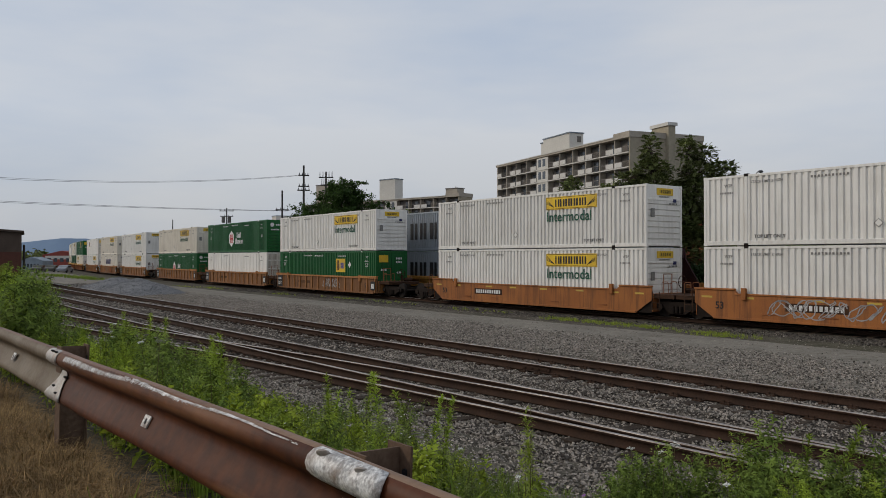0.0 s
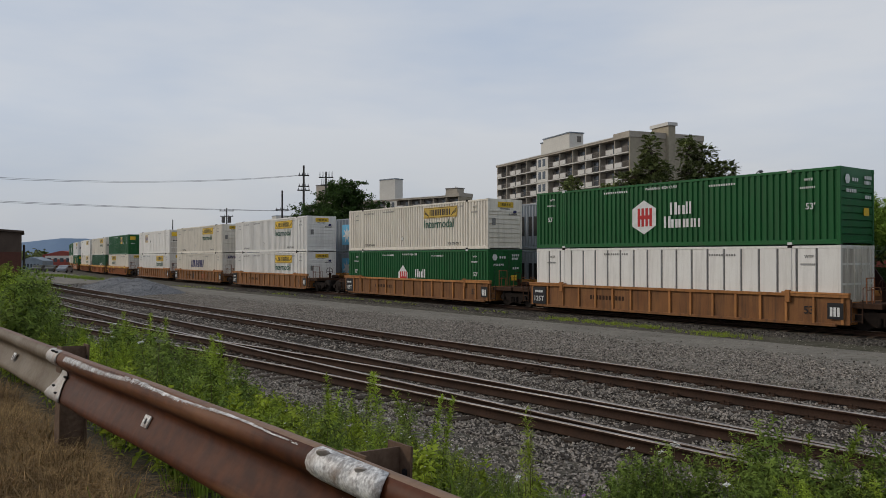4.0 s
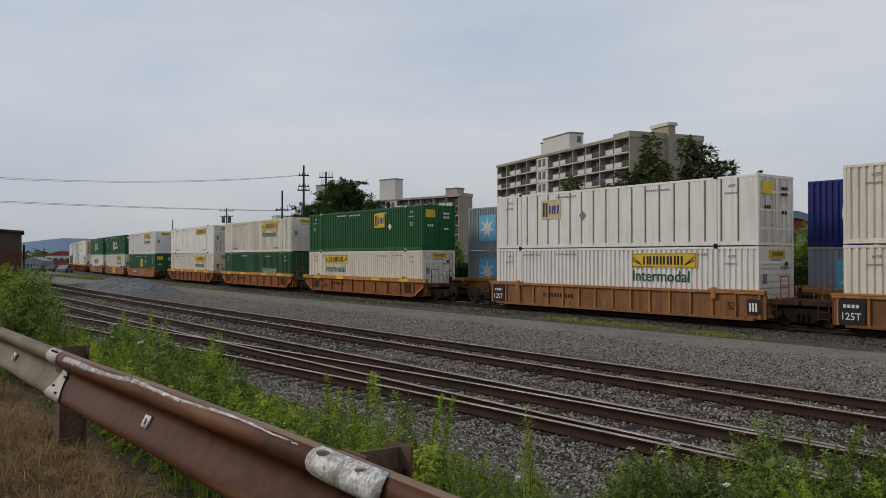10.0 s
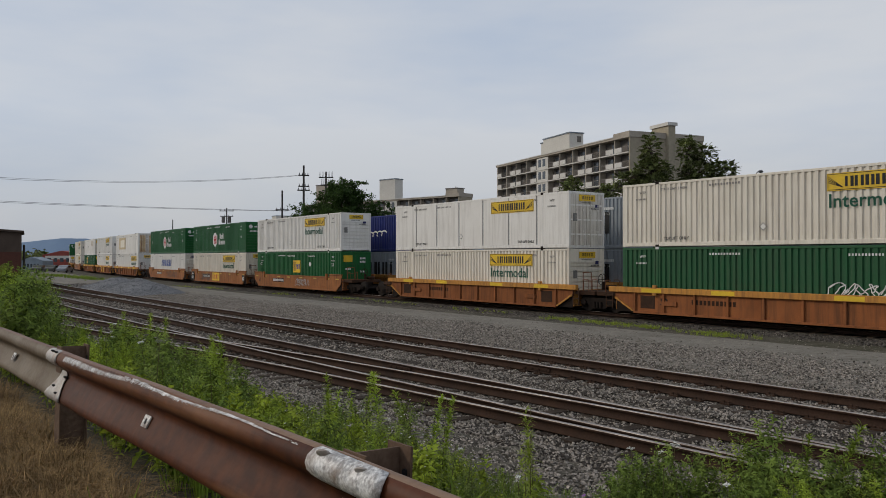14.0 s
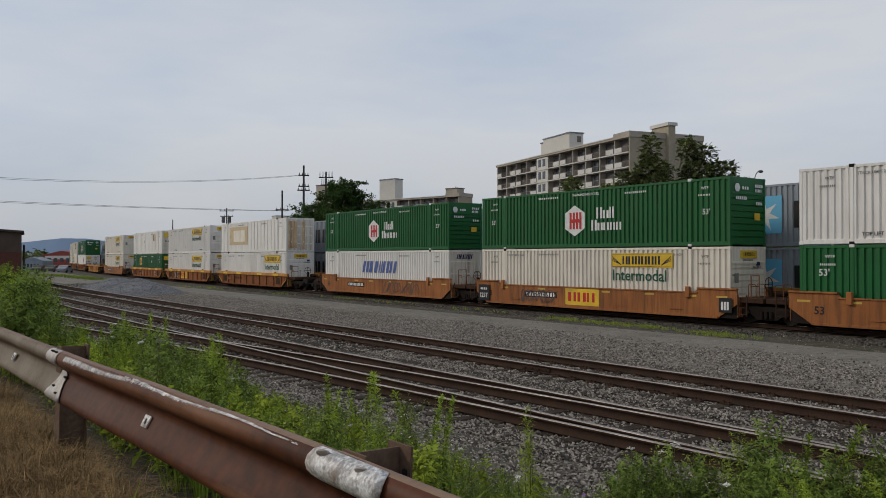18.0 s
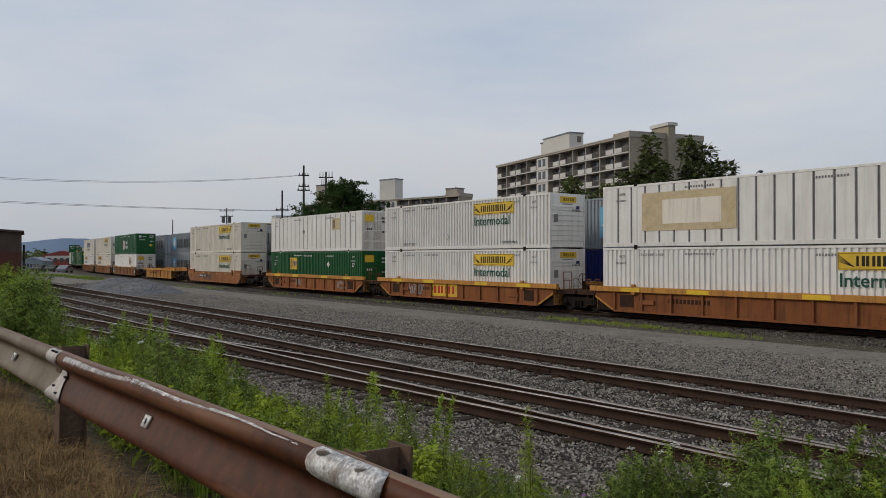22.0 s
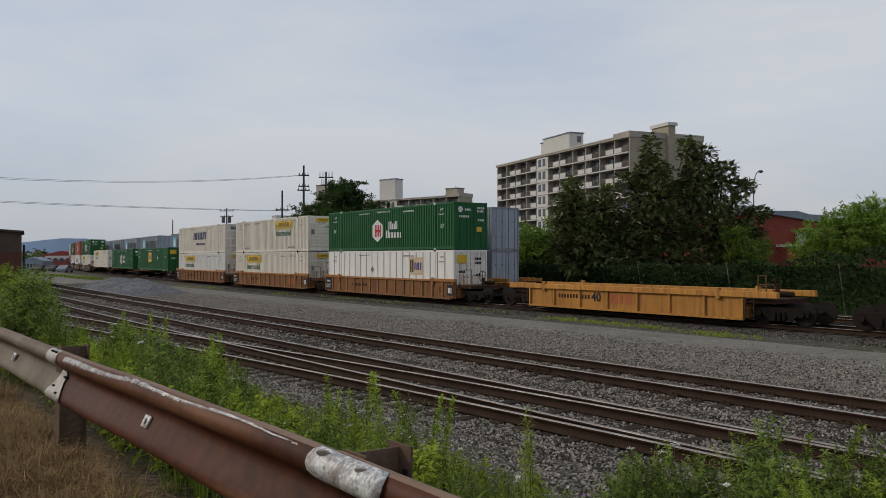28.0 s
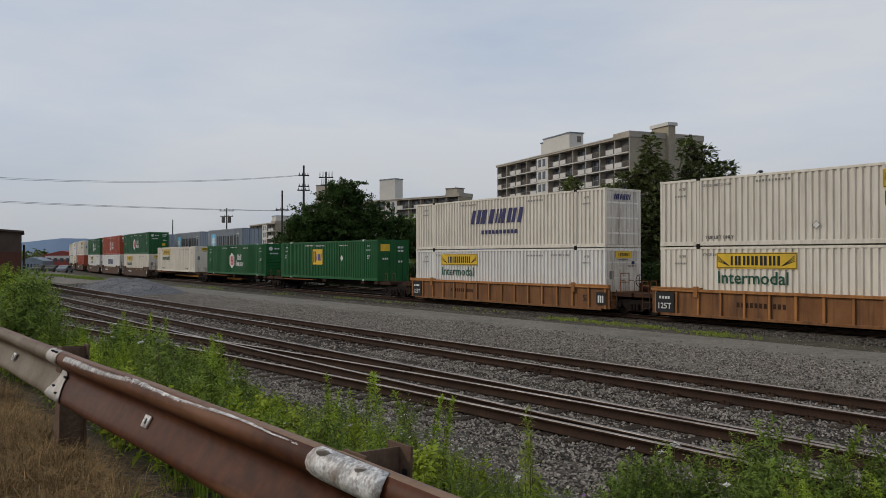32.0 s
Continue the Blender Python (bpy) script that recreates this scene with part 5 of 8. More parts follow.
# name: (far end, car style, upper, lower); a load is (paint, side, end, decal, label)
CONSIST = [
    (-91.83, "smooth", ("white", "corr", "louvre", jbx(3.0), JBW), ("white", "corr", "louvre", jbx(3.0), JBW)),
    (-72.64, "smooth", ("white", "corr", "louvre", jbx(1.5), JBW), ("white", "corr", "louvre", jbx(1.5), JBW)),
    (-48.98, "rib", ("white", "corr", "louvre", jbx(1.9), JBW), ("green", "corr", "plain", emp(2.2, 1.35, "green", 1.0, 0.3), EMPG)),
    (-29.85, "rib", ("green", "corr", "louvre", hub(-0.97), HUBL), ("white", "post", "doors", plain(), "white sheet-and-post container with dark ribs")),
    (-9.64, "rib", ("cream", "corr", "louvre", jbx(1.6, "ochre"), JBC), ("green", "corr", "doors", hub(-0.81, "house", 1.1), "dark green corrugated container with a white house-shaped emblem")),
    (13.54, "rib", ("white", "corr", "louvre", jbx(1.63), JBW), ("white", "corr", "louvre", jbx(1.63), JBW)),
    (33.55, "rib", ("cream", "corr", "louvre", jbx(1.63), JBC), ("cream", "corr", "doors", swift(0.1), "cream corrugated container with slanted blue name bars")),
    (53.08, "rib", ("white", "post", "doors", emp(-4.44, 1.5, "olive", 1.0), EMPW), ("white", "corr", "louvre", jbx(1.6), JBW)),
    (76.60, "yellow", ("green", "corr", "doors", emp(2.1, 1.58, "green", 0.97), EMPG), ("cream", "corr", "doors", jbx(-5.3), JBC)),
    (96.22, "yellow", ("cream", "corr", "louvre", jbx(1.69), JBC), ("green2", "corr", "doors", plain("decal_white"), GRN)),
    (115.87, "yellow", ("white", "flat", "doors", jbx(1.9, word="white"), "smooth white insulated container with a yellow name panel"), ("cream", "corr", "louvre", jbx(1.8), JBC)),
    (139.77, "smooth", ("white", "corr", "louvre", jbx(1.87), JBW), ("green", "corr", "doors", emp(-0.35, 1.2, "green", 1.0, 0.3), EMPG)),
    (158.90, "smooth", ("green", "corr", "louvre", hub(-0.75), HUBL), ("cream", "corr", "louvre", jbx(1.66), JBC)),
    (178.31, "smooth", ("green", "corr", "louvre", hub(-0.82), HUBL), ("white", "corr", "doors", swift(0.2, True), SWW)),
    (201.77, "yellow", ("white", "post", "doors", patch(), "white sheet-and-post container with a tan bare patch"), ("white", "corr", "louvre", jbx(3.3), JBW)),
    (221.56, "yellow", ("white", "corr", "louvre", jbx(1.67), JBW), ("white", "corr", "louvre", jbx(1.67), JBW)),
    (240.92, "yellow", ("white", "post", "doors", emp(3.5, 1.6, "faded", 0.9), EMPW), ("green", "corr", "doors", emp(-4.1, 1.45, "green", 0.97, 0.3), EMPG)),
    (264.50, "smooth", ("cream", "corr", "louvre", jbx(1.7), JBC), ("cream", "corr", "louvre", jbx(1.7), JBC)),
    (307.38, "rib", ("green", "corr", "doors", hub(-0.81), HUBL), ("white", "post", "doors", emp(3.2, 1.35, "olive", 1.1), EMPW)),
    (327.15, "rib", ("cream", "corr", "louvre", jbx(1.52), JBC), ("cream", "corr", "doors", jbx(-5.2), JBC)),
    (346.55, "rib", ("cream", "corr", "doors", swift(0.2, sub=True), "cream corrugated container with slanted dark blue name bars"), ("white", "corr", "doors", jbx(-5.3), JBW)),
    (367.52, "spine", None, ("green", "corr", "doors", emp(-2.0, 1.1, "green", 1.2), EMPG)),
    (387.15, "spine", None, ("green", "corr", "louvre", hub(-0.54), HUBL)),
    (407.71, "spine", None, ("cream", "corr", "louvre", jbx(-5.6), JBC)),
    (428.73, "brown", ("green", "corr", "doors", hub(-0.72), HUBL), ("cream", "corr", "louvre", jbx(-5.6), JBC)),
    (448.16, "brown", ("red", "corr", "louvre", hub(0.0), "orange-red corrugated container with a white emblem"), ("white", "corr", "doors", swift(0.2), SWW)),
    (467.60, "brown", ("green", "corr", "louvre", hub(0.0), HUBL), ("white", "corr", "louvre", jbx(-4.0), JBW)),
    (491.20, "brown", ("cream", "corr", "louvre", jbx(1.6), JBC), ("red", "corr", "louvre", plain(), "orange-red corrugated steel freight container")),
    (510.60, "brown", ("white", "corr", "louvre", jbx(1.6), JBW), ("cream", "corr", "louvre", jbx(1.6), JBC)),
    (530.00, "brown", ("cream", "corr", "louvre", jbx(1.6), JBC), ("white", "corr", "louvre", jbx(1.6), JBW)),
    (553.50, "rib", ("white", "corr", "louvre", jbx(1.6), JBW), ("green", "corr", "louvre", plain("decal_white"), HUBL)),
]
CAR_LABEL = {"rib": "rusty orange ribbed well car with two stacked containers", "smooth": "ochre smooth-sided well car with two stacked containers",
             "brown": "dark brown smooth-sided well car with two stacked containers",
             "yellow": "weathered yellow and orange well car with braced ends", "spine": "low grimy spine car under one container"}

PAINTED = {0: ((-5.0, 4.6, 0.75, 0.32, -1.432, "graffiti"),), 13: ((0.9, 4.1, 0.85, 0.25, -1.432, "graffiti_dark"),), 12: ((-4.6, 2.6, 0.7, 0.3, -1.432, "graffiti_dark"),), 15: ((-4.9, 1.5, 0.7, 0.3, -1.412, "graffiti"),),
           16: ((4.6, 1.2, 0.6, 0.35, -1.412, "graffiti"), (-2.8, 0.9, 0.5, 0.4, -1.412, "graffiti")), 11: ((0.5, 2.4, 0.6, 0.35, -1.432, "graffiti"),), 17: ((-3.2, 3.0, 0.7, 0.3, -1.432, "graffiti_dark"),), 2: ((0.2, 2.6, 0.7, 0.4, -1.412, "graffiti"),), 6: ((-2.0, 1.4, 0.6, 0.4, -1.412, "graffiti_dark"),)}
BRANDED = {12: (-1.3, 0.95, True), 6: (1.2, 3.6, False), 15: (-2.4, 0.2, True), 19: (4.4, 6.4, False), -1: (-1.0, 1.2, False)}
middles = [c[0] - L53 / 2 for c in CONSIST]
order = sorted([(m, i) for i, m in enumerate(middles)] + [(278.0, -1)])
for k, (m, i) in enumerate(order):
    ahead = m - order[k - 1][0] if k else 19.4
    behind = order[k + 1][0] - m if k + 1 < len(order) else 19.4
    style = CONSIST[i][1] if i >= 0 else "yellow"
    half = 8.45 if i >= 0 else 6.35
    lead = ahead / 2 if ahead < 20.5 and i >= 0 else half + 1.35
    trail = behind / 2 if behind < 20.5 and i >= 0 else half + 1.35
    here = ["trail"] if behind >= 20.5 or i < 0 or k + 1 == len(order) or order[k + 1][1] < 0 else []
    here.append("lead")
    if i >= 0 and k + 1 < len(order) and order[k + 1][1] < 0:
        trail = half + 1.35
    if i >= 0 and k and order[k - 1][1] < 0:
        lead = half + 1.35
    if style == "spine":
        car = flat_car(CAR_LABEL[style], lead, trail, here)
    elif i < 0:
        car = well_car("yellow", "empty yellow well car with short sides", lead, trail, here, "40", 12.7)
    else:
        car = well_car(style, CAR_LABEL[style], lead, trail, here, plates=style != "smooth" or i == 12)
    KEYED.append((car, m, T_MAIN, 0.0, 1))
    for x0, w, h, z, y, ink in PAINTED.get(i, ()):
        g_ = part("graffiti", scribble(w, h, i * 7 + int(x0 * 10), 0.0), M[ink], car, "unreadable spray-painted graffiti")
        g_.matrix_basis = Matrix.Translation((x0, y, z))
        tagged(g_, kind="stuff")
    if i in BRANDED:
        x0, x1, panel = BRANDED[i]
        yy = -1.424 if style == "smooth" else -1.405
        if panel:
            part("brand_panel", boxed(x0, x1, yy - 0.004, yy, 0.30, 1.12), M["yellow"], car, "yellow panel with red bars")
        shared(("brandbar", i), "name_mark", car, lambda: strokes(x0 + 0.2, 0.48, x1 - x0 - 0.4, 0.46, 3, 9, 0, 0.34, yy - 0.008), M["decal_red" if panel else "faded_red"])
    if i >= 0:
        for load, z in ((CONSIST[i][3], 1.02 if style == "spine" else LOW), (CONSIST[i][2], TOP)):
            if load:
                box_ = container(load[0], load[1], load[2], L53, load[3], load[4])
                KEYED.append((box_, m, T_MAIN, z, 1))
                if load[4] == GRN:
                    g_ = part("graffiti", scribble(3.0, 0.7, 5, 0.0, 0.02), M["decal_white"], box_, "faint white graffiti")
                    g_.matrix_basis = Matrix.Translation((1.9, -1.312, 0.85))
                    tagged(g_, kind="stuff")

# ---- the other train, running away on the far track ----
RUN2 = (-182.47, 11.42)  # where its zero lies at the start, and its speed
MKL = "grey-blue corrugated container with a light blue star panel"
SFL = "deep blue corrugated container with a flowing white name line"
sea = {}


def sea_box(which):
    """A forty-foot container of the far train, built once and copied."""
    if which not in sea:
        sea[which] = container(*(("greyblue", "corr", "doors", L40, line_name, MKL) if which == "m" else ("blue", "corr", "doors", L40, script_name, SFL)), width=2.44)
        return sea[which]
    return copy_thing(sea[which], Matrix.Identity(4))


# far end of each load along the farther train, upper and lower box
FAR_LOADS = [(13.0, "mm"), (28.8, "mm"), (44.6, "mm"), (60.86, "mb"), (77.0, "mm"), (97.2, "mm"), (113.4, "mm"), (129.5, "mm"), (145.5, "mm"), (161.4, "mm"), (184.3, "bm"), (208.9, "mm"),
             (231.7, "bm"), (248.0, "mm"), (264.3, "mm"), (280.8, "mm"), (297.0, "mm"), (319.8, "mm"), (336.1, "mm"), (352.4, "mm"), (368.8, "mm"), (385.1, "mm"), (407.9, "mm")]


def farther_car(tall_ends):
    """A well car of the farther train; the older cars have tall bulkheads at both ends of the well."""
    car = well_car("yellow", "well car of the farther train with tall dark bulkheads" if tall_ends else "yellow well car of the farther train", 7.95, 7.95, ["lead"], "", 13.2, True)
    tagged(car, group="cars of the farther train")
    for sx in (-1, 1) if tall_ends else ():
        side = [(sx * 6.32, 0.95), (sx * 6.32, 3.2), (sx * 6.75, 3.2), (sx * 6.85, 2.6), (sx * 7.7, 1.3), (sx * 7.7, 0.95)]
        bm = bmesh.new()
        prism(bm, side, -1.28, -1.16, 0.01)
        prism(bm, side, 1.16, 1.28, 0.01)
        box(bm, min(sx * 6.34, sx * 6.42), max(sx * 6.34, sx * 6.42), -1.16, 1.16, 0.95, 3.15)
        box(bm, min(sx * 6.42, sx * 6.8), max(sx * 6.42, sx * 6.8), -1.16, 1.16, 2.65, 3.15, bevel=0.01)
        plate_ = part("bulkhead", bm, M["bulkhead"], car, "dark maroon steel bulkhead")
        part("number_panel", boxed(min(sx * 6.36, sx * 6.62), max(sx * 6.36, sx * 6.62), -1.292, -1.282, 2.78, 3.0), M["graffiti"], plate_)
    return car


far_cars = {}
for q, pair in FAR_LOADS:
    mid = q - L40 / 2
    if (q > 220) not in far_cars:
        car = far_cars[q > 220] = farther_car(q > 220)
    else:
        car = copy_thing(far_cars[q > 220], Matrix.Identity(4))
    KEYED.append((car, mid, T_FAR, 0.0, 2))
    KEYED.append((sea_box(pair[1]), mid, T_FAR, LOW, 2))
    KEYED.append((sea_box(pair[0]), mid, T_FAR, TOP, 2))


def turn_axles():
    homes = {car: m for car, m, off, z, train in KEYED if train == 1}
    for ax in AXLES:
        m = homes.get(ax.parent)
        if m is None:
            continue
        at, x = ax.matrix_basis.translation.copy(), ax.matrix_basis.translation.x
        near = [k / 30 for k in range(961) if 101 < m - x - np.interp(k / 30, KNOTS, RUN) < 150]
        if not near:
            continue
        roll = lambda t: Matrix.Translation(at) @ Matrix.Rotation(((np.interp(t, KNOTS, RUN) - np.interp(near[0], KNOTS, RUN)) / 0.457) % (2 * math.pi), 4, "Y")
        rows = [(t, roll(t)) for t in near]
        if near[0] > 0.01:
            rows.insert(0, (0.0, rows[0][1]))
        if near[-1] < 31.99:
            rows.append((32.0, rows[-1][1]))
        walk(ax, rows)


def motions():
    """Both trains run along their tracks at their own pace, and the wheels of the near one turn while they pass."""
    turn_axles()
    times = [2.0 * k for k in range(17)]
    for thing, m, off, z, train in KEYED:
        rows = []
        for t in times:
            s = m - np.interp(t, KNOTS, RUN) if train == 1 else m + RUN2[0] + RUN2[1] * t
            rows.append((t, on_line(max(min(s, 755.0), -255.0), off, z)))
        walk(thing, rows)

# ---- turnout: a siding leaves the near track towards the camera's side ----
def siding_shift(s):
    return np.where(s < 98, 0.0, np.where(s < 120, 0.0027 * (s - 98) ** 2, 1.307 + 0.105 * (s - 120)))


def swerve_rail(name, base, s0, s1, parent):
    ss = np.arange(s0, s1, 1.0)
    x, y, a = np.interp(ss, LS, LX), np.interp(ss, LS, LY), np.interp(ss, LS, LH)
    pr = np.array(RAIL_PROFILE)
    off = base - siding_shift(ss)[:, None] + pr[None, :, 0] * 0.99
    z = np.broadcast_to(0.197 + pr[None, :, 1], off.shape)
    v = np.stack([x[:, None] + off * np.cos(a)[:, None], y[:, None] - off * np.sin(a)[:, None], z], -1).reshape(-1, 3)
    k, n = len(pr), len(ss)
    i, j = np.meshgrid(np.arange(n - 1), np.arange(k), indexing="ij")
    f = np.stack([i * k + j, i * k + (j + 1) % k, (i + 1) * k + (j + 1) % k, (i + 1) * k + j], -1).reshape(-1, 4)
    o = from_arrays(name, v, f, [M["rail_side"], M["rail_top"]], parent)
    idx = np.zeros(len(f), dtype=np.int32)
    for q in (5, 6, 7):
        idx[q::k] = 1
    o.data.polygons.foreach_set("material_index", idx)
    return o


turnout = empty("turnout")
tagged(turnout, "railway turnout where a siding leaves the near track", "railway track", kind="structure")
swerve_rail("closure_rail", T_NEAR + 0.755 - 0.08, 101, 190, turnout)
swerve_rail("stock_rail", T_NEAR - 0.755 - 0.10, 101, 190, turnout)
tr = random.Random(5)
bs = np.arange(98.0, 200.0, 1.0)
bo = np.array([-2.4, -1.75, -0.8, 1.1, 1.3])
bx, by, ba = (np.interp(bs, LS, q)[:, None] for q in (LX, LY, LH))
bo2 = T_NEAR - siding_shift(bs)[:, None] + bo[None]
bv = np.stack([bx + bo2 * np.cos(ba), by - bo2 * np.sin(ba), np.broadcast_to(np.array([-0.24, -0.03, -0.012, -0.012, -0.2]), bo2.shape)], -1).reshape(-1, 3)
bi, bj = np.meshgrid(np.arange(len(bs) - 1), np.arange(4), indexing="ij")
from_arrays("ballast_bed", bv, np.stack([bi * 5 + bj, bi * 5 + bj + 1, (bi + 1) * 5 + bj + 1, (bi + 1) * 5 + bj], -1).reshape(-1, 4), M["ballast"], turnout)
for k in range(60):
    s = 108 + 0.53 * k
    d = float(siding_shift(np.array(s)))
    o = new("tie", tie_mesh)
    o.parent, o.matrix_basis = turnout, on_line(s + tr.gauss(0, 0.03), T_NEAR - d - 0.15, 0.2 - 0.19) @ Matrix.Rotation(tr.gauss(0, 0.03), 4, "Z")
for s, base in ((107.5, T_NEAR - 0.755), (104.2, T_NEAR + 0.755), (101.3, T_NEAR - 0.755), (113.0, T_NEAR + 0.755), (111.0, T_MID - 0.755)):
    bm = bmesh.new()
    box(bm, -0.45, 0.45, -0.045, -0.012, -0.135, -0.06, bevel=0.006)
    for k in range(4):
        tube(bm, (-0.34 + 0.225 * k, -0.075, -0.098), (-0.34 + 0.225 * k, -0.04, -0.098), 0.018, 6)
    jb_ = part("joint_bar", bm, M["rail_side"], turnout)
    jb_.matrix_basis = on_line(s, base, 0.2)

# ---- guard rail ----
GX0, GY0, GH = -0.263, 2.19, -0.67
GTOP, LEAN = 2.119, radians(1.5)
GDIR, GNOR = Vector((math.sin(GH), math.cos(GH), 0)), Vector((math.cos(GH), -math.sin(GH), 0))


def on_guard(u, d=0.0, z=0.0):
    """u along the rail away from the splice, d behind its face, z below its top edge."""
    back, up = d * math.cos(LEAN) + z * math.sin(LEAN), z * math.cos(LEAN) - d * math.sin(LEAN)
    return Vector((GX0, GY0, GTOP + up)) + GDIR * u + GNOR * back


W_PROFILE = [(0.083, -0.024), (0.068, -0.009), (0.046, -0.001), (0.024, -0.008), (0.008, -0.026), (0.0, -0.048), (0.003, -0.068), (0.015, -0.084), (0.038, -0.100), (0.062, -0.114), (0.078, -0.130),
             (0.082, -0.150), (0.076, -0.170), (0.060, -0.200), (0.042, -0.235), (0.028, -0.262), (0.020, -0.286), (0.024, -0.305), (0.038, -0.318), (0.060, -0.326)]
ROLL_Z, ROLL_D = [-z for d, z in W_PROFILE[2:9]], [d for d, z in W_PROFILE[2:9]]


def beam(name, u0, u1, material, shift=0.0, flare=0.0, step=0.25, parent=None, cut=None):
    pr = [(d + shift, z) for d, z in (W_PROFILE if cut is None else W_PROFILE[cut[0]:cut[1]])]
    us = np.linspace(u0, u1, max(2, int(abs(u1 - u0) / step) + 1))
    wob = lambda u: 0.006 * math.sin(u * 1.7) + 0.004 * math.sin(u * 4.1)
    bm = bmesh.new()
    first = 0 if cut is None else cut[0]
    outer = [[bm.verts.new(on_guard(u, d + wob(u), z + 0.004 * math.sin(u * 1.1))) for d, z in pr] for u in us]
    for a, b in zip(outer, outer[1:]):
        for i in range(len(pr) - 1):
            f = bm.faces.new((a[i], b[i], b[i + 1], a[i + 1]))
            f.smooth = True
            # upward faces of the roll take the rust with sky sheen in its colour
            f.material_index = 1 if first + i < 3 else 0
    bmesh.ops.recalc_face_normals(bm, faces=bm.faces)
    bmesh.ops.solidify(bm, geom=bm.faces[:], thickness=0.004)
    return part(name, bm, material, parent)


guard = empty("guard_rail")
tagged(guard, "rusted steel W-beam guard rail with galvanised splices", "guard rail")
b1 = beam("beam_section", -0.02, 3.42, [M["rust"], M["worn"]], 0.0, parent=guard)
b1["label"] = "dark red-brown rusted beam section"
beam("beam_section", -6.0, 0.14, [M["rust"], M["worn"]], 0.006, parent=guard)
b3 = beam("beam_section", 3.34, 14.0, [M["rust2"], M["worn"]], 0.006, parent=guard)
b3["label"] = "greyish weathered beam section"


def splice(u, cut, half, material, label="", slip=0.0):
    """A plate pressed over part of the beam, its half-width given for each line of the profile that it covers."""
    pr = W_PROFILE[cut[0]:cut[1]]
    bm = bmesh.new()
    rows = []
    for k, (d, z) in enumerate(pr):
        t = k / (len(pr) - 1)
        w = np.interp(t, np.linspace(0, 1, len(half)), half)
        mid = u + slip * t
        rows.append([bm.verts.new(on_guard(x, d - 0.007 + 0.006 * math.sin(x * 1.7) + 0.004 * math.sin(x * 4.1), z + 0.004 * math.sin(x * 1.1))) for x in np.linspace(mid - w, mid + w, 9)])
    for a, b in zip(rows, rows[1:]):
        for i in range(8):
            f = bm.faces.new((a[i], a[i + 1], b[i + 1], b[i]))
            f.smooth = True
    bmesh.ops.recalc_face_normals(bm, faces=bm.faces)
    bmesh.ops.solidify(bm, geom=bm.faces[:], thickness=0.004)
    return part("splice_plate", bm, material, guard, label)


near_splice = splice(0.03, (1, 10), (0.155, 0.19, 0.205, 0.205, 0.195, 0.175, 0.13), M["scrape"], "bright scraped galvanised splice")
top_splice = splice(3.44, (0, 9), (0.07, 0.115, 0.13, 0.13, 0.125, 0.09), M["galv"], "galvanised splice with a slotted top")
low_splice = splice(3.40, (10, 20), (0.05, 0.075, 0.085, 0.10, 0.15, 0.19, 0.185, 0.15, 0.08), M["galv"], "galvanised splice with three slots", 0.09)
# ragged strips where the top roll is scraped bright
gr = random.Random(11)
def roll_strip(bm, u, w, za, zb, slip):
    """A sliver lying on the rail's top roll between two heights."""
    da, db = np.interp([-za, -zb], ROLL_Z, ROLL_D) - 0.0052
    wob = 0.006 * math.sin(u * 1.7) + 0.004 * math.sin(u * 4.1)
    lift = 0.004 * math.sin(u * 1.1)
    bm.faces.new([bm.verts.new(on_guard(x, d + wob, z + lift)) for x, d, z in ((u, da, za), (u + w, da, za), (u + w + slip, db, zb), (u + slip, db, zb))])


bm = bmesh.new()
for k in range(2100):
    u = gr.uniform(0.33, 3.12)
    t = (u - 0.33) / 2.79
    if gr.random() > 0.18 + 0.8 * t + 0.3 * math.sin(u * 9) * (1 - t):
        continue
    edge = 0.0085 + 0.003 * math.sin(u * 6) + 0.004 * t
    a = edge + gr.uniform(0.0, 0.012) * t
    roll_strip(bm, u, gr.uniform(0.002, 0.008), -a, -a - gr.uniform(0.001, 0.0025 + 0.026 * t ** 1.5), gr.uniform(-0.004, 0.03 * t))
for k in range(60):
    u = gr.uniform(0.28, 2.0)
    a = 0.0085 + 0.003 * math.sin(u * 6)
    roll_strip(bm, u, gr.uniform(0.03, 0.12), -a - gr.uniform(0, 0.002), -a - 0.0035 - gr.uniform(0, 0.002), 0.004)
sc = part("scraped_paint", bm, M["scrape"], guard, "pale scraped paint along the top roll")
tagged(sc, kind="stuff")


def oval_bolt(u, z, d, r, holder):
    bm = bmesh.new()
    m = Matrix.Translation(on_guard(u, d, z)) @ Matrix.Rotation(-GH, 4, "Z") @ Matrix.Rotation(radians(-62), 4, "Z") @ Matrix.Rotation(radians(38), 4, "X")
    bmesh.ops.create_uvsphere(bm, u_segments=12, v_segments=6, radius=r, matrix=m @ Matrix.Diagonal((1.25, 0.35, 0.8, 1)))
    part("bolt" if u < 1 else "slot", bm, M["galv"] if u < 1 else M["black"], holder)


for u, z in ((0.155, -0.008), (-0.055, -0.016)):
    oval_bolt(u, z, 0.016, 0.021, near_splice)
    oval_bolt(u, -0.275, 0.014, 0.026, near_splice)
for u in (3.35, 3.44):
    oval_bolt(u, -0.012, 0.010, 0.014, top_splice)
for u, z, d in ((3.33, -0.165, 0.062), (3.49, -0.232, 0.034), (3.37, -0.262, 0.019)):
    oval_bolt(u, z, d, 0.016, low_splice)
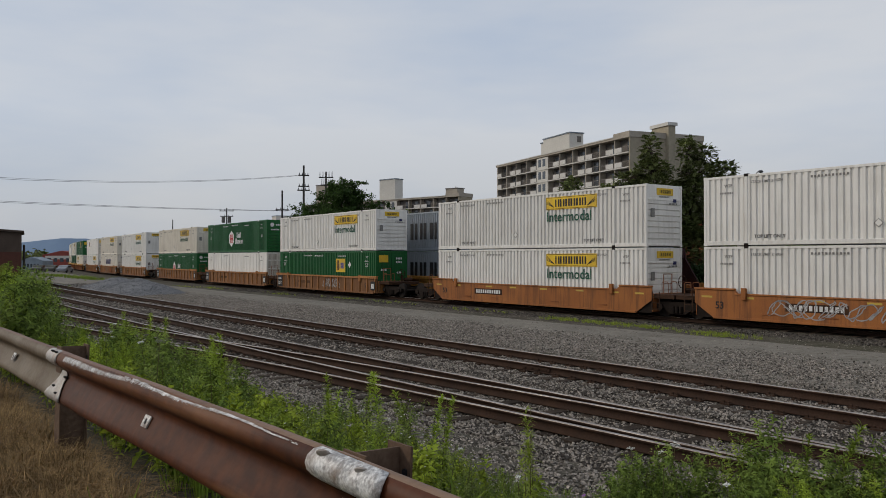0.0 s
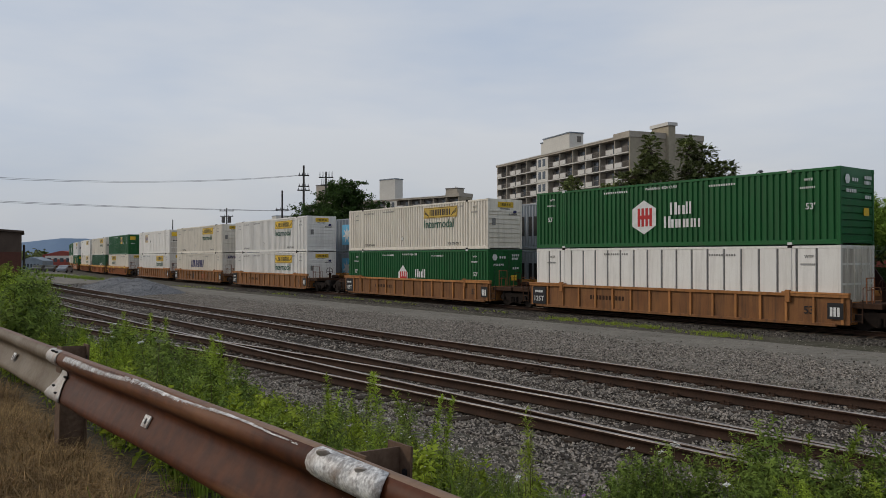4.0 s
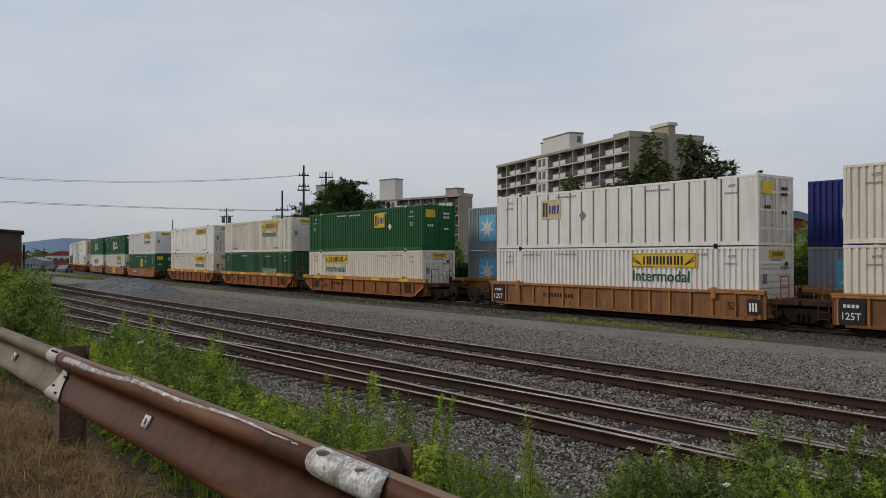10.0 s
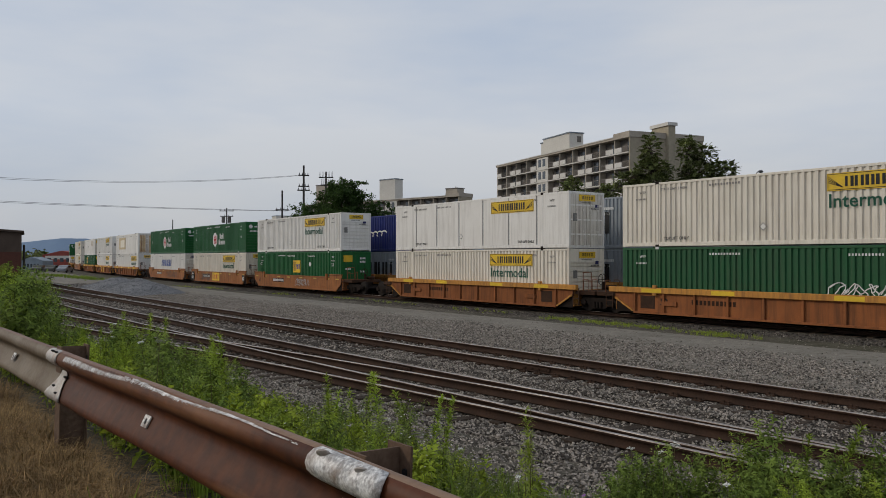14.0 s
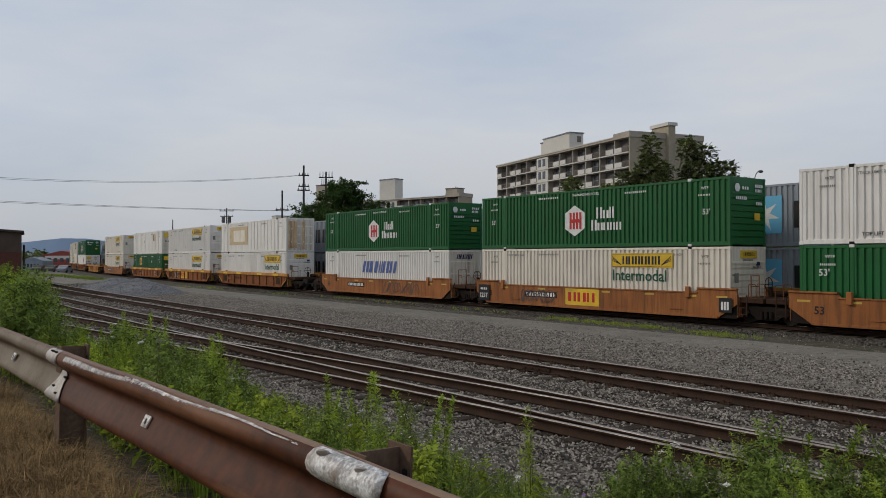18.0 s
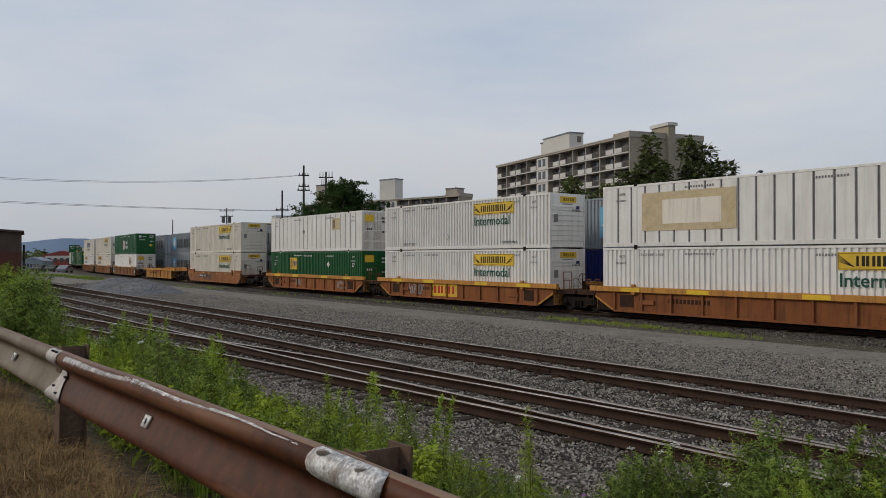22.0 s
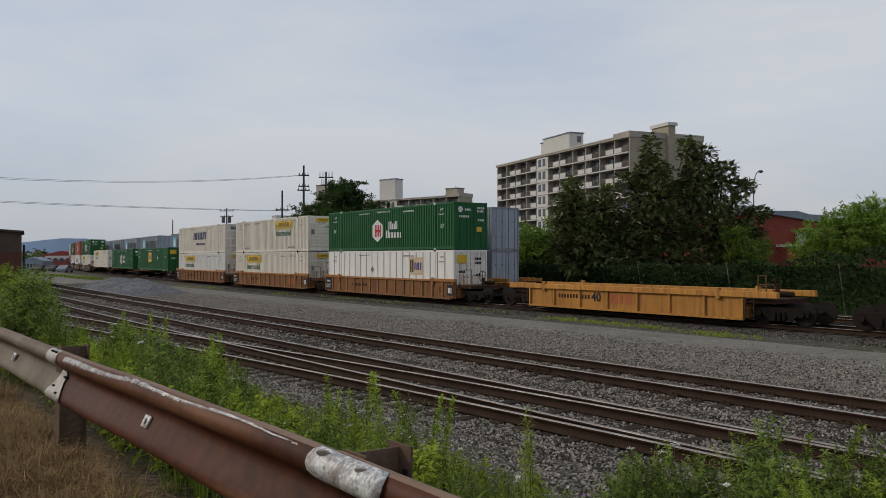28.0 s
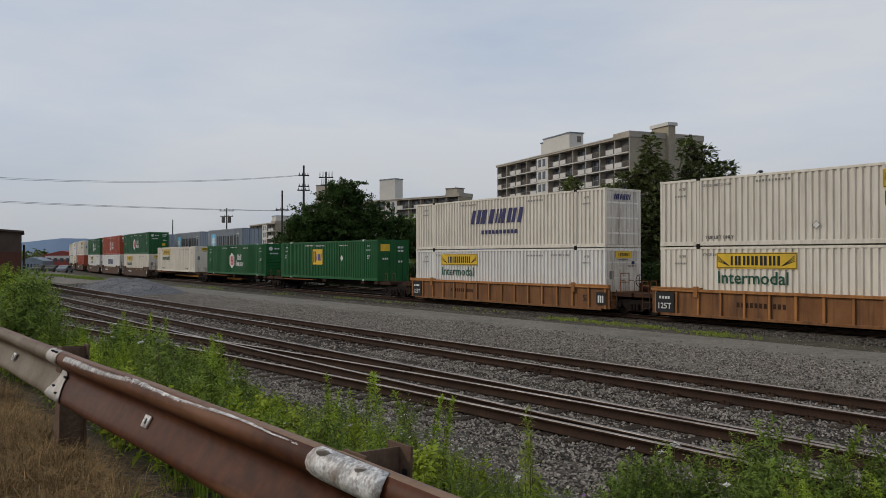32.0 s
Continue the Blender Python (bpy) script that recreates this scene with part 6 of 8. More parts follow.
# slotted tab
for u in (1.84, 4.9):
    bm = bmesh.new()
    box(bm, -0.038, 0.038, -0.003, 0.003, -0.028, 0.028)
    o = part("slotted_tab", bm, M["scrape"], guard, "small bright slotted tab")
    o.matrix_basis = Matrix.Translation(on_guard(u, 0.060, -0.190)) @ Matrix.Rotation(math.atan2(GDIR.y, GDIR.x), 4, "Z") @ Matrix.Rotation(radians(27), 4, "X")
    bm = bmesh.new()
    box(bm, -0.008, 0.008, -0.005, 0.005, -0.013, 0.013)
    o = part("slot", bm, M["black"], guard)
    o.matrix_basis = Matrix.Translation(on_guard(u, 0.0592, -0.190)) @ Matrix.Rotation(math.atan2(GDIR.y, GDIR.x), 4, "Z") @ Matrix.Rotation(radians(27), 4, "X")
for u in (-3.42, 0.10, 3.62, 7.14, 10.66):
    turn = Matrix.Translation(on_guard(u)) @ Matrix.Rotation(math.atan2(GDIR.y, GDIR.x), 4, "Z") @ Matrix.Rotation(LEAN, 4, "X")
    # local x along the rail, local -y behind it
    bm = bmesh.new()
    box(bm, -0.004, 0.004, -0.245, -0.093, -0.85, -0.005)
    box(bm, -0.06, 0.06, -0.253, -0.245, -0.85, 0.004)
    box(bm, -0.06, 0.06, -0.093, -0.085, -0.85, -0.004)
    o = part("post", bm, M["post"], guard, "rusted steel I-section post")
    o.matrix_basis = turn
    bm = bmesh.new()
    tube(bm, (-0.035, -0.256, -0.075), (-0.035, -0.240, -0.075), 0.011, 8)
    part("bolt_hole", bm, M["black"], o)

# ---- loose stones ----
def surface_z(s, o):
    z = np.interp(o, BANK_O, BANK_Z)
    for c in (T_NEAR, T_MID, T_MAIN, T_FAR):
        top = RAIL_Z[c] - 0.205
        d = np.abs(o - c)
        z = np.maximum(z, np.interp(d, [0.8, 1.75, 2.3], [top, top - 0.02, top - 0.24]))
    d = np.abs(o - T_NEAR + siding_shift(s))
    return np.where(s > 98, np.maximum(z, np.interp(d, [0.8, 1.75, 2.4], [-0.012, -0.03, -0.24])), z)


def stones(name, n, s_rng, o_rng, r_rng, material, label, seed, keep=None, base=None):
    """Angular stones scattered over a stretch of the yard, all one mesh."""
    g = np.random.default_rng(seed)
    s, o = g.uniform(*s_rng, n), g.uniform(*o_rng, n)
    if keep is not None:
        ok = keep(s, o, g)
        s, o = s[ok], o[ok]
    n = len(s)
    x, y, a = np.interp(s, LS, LX), np.interp(s, LS, LY), np.interp(s, LS, LH)
    px, py = x + o * np.cos(a), y - o * np.sin(a)
    z = (surface_z(s, o) if base is None else base(s, o))
    r = g.uniform(*r_rng, n) * g.choice([0.7, 1.0, 1.0, 1.35], n)
    cube = np.array([(-1, -0.9, -0.6), (0.9, -1, -0.6), (1, 0.9, -0.6), (-0.9, 1, -0.6), (-0.62, 0.05, 0.9), (0.6, -0.05, 0.95)], float)
    v = cube[None] * np.stack([g.uniform(0.6, 1.1, n), g.uniform(0.5, 0.95, n), g.uniform(0.4, 0.8, n)], -1)[:, None, :]
    v = (v + g.normal(0, 0.14, (n, 6, 3))) * r[:, None, None] * 0.8
    q = np.stack([g.normal(size=n), g.normal(0, 0.22, n), g.normal(0, 0.22, n), g.normal(size=n)], -1)
    q /= np.linalg.norm(q, axis=1)[:, None]
    w, i, j, k = q.T
    R = np.stack([np.stack([1 - 2 * (j * j + k * k), 2 * (i * j - k * w), 2 * (i * k + j * w)], -1),
                  np.stack([2 * (i * j + k * w), 1 - 2 * (i * i + k * k), 2 * (j * k - i * w)], -1),
                  np.stack([2 * (i * k - j * w), 2 * (j * k + i * w), 1 - 2 * (i * i + j * j)], -1)], 1)
    v = np.einsum("nab,nvb->nva", R, v) + np.stack([px, py, z + r * 0.3], -1)[:, None, :]
    tris = np.array([(0, 1, 5), (0, 5, 4), (1, 2, 5), (2, 3, 4), (2, 4, 5), (3, 0, 4)])
    f = (np.arange(n)[:, None, None] * 6 + tris[None]).reshape(-1, 3)
    ob = from_arrays(name, v.reshape(-1, 3), f, material)
    return tagged(ob, label, "gravel", kind="stuff")


not_rail = lambda s, o, g: np.all([np.abs(np.abs(o - c) - 0.755) > 0.07 for c in (T_NEAR, T_MID)], axis=0)
stones("near_ballast_stones", 130000, (98.5, 117), (-24.6, -13.2), (0.019, 0.031), M["stone"], "grey-brown crushed ballast between and beside the rails", 21, not_rail)
stones("ballast_stones", 44000, (117, 156), (-24.0, -13.2), (0.025, 0.042), M["stone"], "grey-brown crushed ballast between and beside the rails", 22, not_rail)
ROAD = ([-13.3, -12.5, -11.6, -9.0, -6.0, -4.6, -3.6], [-0.12, -0.07, -0.045, -0.06, -0.10, -0.165, -0.33])
on_road = lambda s, o: np.maximum(surface_z(s, o), np.interp(o, *ROAD)) - 0.004
stones("road_stones", 100000, (101, 140), (-13.6, -7.6), (0.018, 0.034), M["stone"], "loose grey gravel along the edge of the service road", 23, lambda s, o, g: g.uniform(size=len(s)) < np.interp(o + 0.35 * np.sin(s * 0.9), [-13.6, -10.0, -8.6, -7.6], [1.0, 0.95, 0.35, 0.05]), on_road)
stones("road_stones", 26000, (101, 150), (-9.0, -0.6), (0.012, 0.026), M["stone"], "loose grey gravel on the service road", 28, lambda s, o, g: g.uniform(size=len(s)) < np.interp(o, [-9.0, -5.0, -3.6, -2.4, -0.6], [0.25, 0.2, 0.4, 1.0, 1.0]), on_road)
stones("road_stones", 30000, (140, 186), (-13.5, -8.0), (0.028, 0.046), M["stone"], "loose grey gravel along the edge of the service road", 27, lambda s, o, g: g.uniform(size=len(s)) < np.interp(o + 0.35 * np.sin(s * 0.9), [-13.6, -10.2, -8.6, -8.0], [1.0, 0.9, 0.3, 0.05]), on_road)
stones("main_ballast_stones", 12000, (101, 170), (-2.7, -0.6), (0.03, 0.055), M["stone_shaded"], "grey ballast shoulder of the main line", 24)

# ---- gravel piles ----
def pile_height(x, y):
    h = np.zeros(np.shape(x))
    for s_, o_, r, top in ((159.0, -11.9, 3.2, 1.0), (161.2, -11.7, 3.4, 1.2), (168.2, -11.5, 3.0, 1.16), (170.8, -11.3, 3.0, 1.06), (174.4, -11.0, 2.6, 0.78)):
        cx, cy, _a = spot(s_, o_)
        d = np.hypot(x - cx, y - cy)
        h = np.maximum(h, top * np.clip(1 - (d / r), 0, 1) ** 0.85)
    return h


px, py = np.meshgrid(np.linspace(-40, -12, 140), np.linspace(46, 88, 200), indexing="ij")
ph_ = pile_height(px, py)
pz = np.where(ph_ > 0.01, -0.12 + ph_ + np.random.default_rng(9).normal(0, 0.025, px.shape), -0.6)
k2 = px.shape[1]
ii, jj = np.meshgrid(np.arange(px.shape[0] - 1), np.arange(k2 - 1), indexing="ij")
pf = np.stack([ii * k2 + jj, (ii + 1) * k2 + jj, (ii + 1) * k2 + jj + 1, ii * k2 + jj + 1], -1).reshape(-1, 4)
keepf = (ph_.ravel()[pf] > 0.01).any(axis=1)
pile = from_arrays("gravel_heap", np.stack([px, py, pz], -1).reshape(-1, 3), pf[keepf], M["stone_blue"], smooth=False)
tagged(pile, "low grey mound of crushed stone beside the track", "gravel", kind="stuff")

def heap_top(s, o):
    x, y, a = np.interp(s, LS, LX), np.interp(s, LS, LY), np.interp(s, LS, LH)
    return -0.12 + pile_height(x + o * np.cos(a), y - o * np.sin(a))


stones("heap_stones", 22000, (152, 177), (-15.5, -7.7), (0.022, 0.042), M["stone_blue"], "crushed grey stones lying on the heaps", 26,
              lambda s, o, g: heap_top(s, o) > -0.02, heap_top)

# ---- apartment buildings ----
def apartment(origin, far, width, floors, storey, label, bays, stair_bay, roof_z, pent=(), end_tower=True, light_bay=True):
    """A slab of flats: its long balcony side runs from origin to far; local x along it, local y into the building."""
    o, f = Vector((*origin, 0)), Vector((*far, 0))
    d = f - o
    L = d.length
    ang = math.atan2(d.y, d.x)
    b = empty("apartment_building", Matrix.Translation(o) @ Matrix.Rotation(ang, 4, "Z"))
    tagged(b, label, "building")
    sgn = -1.0  # the inside lies to the right of the long side's direction
    Y = lambda a: sgn * a
    yb = lambda a, c: (min(Y(a), Y(c)), max(Y(a), Y(c)))
    depth = 1.5
    part("core_wall", boxed(0.3, L - 0.3, *yb(depth, width), -0.3, roof_z - 0.1), M["concrete"], b)
    part("end_wall", boxed(0.0, 0.3, *yb(0.0, width), -0.3, roof_z), M["end_concrete"], b)
    part("end_wall", boxed(L - 0.3, L, *yb(0.0, width), -0.3, roof_z), M["concrete"], b)
    part("roof_parapet", boxed(5.0, L + 0.15, *yb(-0.2, width + 0.1), roof_z - 0.75, roof_z - 0.22), M["concrete"], b)
    part("roof_parapet", boxed(-0.15, 5.0, *yb(-0.2, width + 0.1), roof_z - 0.75, roof_z + 0.35), M["concrete"], b)
    part("roof_edge", boxed(5.0, L + 0.25, *yb(-0.32, -0.2), roof_z - 0.36, roof_z - 0.18), M["concrete_light"], b)
    bay = L / bays
    z_top = roof_z - 0.75
    for k in range(1, bays):
        part("party_wall", boxed(k * bay - 0.12, k * bay + 0.12, *yb(0.05, depth), -0.3, z_top), M["concrete"], b)
    for fl in range(floors):
        z1 = z_top - fl * storey
        z0 = z1 - storey
        if z0 < 3.0:
            break
        part("floor_slab", boxed(0.3, L - 0.3, *yb(-0.12, depth), z0 - 0.1, z0 + 0.12), M["concrete_light"], b)
        for k in range(bays):
            x0, x1 = k * bay + 0.14, (k + 1) * bay - 0.14
            if k in stair_bay:
                part("stair_wall", boxed(x0 - 0.14, x1 + 0.14, *yb(0.0, 0.2), z0 + 0.12, z1 - 0.1), M["concrete_light"], b)
                for wx in (0.22, 0.62):
                    w = part("window", boxed(x0 + wx * (x1 - x0) - 0.1, x0 + (wx + 0.24) * (x1 - x0), *yb(-0.03, 0.0), z0 + 0.65, z1 - 0.45), M["glass"], b)
                continue
            r = random.Random(k * 31 + fl * 7 + int(L))
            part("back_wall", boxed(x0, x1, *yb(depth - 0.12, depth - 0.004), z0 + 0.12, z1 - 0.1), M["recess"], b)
            dx = r.choice((0.16, 0.45))
            part("balcony_door", boxed(x0 + dx * (x1 - x0), x0 + (dx + 0.34) * (x1 - x0), *yb(depth - 0.2, depth - 0.13), z0 + 0.12, z0 + 2.2), M["glass"], b)
            if fl < 5 and width > 10:
                rods = bmesh.new()
                for g in range(6):
                    rx = x0 + (0.55 + 0.08 * g if k % 2 else 0.03 + 0.08 * g) * (x1 - x0)
                    box(rods, rx, rx + 0.05, *yb(-0.085, -0.055), z0 + 0.12, z0 + 1.13)
                part("balustrade", rods, M["steel"], b)
            part("balcony_panel", boxed(x0 + (0.02 if k % 2 else 0.50) * (x1 - x0), x1 - (0.46 if k % 2 else 0.02) * (x1 - x0), *yb(-0.10, -0.04), z0 + 0.18, z0 + 1.08), M["balcony"], b)
            part("railing", boxed(x0, x1, *yb(-0.09, -0.05), z0 + 1.13, z0 + 1.18), M["steel"], b)
            if r.random() < 0.4:
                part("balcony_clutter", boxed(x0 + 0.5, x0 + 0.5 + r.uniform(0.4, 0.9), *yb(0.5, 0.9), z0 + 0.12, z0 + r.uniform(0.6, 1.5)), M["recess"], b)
    for px0, px1, py0, py1, pz, mat_ in pent:
        part("roof_house", boxed(px0, px1, *yb(py0, py1), roof_z - 0.5, pz, bevel=0.05), M[mat_], b)
        part("roof_house_cap", boxed(px0 - 0.15, px1 + 0.15, *yb(py0 - 0.15, py1 + 0.15), pz, pz + 0.25), M["recess"] if mat_ == "concrete" else M["roof_grey"], b)
    return b


a1 = apartment((34.3, 146), (13.4, 197), 16.8, 9, 2.75, "tall grey-beige concrete apartment building with rows of balconies", 11, (6,), 25.6,
               ((26.0, 37.4, 3.0, 6.5, 29.5, "concrete_light"), (37.4, 38.8, 3.2, 6.2, 28.8, "concrete_light")))
part("stair_tower", boxed(-0.9, 4.2, -9.6, -8.0, -0.3, 27.3, bevel=0.05), M["end_concrete"], a1)
part("roof_house_window", boxed(25.93, 26.0, -5.9, -4.9, 27.6, 28.9), M["recess"], a1)
part("stair_tower_cap", boxed(-1.1, 4.4, -9.9, -7.7, 27.3, 27.9), M["concrete_light"], a1)
for k, x in enumerate((17.0, 12.0, 20.0)):
    bm = bmesh.new()
    tube(bm, (x, -6, 25.5), (x, -6, 26.9), 0.25, 8)
    part("roof_vent", bm, M["recess"], a1)
a2 = apartment((4.6, 228), (-48, 274.5), 6, 7, 2.75, "second concrete apartment building half hidden behind trees", 14, (5,), 20.9,
               ((27.0, 34.0, 1.2, 4.6, 27.0, "concrete_light"), (1.5, 6.0, 1.0, 4.0, 22.6, "concrete"), (55.0, 66.0, 2.0, 9.0, 27.2, "concrete")))
bm = bmesh.new()
tube(bm, (3.8, -3, 20.8), (3.8, -3, 23.4), 0.12, 6)
part("antenna_mast", bm, M["recess"], a2)
apartment((-63, 300), (-80, 330), 14, 5, 2.75, "low flat-roofed building far behind the trees", 6, (2,), 16.2, ((6.0, 11.0, 2.0, 8.0, 18.6, "concrete_light"),))

# ---- brick works building and fence ----
bw = empty("brick_building", Matrix.Translation((37.5, 91, 0)) @ Matrix.Rotation(radians(28), 4, "Z"))
tagged(bw, "red brick industrial building with a shallow grey roof", "building")


def gabled(w, d, z0, z1, bm):
    prism(bm, [(0, -0.3), (0, z0), (w * 0.5, z1), (w, z0), (w, -0.3)], 0, d)


bm = bmesh.new()
prism(bm, [(-1.5, -0.3), (-1.5, 7.7), (10.5, 6.6), (10.5, -0.3)], 0, 18)
part("brick_wall", bm, M["brick"], bw)
bm = bmesh.new()
prism(bm, [(-2.0, 7.75), (-2.0, 7.95), (4.0, 8.1), (11.0, 6.9), (11.0, 6.62)], -0.4, 18.4)
part("roof", bm, M["roof_grey"], bw)
part("roof_vent", boxed(3.0, 4.2, 6, 7.2, 7.9, 9.0), M["roof_grey"], bw)
part("upper_roof", boxed(4.0, 22, 9, 24, 7.6, 8.5), M["roof_grey"], bw)
part("wall_annex", boxed(10.5, 26, 2, 18, -0.3, 6.8), M["brick"], bw)
part("annex_wall", boxed(1.0, 12.0, -3.0, -0.01, -0.3, 3.9), M["brick"], bw)
part("annex_roof_edge", boxed(0.8, 12.2, -3.2, 0.0, 3.9, 4.15), M["concrete_light"], bw)
part("roof_unit", boxed(3.6, 7.6, -2.6, -0.6, 4.15, 5.5), M["concrete_light"], bw)
part("window", boxed(6.2, 7.7, -2.66, -2.6, 4.4, 5.3), M["glass"], bw)

# ---- shed and far buildings by the yard's end ----
shed = empty("shed", Matrix.Translation((-39.65, 74.5, 0)) @ Matrix.Rotation(radians(27.5), 4, "Z"))
tagged(shed, "dark brown shed with grey panels and a sloping roof", "shed")
bm = bmesh.new()
prism(bm, [(-14, -0.3), (-14, 5.9), (0.15, 5.0), (0.15, -0.3)], 0, 9)
part("wall", bm, M["shed"], shed)
bm = bmesh.new()
prism(bm, [(-14.3, 5.92), (-14.3, 6.14), (0.4, 5.18), (0.4, 5.0)], -0.3, 9.3)
part("roof", bm, M["shed"], shed)
part("panel", boxed(-9.5, -2.6, -0.10, -0.01, 2.35, 4.35, bevel=0.02), M["shed_door"], shed)
part("brick_corner", boxed(-1.9, 0.17, -0.03, 0.0, -0.3, 3.2), M["dark_brick"], shed, "dark brick corner")
part("lintel", boxed(-9.6, -2.5, -0.14, -0.01, 2.14, 2.33), M["shed"], shed)
part("door", boxed(-6.4, -2.4, -0.05, -0.01, -0.1, 1.9), M["shed_door"], shed)
for nm, x0, x1, y, z1, w, r, lab in (("red_roofed_house", -131, -119.5, 262, 4.9, "shed", "roof_red", "long dark building with a red roof"), 
                                ("hut", -83.2, -79.6, 158, 2.8, "brick", "roof_grey", "small brick hut with a pale roof")):
    h = empty(nm, Matrix.Translation((x0, y, 0)))
    tagged(h, lab, "building")
    deep = 12 if x1 - x0 > 8 else 3.2
    part("wall", boxed(0, x1 - x0, 0, deep, -0.3, z1 * 0.72), M[w], h)
    bm = bmesh.new()
    gabled(x1 - x0 + 1, deep + 1, z1 * 0.72, z1, bm)
    bmesh.ops.translate(bm, verts=bm.verts, vec=(-0.5, -0.5, 0))
    part("roof", bm, M[r], h)
    if nm == "red_roofed_house":
        part("window_band", boxed(0.4, x1 - x0 - 0.4, -0.53, -0.5, z1 * 0.42, z1 * 0.66), M["concrete_light"], h)
    for k in range(5):
        part("window", boxed((x1 - x0) * (0.1 + 0.18 * k), (x1 - x0) * (0.2 + 0.18 * k), -0.56, -0.5, z1 * 0.25, z1 * 0.5), M["glass"], h)


def parked_car(x, y, rz, paint, label):
    c = empty("parked_car", pose(x, y, -0.2, 0, 0, rz))
    tagged(c, label, "car")
    bm = bmesh.new()
    prism(bm, [(-2.2, 0.3), (-2.25, 0.75), (-2.0, 0.92), (-1.3, 0.98), (-0.7, 1.42), (0.7, 1.45), (1.35, 1.0), (2.1, 0.88), (2.25, 0.6), (2.2, 0.3)], -0.85, 0.85, 0.05)
    part("body", bm, M[paint], c)
    part("side_window", boxed(-0.8, 0.9, -0.865, -0.845, 1.0, 1.34), M["glass"], c)
    for xx in (-1.4, 1.4):
        bm = bmesh.new()
        tube(bm, (xx, -0.9, 0.32), (xx, -0.66, 0.32), 0.33, 14)
        part("wheel", bm, M["black"], c)
    return c


parked_car(-71.2, 150, 97, "car_white", "grey car parked beyond the track's end")
parked_car(-74.6, 152, 100, "car_dark", "olive grey car parked beyond the track's end")
parked_car(-77.6, 153, 100, "car_dark", "olive grey car parked beyond the track's end")

# ---- poles and wires ----
def utility_pole(x, y, h, label, arms, transformer=0, insul=False):
    p = empty("utility_pole", Matrix.Translation((x, y, -0.3)))
    tagged(p, label, "utility pole")
    bm = bmesh.new()
    tube(bm, (0, 0, 0), (0, 0, h + 0.3), 0.145, 10, 0.095)
    part("shaft", bm, M["pole"], p)
    for z, w, a in arms:
        bm = bmesh.new()
        box(bm, -w / 2, w / 2, -0.06, 0.06, h + 0.3 - z - 0.06, h + 0.3 - z + 0.06)
        o = part("crossarm", bm, M["pole"], p)
        o.matrix_basis = Matrix.Rotation(radians(a), 4, "Z")
        for k in range(5 if insul else 4):
            xx = -w / 2 + 0.12 + (w - 0.24) * k / (4 if insul else 3)
            bm = bmesh.new()
            tube(bm, (xx, 0, h + 0.3 - z + 0.06), (xx, 0, h + 0.3 - z + (0.62 if insul else 0.28)), 0.05, 6, 0.03)
            q = part("insulator", bm, M["lens"], p)
            q.matrix_basis = Matrix.Rotation(radians(a), 4, "Z")
    for k in range(transformer):
        bm = bmesh.new()
        tube(bm, ((-1) ** k * 0.5, -0.2, h - 2.2), ((-1) ** k * 0.5, -0.2, h - 1.2), 0.3, 10)
        part("transformer", bm, M["recess"], p)
    return p


utility_pole(-14.35, 82, 12.16, "tall wooden utility pole with crossarms", ((1.03, 1.08, 10), (2.16, 1.14, 10), (2.56, 1.31, 10)))
utility_pole(-12.2, 83.0, 11.62, "wooden utility pole with a double crossarm of insulators", ((0.6, 1.5, 0), (1.4, 1.1, 0), (2.5, 1.0, 0)), insul=True)
utility_pole(-20.0, 99, 11.0, "wooden utility pole with a crossarm", ((2.4, 1.6, 0),))
utility_pole(-36.4, 134, 11.0, "wooden utility pole with crossarms and transformers", ((0.5, 2.4, 0), (1.4, 2.2, 0)), 2)
utility_pole(-59.4, 175, 11.0, "plain wooden utility pole", ())
utility_pole(-40.5, 77.0, 3.9, "short brown wooden post beside the shed", ())


def wire_run(pts, sag, r, label):
    cu = bpy.data.curves.new("wire", "CURVE")
    cu.dimensions, cu.bevel_depth, cu.bevel_resolution = "3D", r, 1
    sp = cu.splines.new("POLY")
    allp = []
    for (a, b) in zip(pts, pts[1:]):
        for k in range(12):
            t = k / 12
            p = Vector(a).lerp(Vector(b), t)
            p.z -= sag * 4 * t * (1 - t)
            allp.append(p)
    allp.append(Vector(pts[-1]))
    sp.points.add(len(allp) - 1)
    for q, p in zip(sp.points, allp):
        q.co = (*p, 1)
    cu.materials.append(M["wire"])
    tmp = bpy.data.objects.new("wire", cu)
    me = bpy.data.meshes.new_from_object(tmp)
    bpy.data.objects.remove(tmp)
    o = new("overhead_wire", me)
    return tagged(o, label, "wire", group="overhead wires")


for k in (0.0, 0.16):
    wire_run([(-52, 60, 10.25 + k), (-14.35, 82, 11.13 + 0.4 * k)], 1.25, 0.014, "thin overhead wire between utility poles")
for k in (0.0, 0.18):
    wire_run([(-60, 72, 8.72 + k), (-20.0, 99, 8.45 + 0.3 * k), (-14.35, 82, 8.4)], 0.3, 0.018, "thin overhead wire between utility poles")

